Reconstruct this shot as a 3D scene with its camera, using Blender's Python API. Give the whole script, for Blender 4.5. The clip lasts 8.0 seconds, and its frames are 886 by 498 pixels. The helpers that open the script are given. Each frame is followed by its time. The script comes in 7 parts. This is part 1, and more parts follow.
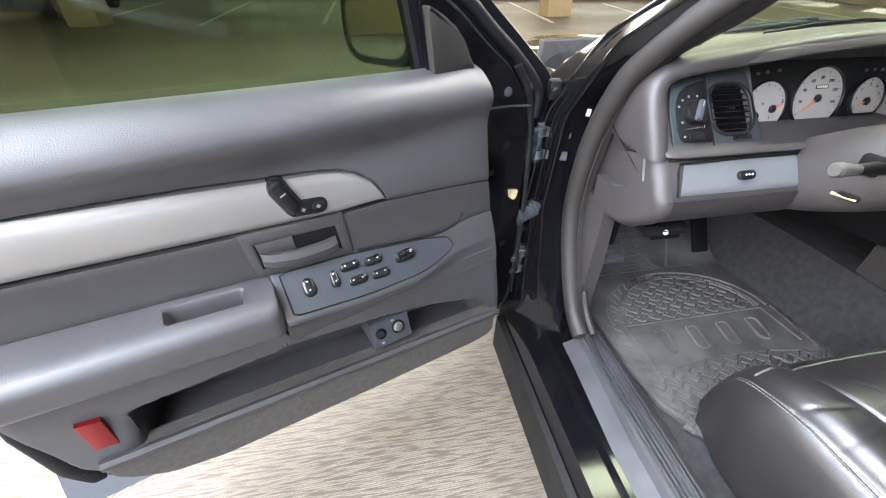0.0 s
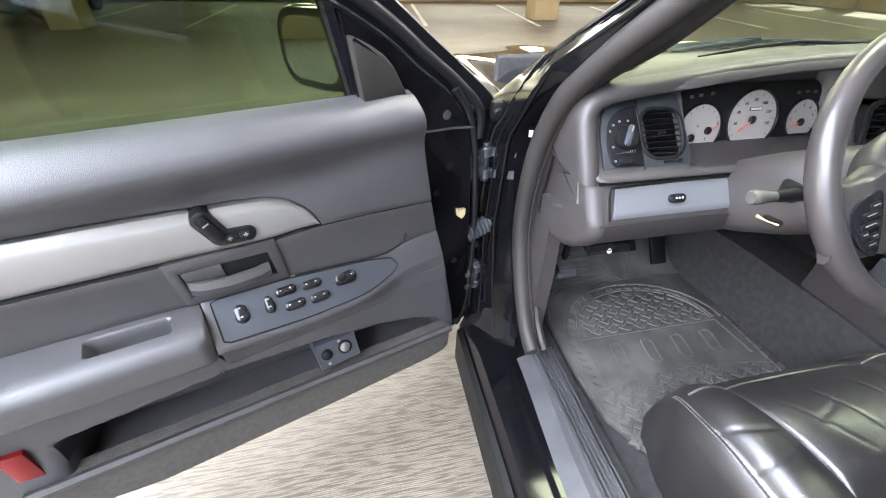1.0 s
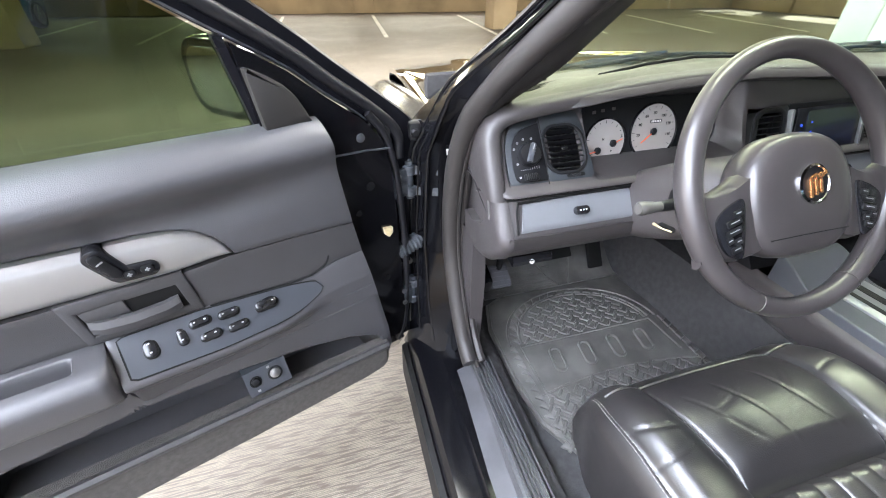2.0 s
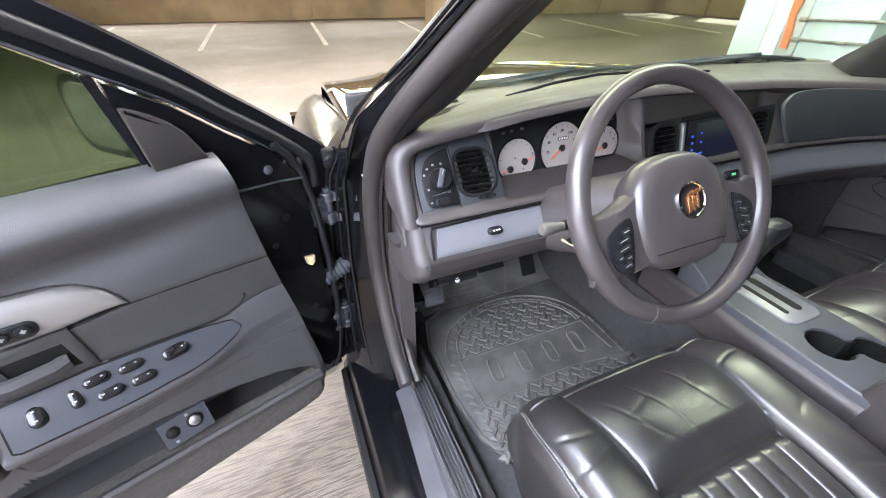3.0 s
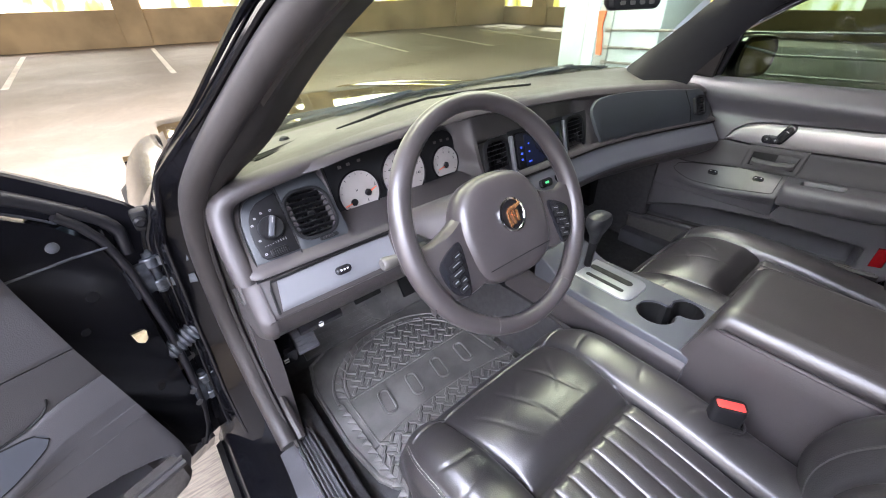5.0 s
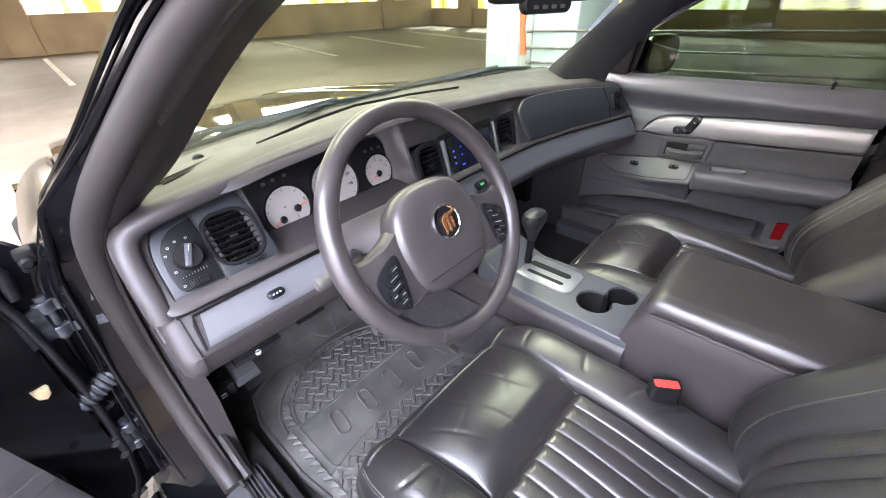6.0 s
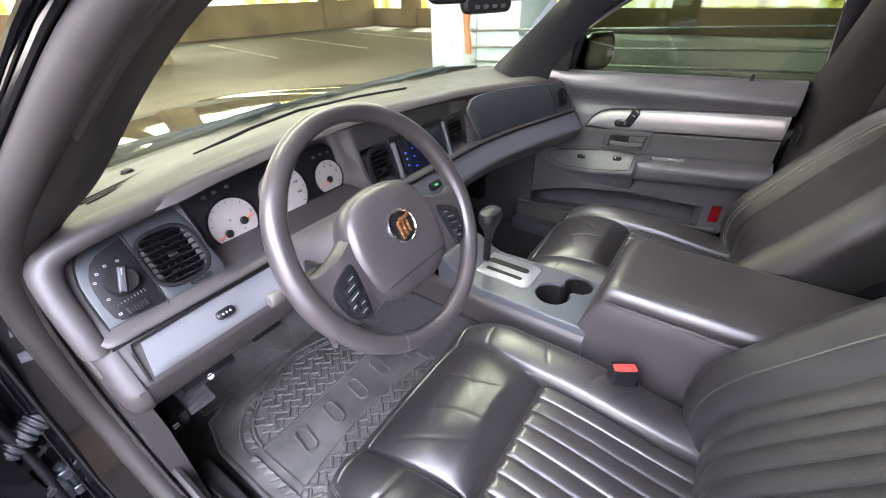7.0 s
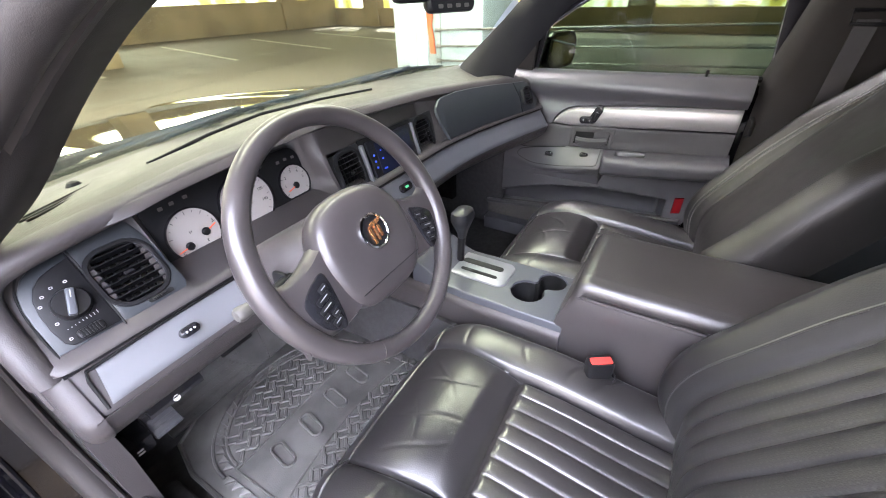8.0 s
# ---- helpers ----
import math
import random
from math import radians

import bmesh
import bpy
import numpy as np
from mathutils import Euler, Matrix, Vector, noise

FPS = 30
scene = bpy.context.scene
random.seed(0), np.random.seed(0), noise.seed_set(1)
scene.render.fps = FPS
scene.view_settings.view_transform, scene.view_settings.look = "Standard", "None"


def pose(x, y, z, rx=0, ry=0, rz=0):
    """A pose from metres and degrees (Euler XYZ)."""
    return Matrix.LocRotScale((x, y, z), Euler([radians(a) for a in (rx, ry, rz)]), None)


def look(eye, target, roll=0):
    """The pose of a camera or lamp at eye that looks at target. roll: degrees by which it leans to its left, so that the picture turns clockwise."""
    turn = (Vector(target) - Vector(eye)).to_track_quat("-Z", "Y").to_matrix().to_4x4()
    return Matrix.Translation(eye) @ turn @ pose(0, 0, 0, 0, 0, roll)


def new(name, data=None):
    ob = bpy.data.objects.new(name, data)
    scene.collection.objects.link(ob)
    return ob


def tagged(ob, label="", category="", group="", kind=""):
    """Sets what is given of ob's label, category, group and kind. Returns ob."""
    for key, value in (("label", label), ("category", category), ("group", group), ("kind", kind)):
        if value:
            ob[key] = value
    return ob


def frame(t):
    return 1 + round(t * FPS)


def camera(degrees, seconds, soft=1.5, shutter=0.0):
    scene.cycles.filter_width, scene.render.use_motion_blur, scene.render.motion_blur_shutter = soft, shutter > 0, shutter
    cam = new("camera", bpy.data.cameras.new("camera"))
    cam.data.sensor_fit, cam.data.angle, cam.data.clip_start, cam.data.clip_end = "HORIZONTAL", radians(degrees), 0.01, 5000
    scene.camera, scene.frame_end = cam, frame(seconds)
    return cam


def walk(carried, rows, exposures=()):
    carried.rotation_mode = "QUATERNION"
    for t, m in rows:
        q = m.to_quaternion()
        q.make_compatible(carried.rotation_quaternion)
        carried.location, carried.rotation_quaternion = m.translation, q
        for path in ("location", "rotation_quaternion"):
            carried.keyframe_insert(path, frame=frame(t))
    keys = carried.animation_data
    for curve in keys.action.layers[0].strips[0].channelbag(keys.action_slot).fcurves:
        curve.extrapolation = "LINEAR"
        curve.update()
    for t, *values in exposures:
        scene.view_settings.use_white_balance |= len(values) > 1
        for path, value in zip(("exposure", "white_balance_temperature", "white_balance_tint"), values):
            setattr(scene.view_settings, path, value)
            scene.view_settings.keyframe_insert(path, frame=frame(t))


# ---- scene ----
cam = camera(96.3, 8.0, 1.05)
METRES, EYE, TILT, LEAN, TURN = 0.48, 1.35, -37.1, -0.7, -7.0
PATH = [
    (0, (-1.231, -0.349, 1.163), (-0.95, 1.241, -0.017), -0.0),
    (0.5, (-1.186, -0.344, 1.184), (-0.888, 1.243, 0.004), 0.2),
    (1, (-1.128, -0.347, 1.198), (-0.813, 1.24, 0.022), 0.3),
    (1.5, (-1.074, -0.351, 1.212), (-0.715, 1.235, 0.047), 0.2),
    (1.7, (-1.05, -0.36, 1.216), (-0.663, 1.227, 0.061), -0.2),
    (2.8, (-0.956, -0.377, 1.253), (-0.372, 1.165, 0.121), -0.1),
    (3, (-0.938, -0.372, 1.259), (-0.308, 1.15, 0.125), -0.3),
    (3.5, (-0.909, -0.379, 1.268), (-0.165, 1.102, 0.148), -0.4),
    (4, (-0.875, -0.391, 1.274), (-0.036, 1.051, 0.171), -0.9),
    (4.5, (-0.849, -0.394, 1.28), (0.095, 0.99, 0.186), -1.2),
    (6, (-0.801, -0.391, 1.289), (0.439, 0.739, 0.199), -1.5),
    (6.5, (-0.795, -0.389, 1.287), (0.518, 0.656, 0.199), -1.7),
    (7, (-0.791, -0.388, 1.289), (0.573, 0.583, 0.194), -1.6),
    (7.5, (-0.789, -0.386, 1.288), (0.615, 0.524, 0.192), -1.7),
    (8, (-0.782, -0.381, 1.288), (0.653, 0.476, 0.189), -1.6),
]
walk(cam, [(t, look(eye, target, roll)) for t, eye, target, roll in PATH], [(0.0, 0.80, 6200, 14), (1.5, 0.88, 6100, 14), (3.5, 0.86, 6080, 21), (8.0, 1.16, 6100, 24)])

# ---- world and light ----
SUN_ELEV, SUN_AZ = 41.0, 62.0  # degrees; azimuth from +y towards +x
world = bpy.data.worlds.new("world")
scene.world = world
world.use_nodes = True
wn = world.node_tree.nodes
sky = wn.new("ShaderNodeTexSky")
sky.sky_type, sky.sun_disc = "NISHITA", False
sky.sun_elevation, sky.sun_rotation = radians(SUN_ELEV), radians(SUN_AZ)
world.node_tree.links.new(sky.outputs[0], wn["Background"].inputs[0])
wn["Background"].inputs[1].default_value = 0.14
sun = new("sun", bpy.data.lights.new("sun", "SUN"))
sun.data.energy, sun.data.angle, sun.data.color = 5.0, radians(0.5), (1.0, 0.93, 0.82)
sa, se = radians(SUN_AZ), radians(SUN_ELEV)
sun.matrix_world = look((0, 0, 0), (-math.sin(sa) * math.cos(se), -math.cos(sa) * math.cos(se), -math.sin(se)))


def area_light(name, eye, target, w, h, watts, colour):
    """An area lamp: daylight through an open bay, overhead fill or the tube light."""
    ob = new(name, bpy.data.lights.new(name, "AREA"))
    ob.data.shape, ob.data.size, ob.data.size_y = "RECTANGLE", w, h
    ob.data.energy, ob.data.color = watts, colour
    ob.matrix_world = look(eye, target)
    return ob


area_light("daylight_left", (-8.9, 0.5, 1.75), (-0.5, 0.3, 0.5), 12.0, 1.9, 609, (1.0, 0.94, 0.86))
area_light("daylight_rear", (-3.0, -3.95, 1.85), (-0.4, 0.6, 0.5), 11.0, 1.6, 168, (0.86, 0.93, 1.0))
area_light("daylight_front", (2.0, 16.85, 1.70), (0, 0, 0.6), 16.0, 1.2, 252, (1.0, 0.95, 0.82))
area_light("daylight_right", (14.35, 1.0, 1.45), (0, 0, 0.8), 14.0, 1.4, 210, (0.95, 0.96, 1.0))
# overhead fill: two added lamps above unseen ceiling openings
area_light("skylight", (-3.2, -0.9, 2.95), (-3.2, -0.9, 0.0), 3.0, 4.6, 672, (0.88, 0.94, 1.0))
area_light("skylight_front", (0.3, 5.2, 2.95), (0.3, 5.2, 0.0), 9.0, 2.2, 588, (1.0, 0.97, 0.84))

area_light("ceiling_tube_light", (0.75, 0.85, 2.655), (0.75, 0.85, 0.0), 3.0, 0.36, 88, (1.0, 0.98, 0.86))


# ---- materials ----
def material(name, colour, rough=0.5, metal=0.0, grain=0.0, grain_size=300.0, stain=0.12, stain_size=6.0,
             dark=None, coat=0.0, spec=0.4, rough_var=0.08, aniso=None):
    """A surface with colour drift, roughness drift and a fine relief. Sizes are waves per metre."""
    m = bpy.data.materials.new(name)
    m.use_nodes = True
    nt = m.node_tree
    b = nt.nodes["Principled BSDF"]
    b.inputs["Metallic"].default_value = metal
    b.inputs["Coat Weight"].default_value = coat
    b.inputs["Coat Roughness"].default_value = 0.03
    b.inputs["Specular IOR Level"].default_value = spec
    co = nt.nodes.new("ShaderNodeTexCoord")
    n1 = nt.nodes.new("ShaderNodeTexNoise")
    n1.inputs["Scale"].default_value, n1.inputs["Detail"].default_value = stain_size, 6
    nt.links.new(co.outputs["Object"], n1.inputs["Vector"])
    ramp = nt.nodes.new("ShaderNodeMix")
    ramp.data_type = "RGBA"
    lo = dark or [c * (1 - stain) for c in colour]
    ramp.inputs["A"].default_value = (*lo, 1)
    ramp.inputs["B"].default_value = (*[min(1, c * (1 + stain * 0.6)) for c in colour], 1)
    mr = nt.nodes.new("ShaderNodeMapRange")
    mr.inputs["From Min"].default_value, mr.inputs["From Max"].default_value = 0.35, 0.65
    nt.links.new(n1.outputs["Fac"], mr.inputs["Value"])
    nt.links.new(mr.outputs[0], ramp.inputs["Factor"])
    nt.links.new(ramp.outputs["Result"], b.inputs["Base Color"])
    r = nt.nodes.new("ShaderNodeMapRange")
    r.inputs["To Min"].default_value, r.inputs["To Max"].default_value = max(0.02, rough - rough_var), min(1, rough + rough_var)
    n2 = nt.nodes.new("ShaderNodeTexNoise")
    n2.inputs["Scale"].default_value, n2.inputs["Detail"].default_value = stain_size * 3.7, 4
    nt.links.new(co.outputs["Object"], n2.inputs["Vector"])
    nt.links.new(n2.outputs["Fac"], r.inputs["Value"])
    nt.links.new(r.outputs[0], b.inputs["Roughness"])
    if grain:
        n3 = nt.nodes.new("ShaderNodeTexVoronoi" if aniso is None else "ShaderNodeTexNoise")
        n3.inputs["Scale"].default_value = grain_size
        mp = nt.nodes.new("ShaderNodeMapping")
        if aniso:
            mp.inputs["Scale"].default_value = aniso
        nt.links.new(co.outputs["Object"], mp.inputs["Vector"])
        nt.links.new(mp.outputs[0], n3.inputs["Vector"])
        bump = nt.nodes.new("ShaderNodeBump")
        bump.inputs["Strength"].default_value, bump.inputs["Distance"].default_value = grain, 0.001
        nt.links.new(n3.outputs[0], bump.inputs["Height"])
        nt.links.new(bump.outputs[0], b.inputs["Normal"])
    return m


def glass(name, tint, gloss=0.06):
    """A thin tinted pane: see-through with a mirror share that grows at a slant."""
    m = bpy.data.materials.new(name)
    m.use_nodes = True
    nt = m.node_tree
    nt.nodes.remove(nt.nodes["Principled BSDF"])
    tr, gl, mix = (nt.nodes.new("ShaderNodeBsdf" + k) for k in ("Transparent", "Glossy", "Transparent"))
    nt.nodes.remove(mix)
    mix = nt.nodes.new("ShaderNodeMixShader")
    tr.inputs[0].default_value = (*tint, 1)
    gl.inputs["Roughness"].default_value = 0.02
    lw = nt.nodes.new("ShaderNodeLayerWeight")
    lw.inputs[0].default_value = 0.5
    pw = nt.nodes.new("ShaderNodeMath")
    pw.operation, pw.inputs[1].default_value = "POWER", 4.0
    sc = nt.nodes.new("ShaderNodeMath")
    sc.operation, sc.inputs[1].default_value, sc.inputs[2].default_value = "MULTIPLY_ADD", 0.45, gloss * 0.5
    nt.links.new(lw.outputs["Facing"], pw.inputs[0])
    nt.links.new(pw.outputs[0], sc.inputs[0])
    nt.links.new(sc.outputs[0], mix.inputs[0])
    nt.links.new(tr.outputs[0], mix.inputs[1])
    nt.links.new(gl.outputs[0], mix.inputs[2])
    nt.links.new(mix.outputs[0], nt.nodes["Material Output"].inputs[0])
    return m


def glow(name, colour, strength):
    m = bpy.data.materials.new(name)
    m.use_nodes = True
    b = m.node_tree.nodes["Principled BSDF"]
    b.inputs["Base Color"].default_value = (*colour, 1)
    b.inputs["Emission Color"].default_value, b.inputs["Emission Strength"].default_value = (*colour, 1), strength
    return m


M_DASH = material("charcoal_vinyl", (0.046, 0.041, 0.041), 0.45, spec=0.42, grain=0.25, grain_size=700, stain=0.1)
# lighter, more olive than the dash face: windshield light put into the colour
M_DASHTOP = material("charcoal_pad", (0.051, 0.047, 0.039), 0.5, grain=0.4, grain_size=700, stain=0.12)
M_SLATE = material("dark_slate_plastic", (0.028, 0.032, 0.036), 0.40, grain=0.15, grain_size=900, stain=0.08, spec=0.45)
M_TRIM = material("smoke_satin_trim", (0.052, 0.056, 0.065), 0.36, grain=0.08, grain_size=900, stain=0.08)
M_DOOR = material("charcoal_door_vinyl", (0.064, 0.062, 0.066), 0.36, spec=0.5, grain=0.22, grain_size=650, stain=0.1)
M_CLOTH = material("charcoal_woven_vinyl", (0.047, 0.045, 0.046), 0.55, grain=0.3, grain_size=800, stain=0.1)
M_SILVER = material("satin_silver_paint", (0.31, 0.297, 0.288), 0.34, metal=0.5, grain=0.05, grain_size=1500, stain=0.05)
M_BLACK = material("black_plastic", (0.010, 0.010, 0.011), 0.42, grain=0.15, grain_size=900, stain=0.2, spec=0.16)
M_PLATE = material("dark_charcoal_plate", (0.017, 0.018, 0.020), 0.42, grain=0.1, grain_size=900, stain=0.1, spec=0.3)
M_PILTRIM = material("dark_pillar_trim", (0.019, 0.0168, 0.0155), 0.6, grain=0.18, grain_size=700, stain=0.12)
M_VENT = material("satin_black_slat", (0.007, 0.007, 0.008), 0.38, stain=0.1, spec=0.4)
M_GLOSSBLACK = material("gloss_black_button", (0.012, 0.012, 0.014), 0.18, stain=0.2)
M_PAINT = material("black_car_paint", (0.003, 0.003, 0.004), 0.05, coat=1.0, stain=0.2, rough_var=0.03)
M_FENDER = material("black_fender_paint", (0.006, 0.006, 0.006), 0.16, stain=0.2, spec=0.5)
M_JAMB = material("black_jamb_paint", (0.004, 0.004, 0.005), 0.11, stain=0.2, spec=0.30, rough_var=0.04)


def leather(name, colour, rough, spec, crease, scuff):
    """Hide with pebble grain, soft pulled creases, worn gloss and a few pale scuffs."""
    m = material(name, colour, rough, grain=0.16, grain_size=520, stain=0.25, stain_size=7, spec=spec)
    nt = m.node_tree
    b = nt.nodes["Principled BSDF"]
    co = nt.nodes.new("ShaderNodeTexCoord")

    def ridge(scale, detail, stretch, sharp):
        mp = nt.nodes.new("ShaderNodeMapping")
        mp.inputs["Scale"].default_value, mp.inputs["Rotation"].default_value = stretch, (0, 0, 0.5)
        n = nt.nodes.new("ShaderNodeTexNoise")
        for key, v in (("Scale", scale), ("Detail", detail), ("Distortion", 0.6)):
            n.inputs[key].default_value = v
        nt.links.new(co.outputs["Object"], mp.inputs["Vector"])
        nt.links.new(mp.outputs[0], n.inputs["Vector"])
        d = nt.nodes.new("ShaderNodeMath")
        d.operation, d.inputs[1].default_value = "SUBTRACT", 0.5
        a = nt.nodes.new("ShaderNodeMath")
        a.operation = "ABSOLUTE"
        r = nt.nodes.new("ShaderNodeMapRange")
        r.inputs["From Max"].default_value = sharp
        nt.links.new(n.outputs["Fac"], d.inputs[0])
        nt.links.new(d.outputs[0], a.inputs[0])
        nt.links.new(a.outputs[0], r.inputs["Value"])
        return r

    fold, fine = ridge(7, 1, (1, 1.6, 1), 0.10), ridge(60, 2, (1, 1.3, 1), 0.16)
    grain = b.inputs["Normal"].links[0].from_node
    last = grain
    for node, strength, dist in ((fine, 0.10 * crease, 0.0006), (fold, 0.10 * crease, 0.0022)):
        bump = nt.nodes.new("ShaderNodeBump")
        bump.inputs["Strength"].default_value, bump.inputs["Distance"].default_value = strength, dist
        nt.links.new(node.outputs[0], bump.inputs["Height"])
        nt.links.new(last.outputs[0], bump.inputs["Normal"])
        last = bump
    nt.links.new(last.outputs[0], b.inputs["Normal"])
    if scuff:
        n = nt.nodes.new("ShaderNodeTexNoise")
        for key, v in (("Scale", 13.0), ("Detail", 10.0), ("Roughness", 0.75)):
            n.inputs[key].default_value = v
        nt.links.new(co.outputs["Object"], n.inputs["Vector"])
        r = nt.nodes.new("ShaderNodeMapRange")
        r.inputs["From Min"].default_value, r.inputs["From Max"].default_value, r.inputs["To Max"].default_value = 0.64, 0.78, scuff
        nt.links.new(n.outputs["Fac"], r.inputs["Value"])
        mx = nt.nodes.new("ShaderNodeMix")
        mx.data_type = "RGBA"
        mx.inputs["B"].default_value = (0.22, 0.21, 0.20, 1)
        nt.links.new(b.inputs["Base Color"].links[0].from_socket, mx.inputs["A"])
        nt.links.new(r.outputs[0], mx.inputs["Factor"])
        nt.links.new(mx.outputs["Result"], b.inputs["Base Color"])
    return m


M_FRAME = material("satin_black_frame", (0.006, 0.006, 0.008), 0.30, stain=0.2, spec=0.14)
M_LEATHER = leather("black_leather", (0.017, 0.0155, 0.0158), 0.35, 0.9, 0.40, 0.0)
M_LIDLEATHER = leather("smooth_black_leather", (0.024, 0.0215, 0.021), 0.37, 0.85, 0.3, 0.0)
M_BACKLEATHER = leather("plain_black_leather", (0.014, 0.0125, 0.012), 0.42, 0.5, 0.35, 0.0)
M_PERF = leather("perforated_black_leather", (0.013, 0.0125, 0.013), 0.44, 0.40, 0.4, 0.3)


def rounded(pts, n=5):
    """A closed outline run smoothly through its corner points."""
    out = []
    k = len(pts)
    for i in range(k):
        a, b, c, d = (Vector(pts[(i + j) % k][:2]) for j in (-1, 0, 1, 2))
        for q in range(n):
            t = q / n
            v = 0.5 * (2 * b + (c - a) * t + (2 * a - 5 * b + 4 * c - d) * t * t + (3 * b - 3 * c + d - a) * t ** 3)
            out.append((v.x, v.y))
    return out


def perforate(m):
    """Rows of small punched holes in the middle panel of a leather back."""
    nt = m.node_tree
    b = nt.nodes["Principled BSDF"]
    co = nt.nodes.new("ShaderNodeTexCoord")
    sp = nt.nodes.new("ShaderNodeSeparateXYZ")
    cb = nt.nodes.new("ShaderNodeCombineXYZ")
    vo = nt.nodes.new("ShaderNodeTexVoronoi")
    vo.voronoi_dimensions = "2D"
    vo.inputs["Scale"].default_value, vo.inputs["Randomness"].default_value = 170.0, 0.0
    nt.links.new(co.outputs["Object"], sp.inputs[0])
    nt.links.new(sp.outputs["X"], cb.inputs["X"])
    nt.links.new(sp.outputs["Z"], cb.inputs["Y"])
    nt.links.new(cb.outputs[0], vo.inputs["Vector"])
    steps = []
    for op, limit in (("LESS_THAN", 0.20), ("LESS_THAN", 0.148)):
        k = nt.nodes.new("ShaderNodeMath")
        k.operation, k.inputs[1].default_value = op, limit
        steps.append(k)
    ab = nt.nodes.new("ShaderNodeMath")
    ab.operation = "ABSOLUTE"
    nt.links.new(vo.outputs["Distance"], steps[0].inputs[0])
    nt.links.new(sp.outputs["X"], ab.inputs[0])
    nt.links.new(ab.outputs[0], steps[1].inputs[0])
    both = nt.nodes.new("ShaderNodeMath")
    both.operation = "MULTIPLY"
    for i in (0, 1):
        nt.links.new(steps[i].outputs[0], both.inputs[i])
    mx = nt.nodes.new("ShaderNodeMix")
    mx.data_type = "RGBA"
    mx.inputs["B"].default_value = (0.024, 0.023, 0.022, 1)
    nt.links.new(b.inputs["Base Color"].links[0].from_socket, mx.inputs["A"])
    nt.links.new(both.outputs[0], mx.inputs["Factor"])
    nt.links.new(mx.outputs["Result"], b.inputs["Base Color"])


perforate(M_PERF)
M_WHEEL = material("grey_wheel_leather", (0.042, 0.037, 0.037), 0.32, spec=0.55, stain=0.15, stain_size=14)
M_CARPET = material("charcoal_carpet", (0.050, 0.049, 0.050), 0.95, grain=1.0, grain_size=900, stain=0.18, stain_size=60, spec=0.1)
M_FELT = material("grey_door_carpet", (0.088, 0.082, 0.076), 0.95, grain=1.0, grain_size=800, stain=0.15, stain_size=90, spec=0.1)
M_MAT = material("grey_rubber_mat", (0.088, 0.085, 0.080), 0.46, grain=0.25, grain_size=500, stain=0.35, stain_size=12)
M_RUBBER = material("black_rubber", (0.008, 0.008, 0.008), 0.6, stain=0.2, spec=0.2)
M_SEALBLACK = material("black_door_rubber", (0.010, 0.010, 0.012), 0.42, grain=0.2, grain_size=900, stain=0.2, spec=0.35)
M_SEALGREY = material("grey_weatherstrip", (0.029, 0.0255, 0.024), 0.50, grain=0.15, grain_size=900, stain=0.2)
M_SILL = material("grey_sill_plastic", (0.055, 0.055, 0.06), 0.45, grain=0.3, grain_size=500, stain=0.2, stain_size=14)
M_HINGE = material("grey_blue_steel", (0.10, 0.11, 0.125), 0.38, metal=0.6, stain=0.5, stain_size=50)
M_BOOT = material("grey_boot_rubber", (0.05, 0.055, 0.062), 0.5, stain=0.3, stain_size=40)
M_CHROME = material("chrome", (0.75, 0.75, 0.76), 0.12, metal=1.0, stain=0.05)
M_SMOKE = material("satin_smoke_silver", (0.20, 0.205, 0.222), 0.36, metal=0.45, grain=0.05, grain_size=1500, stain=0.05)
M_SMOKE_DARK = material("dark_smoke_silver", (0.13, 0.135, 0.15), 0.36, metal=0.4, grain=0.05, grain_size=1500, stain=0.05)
# black wiper; the blue in its colour stands in for reflected sky
M_WIPER = material("sky_tinted_wiper", (0.006, 0.014, 0.032), 0.38, stain=0.3, stain_size=30, spec=0.4)
M_STEEL = material("worn_steel", (0.35, 0.34, 0.33), 0.4, metal=0.9, stain=0.4, stain_size=40)
M_STEEL_DARK = material("black_coated_steel", (0.08, 0.085, 0.095), 0.35, metal=0.5, stain=0.4, stain_size=40)
M_BLUECAR = material("blue_car_paint", (0.02, 0.09, 0.22), 0.15, coat=1.0, stain=0.1)
M_CREAM = material("cream_plastic", (0.55, 0.45, 0.26), 0.45, stain=0.3, stain_size=60)
M_BRONZE = material("bronze_emblem", (0.75, 0.36, 0.16), 0.25, metal=0.9, stain=0.2)
M_RED = material("red_reflector", (0.17, 0.006, 0.008), 0.12, stain=0.1)
M_REDBTN = material("red_plastic", (0.6, 0.05, 0.04), 0.45, stain=0.1)
M_MARK = material("grey_print", (0.30, 0.30, 0.30), 0.5, stain=0.05)
M_WHITE = material("white_print", (0.75, 0.75, 0.73), 0.5, stain=0.05)
M_DIAL = material("white_dial_face", (0.30, 0.275, 0.26), 0.45, stain=0.05)
M_NEEDLE = material("orange_needle", (0.8, 0.13, 0.05), 0.4, stain=0.1)
M_THREAD = material("pale_thread", (0.42, 0.40, 0.38), 0.7, stain=0.2, stain_size=200)
M_GREYKNOB = material("pale_grey_plastic", (0.072, 0.068, 0.062), 0.45, stain=0.1)


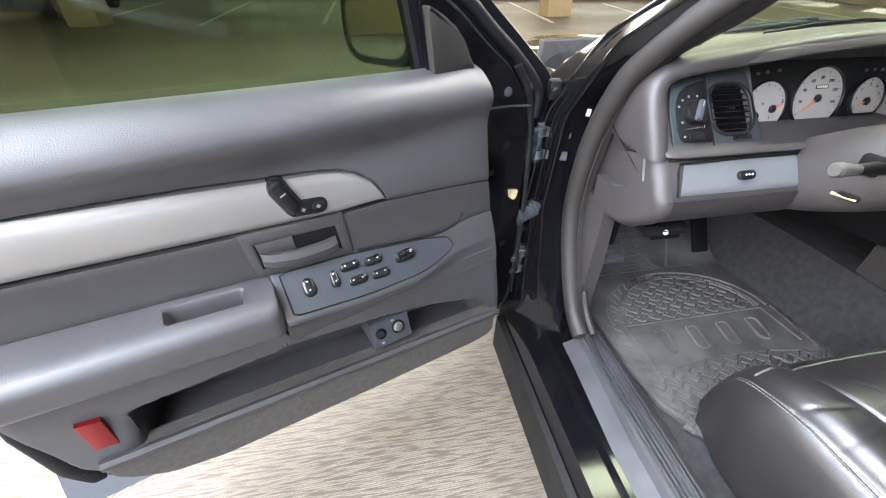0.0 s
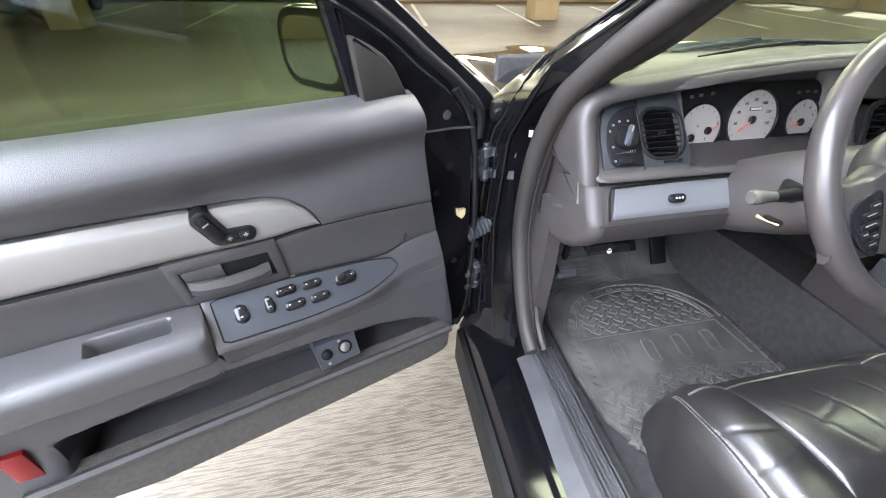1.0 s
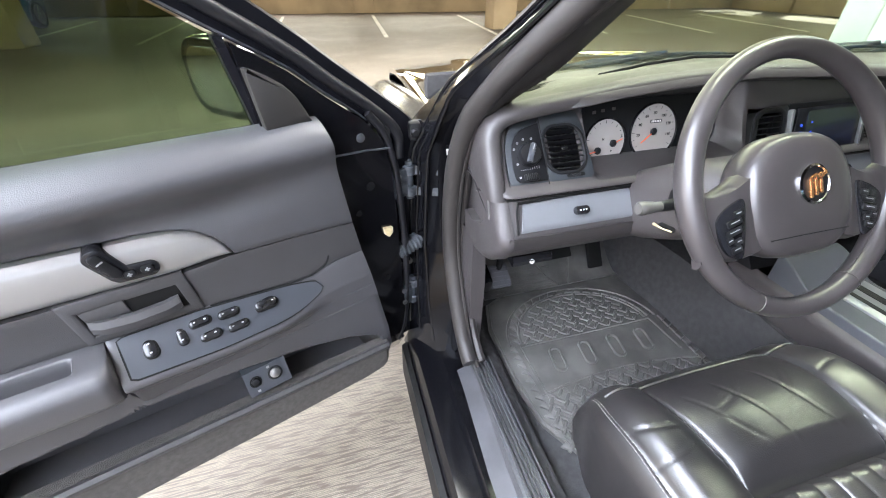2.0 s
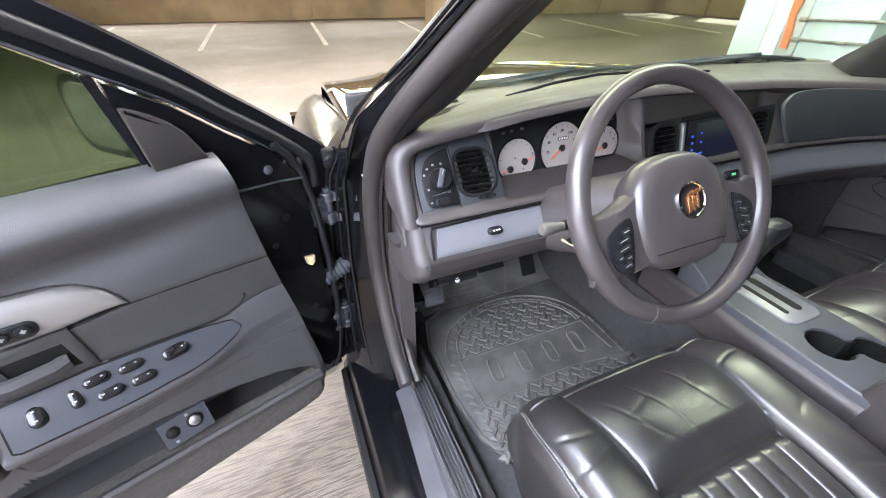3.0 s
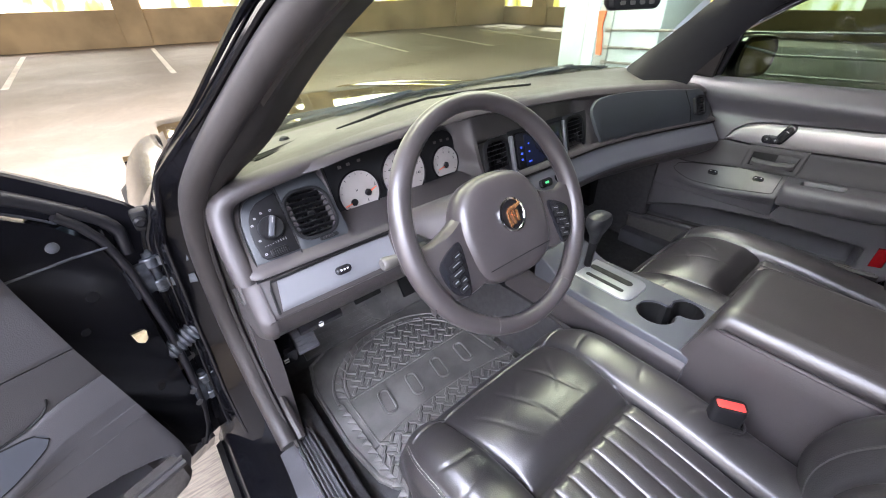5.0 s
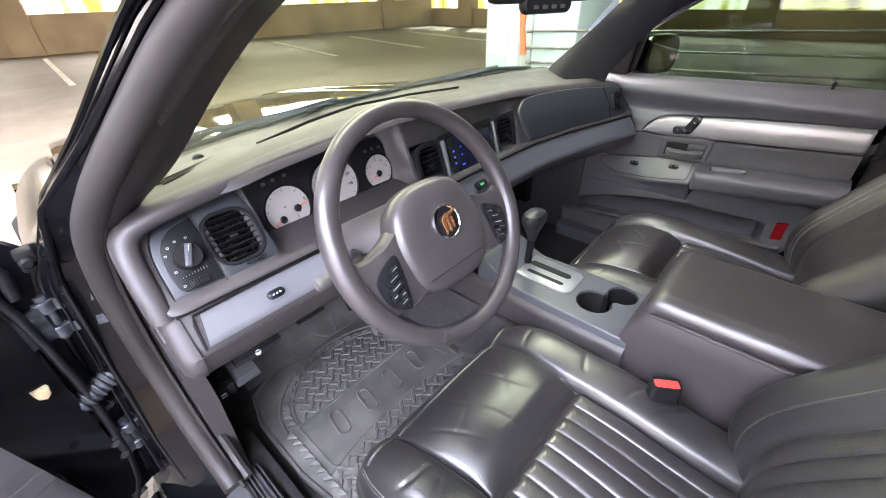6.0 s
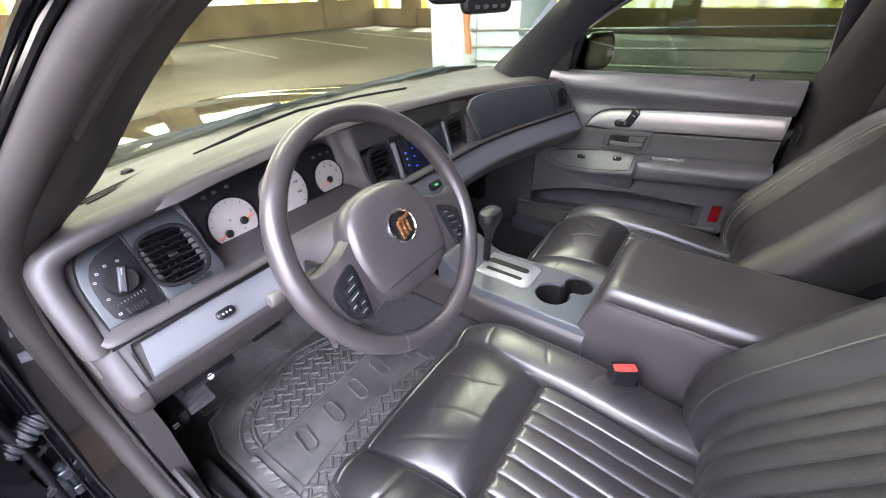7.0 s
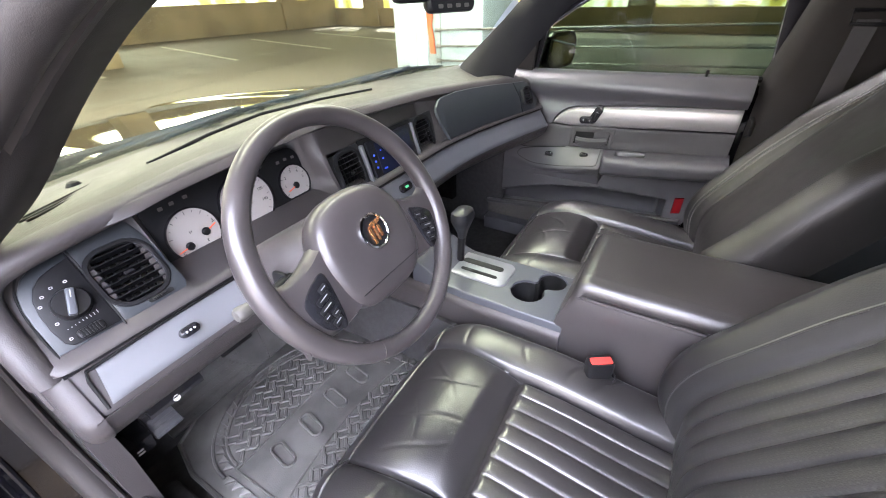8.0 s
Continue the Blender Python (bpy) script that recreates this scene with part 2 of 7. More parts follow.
def brushed_concrete():
    """Tan concrete with fine broom lines along x, pale wear and oil stains."""
    m = bpy.data.materials.new("brushed_concrete")
    m.use_nodes = True
    nt = m.node_tree
    b = nt.nodes["Principled BSDF"]
    co = nt.nodes.new("ShaderNodeTexCoord")

    def tex(scale, stretch, detail):
        mp = nt.nodes.new("ShaderNodeMapping")
        mp.inputs["Scale"].default_value = stretch
        mp.inputs["Rotation"].default_value = (0, 0, radians(-4))
        n = nt.nodes.new("ShaderNodeTexNoise")
        n.inputs["Scale"].default_value, n.inputs["Detail"].default_value = scale, detail
        nt.links.new(co.outputs["Object"], mp.inputs["Vector"])
        nt.links.new(mp.outputs[0], n.inputs["Vector"])
        return n

    broom, blotch, wide, grit = tex(60, (0.22, 2.6, 1), 4), tex(1.6, (1, 1, 1), 8), tex(0.35, (0.6, 1.6, 1), 5), tex(420, (0.6, 1, 1), 2)

    def mix(fac, lo, hi, a, c):
        mr = nt.nodes.new("ShaderNodeMapRange")
        mr.inputs["From Min"].default_value, mr.inputs["From Max"].default_value = lo, hi
        mx = nt.nodes.new("ShaderNodeMix")
        mx.data_type = "RGBA"
        nt.links.new(fac.outputs["Fac"], mr.inputs["Value"])
        nt.links.new(mr.outputs[0], mx.inputs["Factor"])
        for k, v in (("A", a), ("B", c)):
            if isinstance(v, tuple):
                mx.inputs[k].default_value = (*v, 1)
            else:
                nt.links.new(v.outputs["Result"], mx.inputs[k])
        return mx

    c1 = mix(wide, 0.38, 0.62, (0.125, 0.100, 0.072), (0.215, 0.179, 0.136))
    c2 = mix(blotch, 0.42, 0.72, c1, (0.265, 0.236, 0.196))
    c2b = mix(grit, 0.30, 0.50, (0.11, 0.09, 0.068), c2)
    wm = nt.nodes.new("ShaderNodeMapping")
    wm.inputs["Scale"].default_value, wm.inputs["Rotation"].default_value = (0.16, 1.0, 1.0), (0, 0, radians(-0.6))
    wave = nt.nodes.new("ShaderNodeTexWave")
    wave.bands_direction = "Y"
    for key, v in (("Scale", 62.0), ("Distortion", 2.4), ("Detail", 4.0), ("Detail Scale", 4.0)):
        wave.inputs[key].default_value = v
    nt.links.new(co.outputs["Object"], wm.inputs["Vector"])
    nt.links.new(wm.outputs[0], wave.inputs["Vector"])
    c2c = mix(wave, 0.0, 0.55, (0.115, 0.097, 0.076), c2b)
    c3 = mix(broom, 0.40, 0.54, (0.085, 0.071, 0.055), c2c)
    nt.links.new(c3.outputs["Result"], b.inputs["Base Color"])
    rr = nt.nodes.new("ShaderNodeMapRange")
    rr.inputs["To Min"].default_value, rr.inputs["To Max"].default_value = 0.32, 0.85
    nt.links.new(wide.outputs["Fac"], rr.inputs["Value"])
    nt.links.new(rr.outputs[0], b.inputs["Roughness"])
    bump = nt.nodes.new("ShaderNodeBump")
    bump.inputs["Strength"].default_value, bump.inputs["Distance"].default_value = 0.6, 0.004
    nt.links.new(broom.outputs["Fac"], bump.inputs["Height"])
    nt.links.new(bump.outputs[0], b.inputs["Normal"])
    return m


M_FLOOR = brushed_concrete()
M_WALL = material("ochre_concrete", (0.38, 0.285, 0.16), 0.85, grain=0.5, grain_size=30, stain=0.3, stain_size=0.8)
M_PILLAR = material("pale_painted_concrete", (0.44, 0.52, 0.56), 0.8, grain=0.4, grain_size=40, stain=0.2, stain_size=3)
M_WALL_BLUE = material("grey_blue_paint", (0.36, 0.40, 0.42), 0.8, stain=0.2)
M_SIGN = material("pale_blue_plate", (0.52, 0.62, 0.72), 0.5, stain=0.12)
M_ORANGE = material("orange_plastic", (0.75, 0.16, 0.06), 0.45, stain=0.15)
M_CEIL = material("pale_concrete_ceiling", (0.80, 0.76, 0.66), 0.9, stain=0.3, stain_size=0.5)
M_LINE = material("worn_white_road_paint", (0.6, 0.57, 0.5), 0.7, stain=0.3, stain_size=5)
M_GLASS = glass("green_tinted_glass", (0.36, 0.43, 0.34))
M_DARKGLASS = glass("dark_tinted_glass", (0.22, 0.26, 0.23))
M_WSGLASS = glass("windshield_glass", (0.83, 0.88, 0.76))
M_SCREEN = material("dark_screen", (0.01, 0.013, 0.03), 0.1, stain=0.1)
M_BLUE = glow("blue_screen_symbols", (0.04, 0.10, 0.75), 0.3)
M_GREEN = glow("green_display_digits", (0.06, 0.5, 0.18), 0.1)
M_TUBE = glow("lit_tube", (1.0, 0.99, 0.88), 4.0)
M_MIRROR = material("mirror_glass", (0.55, 0.57, 0.55), 0.02, metal=1.0, stain=0.01, rough_var=0.0)


# ---- builders ----
def thing(name, label, category, m=None, group="", kind=""):
    ob = new(name)
    ob.empty_display_size = 0.05
    if m is not None:
        ob.matrix_basis = m
    return tagged(ob, label, category, group, kind)


def finish(name, bm, mat, sharp=38):
    bmesh.ops.recalc_face_normals(bm, faces=bm.faces)
    me = bpy.data.meshes.new(name)
    bm.to_mesh(me)
    bm.free()
    me.materials.append(mat)
    me.shade_smooth()
    me.set_sharp_from_angle(angle=radians(sharp))
    return me


def part(name, bm, mat, parent, label="", sharp=38):
    """One mesh object under a thing or a part, in the top thing's own frame."""
    ob = new(name, finish(name, bm, mat, sharp))
    ob.parent = parent
    return tagged(ob, label)


def solid(name, bm, mat, label, category, kind="", group="", sharp=38):
    return tagged(new(name, finish(name, bm, mat, sharp)), label, category, group, kind)


def join(*bms):
    out = bmesh.new()
    for b in bms:
        me = bpy.data.meshes.new("tmp")
        b.to_mesh(me)
        out.from_mesh(me)
        bpy.data.meshes.remove(me)
        b.free()
    return out


def move(bm, m):
    bmesh.ops.transform(bm, matrix=m, verts=bm.verts)
    return bm


def box(x0, y0, z0, x1, y1, z1, bev=0.0, seg=2):
    bm = bmesh.new()
    bmesh.ops.create_cube(bm, size=1, matrix=Matrix.Translation(((x0 + x1) / 2, (y0 + y1) / 2, (z0 + z1) / 2))
                          @ Matrix.Diagonal((abs(x1 - x0), abs(y1 - y0), abs(z1 - z0), 1)))
    if bev:
        bmesh.ops.bevel(bm, geom=bm.edges[:], offset=bev, segments=seg, affect="EDGES", profile=0.5)
    return bm


def loft(rings, closed=True, caps=True, wrap=False):
    """Rings of equally many points joined by quads."""
    bm = bmesh.new()
    vs = [[bm.verts.new(p) for p in r] for r in rings]
    n = len(rings[0])
    pairs = list(zip(vs, vs[1:])) + ([(vs[-1], vs[0])] if wrap else [])
    for a, b in pairs:
        for i in range(n if closed else n - 1):
            j = (i + 1) % n
            bm.faces.new((a[i], a[j], b[j], b[i]))
    if caps and closed and not wrap:
        bm.faces.new(vs[0][::-1])
        bm.faces.new(vs[-1])
    return bm


def tube(path, r, n=8, wrap=False, flat=1.0):
    """A round bar along a path; r is a number or one radius a point."""
    pts = [Vector(p) for p in path]
    rings = []
    up = None
    for i, p in enumerate(pts):
        a = pts[i - 1] if (i or wrap) else p
        b = pts[(i + 1) % len(pts)] if (i < len(pts) - 1 or wrap) else p
        d = (b - a).normalized()
        if up is None:
            up = d.orthogonal().normalized() if abs(d.z) > 0.9 else (Vector((0, 0, 1)) - d * d.z).normalized()
        up = (up - d * up.dot(d)).normalized()
        side = d.cross(up)
        rr = r if isinstance(r, (int, float)) else r[i]
        rings.append([p + rr * (math.cos(k) * side + flat * math.sin(k) * up) for k in (2 * math.pi * j / n for j in range(n))])
    return loft(rings, wrap=wrap)


def rrect(w, h, r, n=5, cx=0.0, cy=0.0):
    pts = []
    for sx, sy, a0 in ((1, 1, 0), (-1, 1, 90), (-1, -1, 180), (1, -1, 270)):
        for k in range(n + 1):
            a = radians(a0 + 90 * k / n)
            pts.append((cx + sx * (w / 2 - r) + r * math.cos(a), cy + sy * (h / 2 - r) + r * math.sin(a)))
    return pts


def prism(poly, d, m=None, bev=0.0, base=0.0):
    """A flat outline raised by d, with a rounded upper rim."""
    c = Vector((sum(p[0] for p in poly) / len(poly), sum(p[1] for p in poly) / len(poly), 0))
    rings = [[Vector((x, y, base)) for x, y in poly]]
    steps = ((0, 0),) if not bev else ((0, 0), (0.3, 0.7), (1, 1))
    for ins, up in steps:
        z = base + d - (bev * (1 - up) if bev else 0)
        ring = []
        for i, (x, y) in enumerate(poly):
            a, b = Vector(poly[i - 1]), Vector(poly[(i + 1) % len(poly)])
            t = (b - a).normalized()
            nrm = Vector((-t.y, t.x))
            area = sum(poly[k - 1][0] * poly[k][1] - poly[k][0] * poly[k - 1][1] for k in range(len(poly)))
            s = 1 if area > 0 else -1
            ring.append(Vector((x + s * nrm.x * bev * ins, y + s * nrm.y * bev * ins, z)))
        rings.append(ring)
    bm = loft(rings)
    return move(bm, m) if m is not None else bm


def ring_prism(outer, inner, d, m=None, bev=0.0):
    """A frame between two outlines of equally many points."""
    n = len(outer)
    lo = [Vector((x, y, 0)) for x, y in outer]
    hi = [Vector((x, y, d - bev)) for x, y in outer]
    mid = [Vector((ox * 0.8 + ix * 0.2, oy * 0.8 + iy * 0.2, d)) for (ox, oy), (ix, iy) in zip(outer, inner)]
    mid2 = [Vector((ox * 0.2 + ix * 0.8, oy * 0.2 + iy * 0.8, d)) for (ox, oy), (ix, iy) in zip(outer, inner)]
    ih = [Vector((x, y, d - bev)) for x, y in inner]
    il = [Vector((x, y, 0)) for x, y in inner]
    bm = loft([lo, hi, mid, mid2, ih, il], wrap=True)
    return move(bm, m) if m is not None else bm


def lathe(profile, n=32, m=None):
    """profile: (radius, height) along +z."""
    rings = [[Vector((r * math.cos(a), r * math.sin(a), z)) for a in (2 * math.pi * k / n for k in range(n))] for r, z in profile]
    bm = loft(rings)
    return move(bm, m) if m is not None else bm


def sheet(fn, nu, nv, back):
    """A solid skin: front points fn(s, t) for s, t in 0..1, closed behind by back(p)."""
    bm = bmesh.new()
    f = [[bm.verts.new(fn(i / nu, j / nv)) for j in range(nv + 1)] for i in range(nu + 1)]
    b = [[bm.verts.new(back(v.co)) for v in row] for row in f]
    for i in range(nu):
        for j in range(nv):
            bm.faces.new((f[i][j], f[i + 1][j], f[i + 1][j + 1], f[i][j + 1]))
            bm.faces.new((b[i][j], b[i][j + 1], b[i + 1][j + 1], b[i + 1][j]))
    for i in range(nu):
        bm.faces.new((f[i][0], b[i][0], b[i + 1][0], f[i + 1][0]))
        bm.faces.new((f[i][nv], f[i + 1][nv], b[i + 1][nv], b[i][nv]))
    for j in range(nv):
        bm.faces.new((f[0][j], f[0][j + 1], b[0][j + 1], b[0][j]))
        bm.faces.new((f[nu][j], b[nu][j], b[nu][j + 1], f[nu][j + 1]))
    return bm


def lerp(table, x):
    """Smooth value of a table of (x, value...) rows."""
    if x <= table[0][0]:
        return table[0][1]
    for a, b in zip(table, table[1:]):
        if x <= b[0]:
            k = (x - a[0]) / (b[0] - a[0])
            k = k * k * (3 - 2 * k)
            return a[1] + (b[1] - a[1]) * k
    return table[-1][1]


def lin(table, x):
    if x <= table[0][0]:
        return table[0][1]
    for a, b in zip(table, table[1:]):
        if x <= b[0]:
            return a[1] + (b[1] - a[1]) * (x - a[0]) / (b[0] - a[0])
    return table[-1][1]


def smooth(a, b, x):
    k = min(1, max(0, (x - a) / (b - a)))
    return k * k * (3 - 2 * k)


def roundoff(d, r):
    """How far a rounded edge of radius r has fallen at distance d from the rim."""
    d = max(0.0, d)
    return 0.0 if d >= r else r - math.sqrt(max(0.0, r * r - (r - d) ** 2))


def basis(origin, ex, ey):
    """A frame with the given x and y directions."""
    ex, ey = Vector(ex).normalized(), Vector(ey)
    ez = ex.cross(ey).normalized()
    ey = ez.cross(ex)
    m = Matrix((ex, ey, ez)).transposed().to_4x4()
    m.translation = Vector(origin)
    return m


# ---- garage ----
FRONT, RIGHT, LEFT, REAR, HIGH = 17.0, 14.5, -9.0, -4.1, 2.75
solid("floor", box(LEFT - 25, REAR - 8, -0.3, RIGHT + 8, FRONT + 8, 0.0), M_FLOOR, "brushed tan concrete garage floor", "floor", "structure")
SKEW = Matrix.Translation((-2.1, 16.9, 0)) @ Matrix.Rotation(radians(-10.5), 4, "Z") @ Matrix.Translation((2.1, -16.9, 0))  # the north side stands askew to the car
FILL_HOLES = ((-4.8, -3.3, -1.6, 1.5), (-4.3, 4.0, 4.9, 6.4))  # unseen openings added in the slab for fill light: x0, y0, x1, y1


def slab():
    """The ceiling, left open where the overhead fill comes in."""
    xs = sorted({LEFT - 25, RIGHT + 0.3} | {w[k] for w in FILL_HOLES for k in (0, 2)})
    ys = sorted({REAR - 0.3, FRONT + 0.3} | {w[k] for w in FILL_HOLES for k in (1, 3)})
    out = []
    for x0, x1 in zip(xs, xs[1:]):
        for y0, y1 in zip(ys, ys[1:]):
            if not any(w[0] <= x0 and x1 <= w[2] and w[1] <= y0 and y1 <= w[3] for w in FILL_HOLES):
                out.append(box(x0, y0, HIGH, x1, y1, HIGH + 0.35))
    return join(*out)


solid("ceiling", slab(), M_CEIL, "pale concrete garage ceiling with openings added for fill light", "ceiling", "structure")


def parapet(name, x0, y0, x1, y1, top, label):
    solid(name, move(box(x0, y0, 0, x1, y1, top, 0.015), SKEW if name == "wall_north" else Matrix()), M_WALL, label, "wall", "structure")


parapet("wall_north", LEFT - 25, FRONT, RIGHT + 0.3, FRONT + 0.25, 1.0, "ochre concrete parapet wall with open bays above")
parapet("wall_east", RIGHT, REAR, RIGHT + 0.25, FRONT, 0.66, "ochre concrete parapet wall with open bays above")
parapet("wall_south", LEFT - 25, REAR - 0.25, RIGHT, REAR, 1.0, "ochre concrete parapet wall with open bays above")
for i, x in enumerate((-26, -17, -8, 0.4, 5.3, 12.2)):
    solid("wall_pier", move(box(x, FRONT - 0.12, 0, x + 0.7, FRONT + 0.35, HIGH, 0.02), SKEW), M_WALL, "ochre concrete pier of the parapet wall", "pier", "structure")
for y in (-3.9, 1.1, 6.4, 11.5):
    solid("wall_pier", box(RIGHT - 0.12, y, 0, RIGHT + 0.35, y + 0.75, HIGH, 0.02), M_WALL, "ochre concrete pier of the parapet wall", "pier", "structure")
solid("beam_north", move(box(LEFT - 25, FRONT, 2.5, RIGHT + 1.5, FRONT + 0.3, HIGH - 0.004), SKEW), M_WALL, "concrete edge beam over the open bays", "beam", "structure")
solid("beam_east", box(RIGHT, REAR, 2.45, RIGHT + 0.3, FRONT, HIGH), M_WALL, "concrete edge beam over the open bays", "beam", "structure")
for x, y in ((3.25, 10.3), (-7.3, 10.3), (-7.3, -4.0)):
    solid("concrete_pillar", box(x, y, 0, x + 0.62, y + 0.62, HIGH, 0.03), M_WALL, "tan concrete garage pillar", "pillar", "structure")
for xa, ya, xb, yb in ((-7.3, 10.4, -7.7, 16.5), (-4.7, 10.2, -4.9, 16.2), (-2.08, 10.0, -2.08, 15.9), (0.46, 9.74, 0.86, 15.4), (3.0, 9.3, 3.65, 14.6), (5.56, 8.81, 6.5, 13.6), (7.9, 8.1, 9.0, 12.8), (10.2, 7.6, 11.4, 12.2)):
    run = math.hypot(xb - xa, yb - ya)
    solid("parking_line", move(box(-0.05, 0, -0.02, 0.05, run, 0.004), Matrix.Translation((xa, ya, 0)) @ Matrix.Rotation(-math.atan2(xb - xa, yb - ya), 4, "Z")), M_LINE, "worn white painted parking line on concrete", "parking line", "structure", "parking lines")

parapet("wall_west", LEFT - 0.25, REAR, LEFT, 9.0, 0.85, "ochre concrete parapet wall with open bays above")


def foliage_backdrop():
    """Leaves and sky seen far off through the open bays, their sunlight put in as emission."""
    m = bpy.data.materials.new("glowing_distance")
    m.use_nodes = True
    nt = m.node_tree
    b = nt.nodes["Principled BSDF"]
    co = nt.nodes.new("ShaderNodeTexCoord")
    mp = nt.nodes.new("ShaderNodeMapping")
    mp.inputs["Scale"].default_value = (1, 1, 0.45)
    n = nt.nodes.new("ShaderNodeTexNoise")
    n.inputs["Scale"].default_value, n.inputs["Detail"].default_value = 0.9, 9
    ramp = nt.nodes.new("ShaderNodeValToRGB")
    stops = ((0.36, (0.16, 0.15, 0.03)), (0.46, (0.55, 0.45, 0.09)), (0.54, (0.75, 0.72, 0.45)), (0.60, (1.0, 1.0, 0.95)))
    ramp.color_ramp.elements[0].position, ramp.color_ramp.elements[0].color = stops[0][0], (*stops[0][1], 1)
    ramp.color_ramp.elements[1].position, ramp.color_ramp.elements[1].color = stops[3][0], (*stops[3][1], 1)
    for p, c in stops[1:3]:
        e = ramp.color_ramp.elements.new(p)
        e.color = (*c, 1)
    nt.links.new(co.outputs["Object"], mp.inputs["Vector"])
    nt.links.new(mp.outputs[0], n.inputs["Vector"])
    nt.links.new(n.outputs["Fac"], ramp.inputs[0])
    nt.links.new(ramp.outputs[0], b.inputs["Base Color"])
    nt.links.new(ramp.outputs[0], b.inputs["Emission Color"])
    # glow stands in for sun on the leaves and for sky brightness
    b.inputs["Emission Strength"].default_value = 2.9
    return m


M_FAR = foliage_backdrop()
solid("backdrop", box(-60, 30, -4, 40, 30.2, 14), M_FAR, "yellow-green trees and pale sky with sunlight put in as glow", "backdrop", "structure")
solid("backdrop", box(28, -30, -4, 28.2, 30, 9), M_FAR, "yellow-green trees and pale sky with sunlight put in as glow", "backdrop", "structure")

# painted pillar beside the car, with a sign and barrier cables
pil = thing("painted_pillar", "pale blue painted concrete pillar with a sign plate", "pillar", None, "", "structure")
part("shaft", box(1.75, 0.80, 0, 2.35, 1.48, HIGH, 0.025), M_PILLAR, pil)
part("channel", box(1.735, 1.10, 0.0, 1.755, 1.29, 1.34, 0.004), M_WALL_BLUE, pil)
part("sign_plate", box(1.722, 1.19, 0.2, 1.738, 1.27, 1.22, 0.003), M_SIGN, pil, "pale blue painted metal plate")
part("orange_tag", loft([[Vector((1.708, y, z)) for y, z in ((1.135, 1.165), (1.185, 1.165), (1.180, 1.09), (1.168, 1.02), (1.16, 0.925), (1.125, 0.925), (1.135, 1.02), (1.15, 1.09))], [Vector((1.722, y, z)) for y, z in ((1.135, 1.165), (1.185, 1.165), (1.180, 1.09), (1.168, 1.02), (1.16, 0.925), (1.125, 0.925), (1.135, 1.02), (1.15, 1.09))]]), M_ORANGE, pil, "orange warning tag")
for z in (1.062, 0.967, 0.881):
    cable = thing("barrier_cable", "thin steel barrier cable strung from the pillar", "cable", None, "barrier cables")
    part("strand", tube([(1.74, 1.13, z), (1.74, -4.05, z + 0.166)], 0.007, 8), M_STEEL, cable)
    part("clamp", lathe([(0.014, 0), (0.014, 0.03), (0.009, 0.035), (0.001, 0.035)], 12, basis((1.74, 1.13, z), (1, 0, 0), (0, 0, 1))), M_STEEL, cable)

# tube light over the car's nose
lamp = thing("ceiling_light", "long twin-tube ceiling light under the garage ceiling", "ceiling light")
part("tray", loft([[Vector((x, y, z)) for y, z in ((0.60, HIGH - 0.004), (0.62, 2.70), (0.66, 2.672), (1.04, 2.672), (1.08, 2.70), (1.10, HIGH - 0.004))] for x in (-0.80, -0.78, 2.28, 2.30)]), M_PILLAR, lamp, "white painted steel tray")
for y in (0.76, 0.94):
    part("tube", tube([(-0.74, y, 2.668), (2.24, y, 2.668)], 0.013, 10), M_TUBE, lamp, "glowing white tube")


# ---- car shell ----
car = thing("sedan", "black four-door sedan body with the driver's door open", "car")


# floor pan, sills, rocker
part("floor_pan", box(-0.74, -1.2, 0.24, 0.85, 0.62, 0.325, 0.01), M_CARPET, car, "charcoal carpeted floor")
part("toe_board", sheet(lambda s, t: Vector((-0.74 + 1.58 * s, 0.50 + 0.30 * t, 0.32 + 0.38 * t * t + 0.05 * t)), 12, 10, lambda p: p + Vector((0, 0.05, -0.03))), M_CARPET, car)
part("rocker", loft([[Vector((x, y, z)) for x, z in ((-0.76, 0.22), (-0.905, 0.20), (-0.915, 0.30), (-0.895, 0.345), (-0.845, 0.345), (-0.835, 0.36), (-0.76, 0.36))] for y in (-1.1, -0.3, 0.2, 0.47)]), M_JAMB, car, "gloss black painted sill")
part("scuff_strip", loft([[Vector((x, y, z)) for x, z in ((-0.91, 0.17), (-0.93, 0.18), (-0.926, 0.30), (-0.912, 0.31))] for y in (-1.1, 0.45)]), M_RUBBER, car)


def sill_section(y):
    x = -0.838 + 0.018 * smooth(-0.1, 0.28, y)
    return [Vector(p) for p in ((x, y, 0.335), (x + 0.003, y, 0.352), (x + 0.012, y, 0.36), (x + 0.05, y, 0.374), (x + 0.056, y, 0.392), (-0.735, y, 0.40), (-0.728, y, 0.385), (-0.728, y, 0.34))]


sill = part("sill_plate", loft([sill_section(y) for y in (-1.05, -0.6, -0.3, 0.0, 0.2, 0.255, 0.272)]), M_SILL, car, "grey plastic door sill plate with ribbed tread")
for k in range(6):
    x = -0.772 + 0.0085 * k
    part("tread_rib", box(x, -1.03, 0.392, x + 0.0042, 0.262, 0.4025 + 0.0002 * k, 0.001, 1), M_SILL, sill)
part("sill_carpet", box(-0.728, -1.05, 0.30, -0.69, 0.40, 0.375, 0.012), M_CARPET, car)

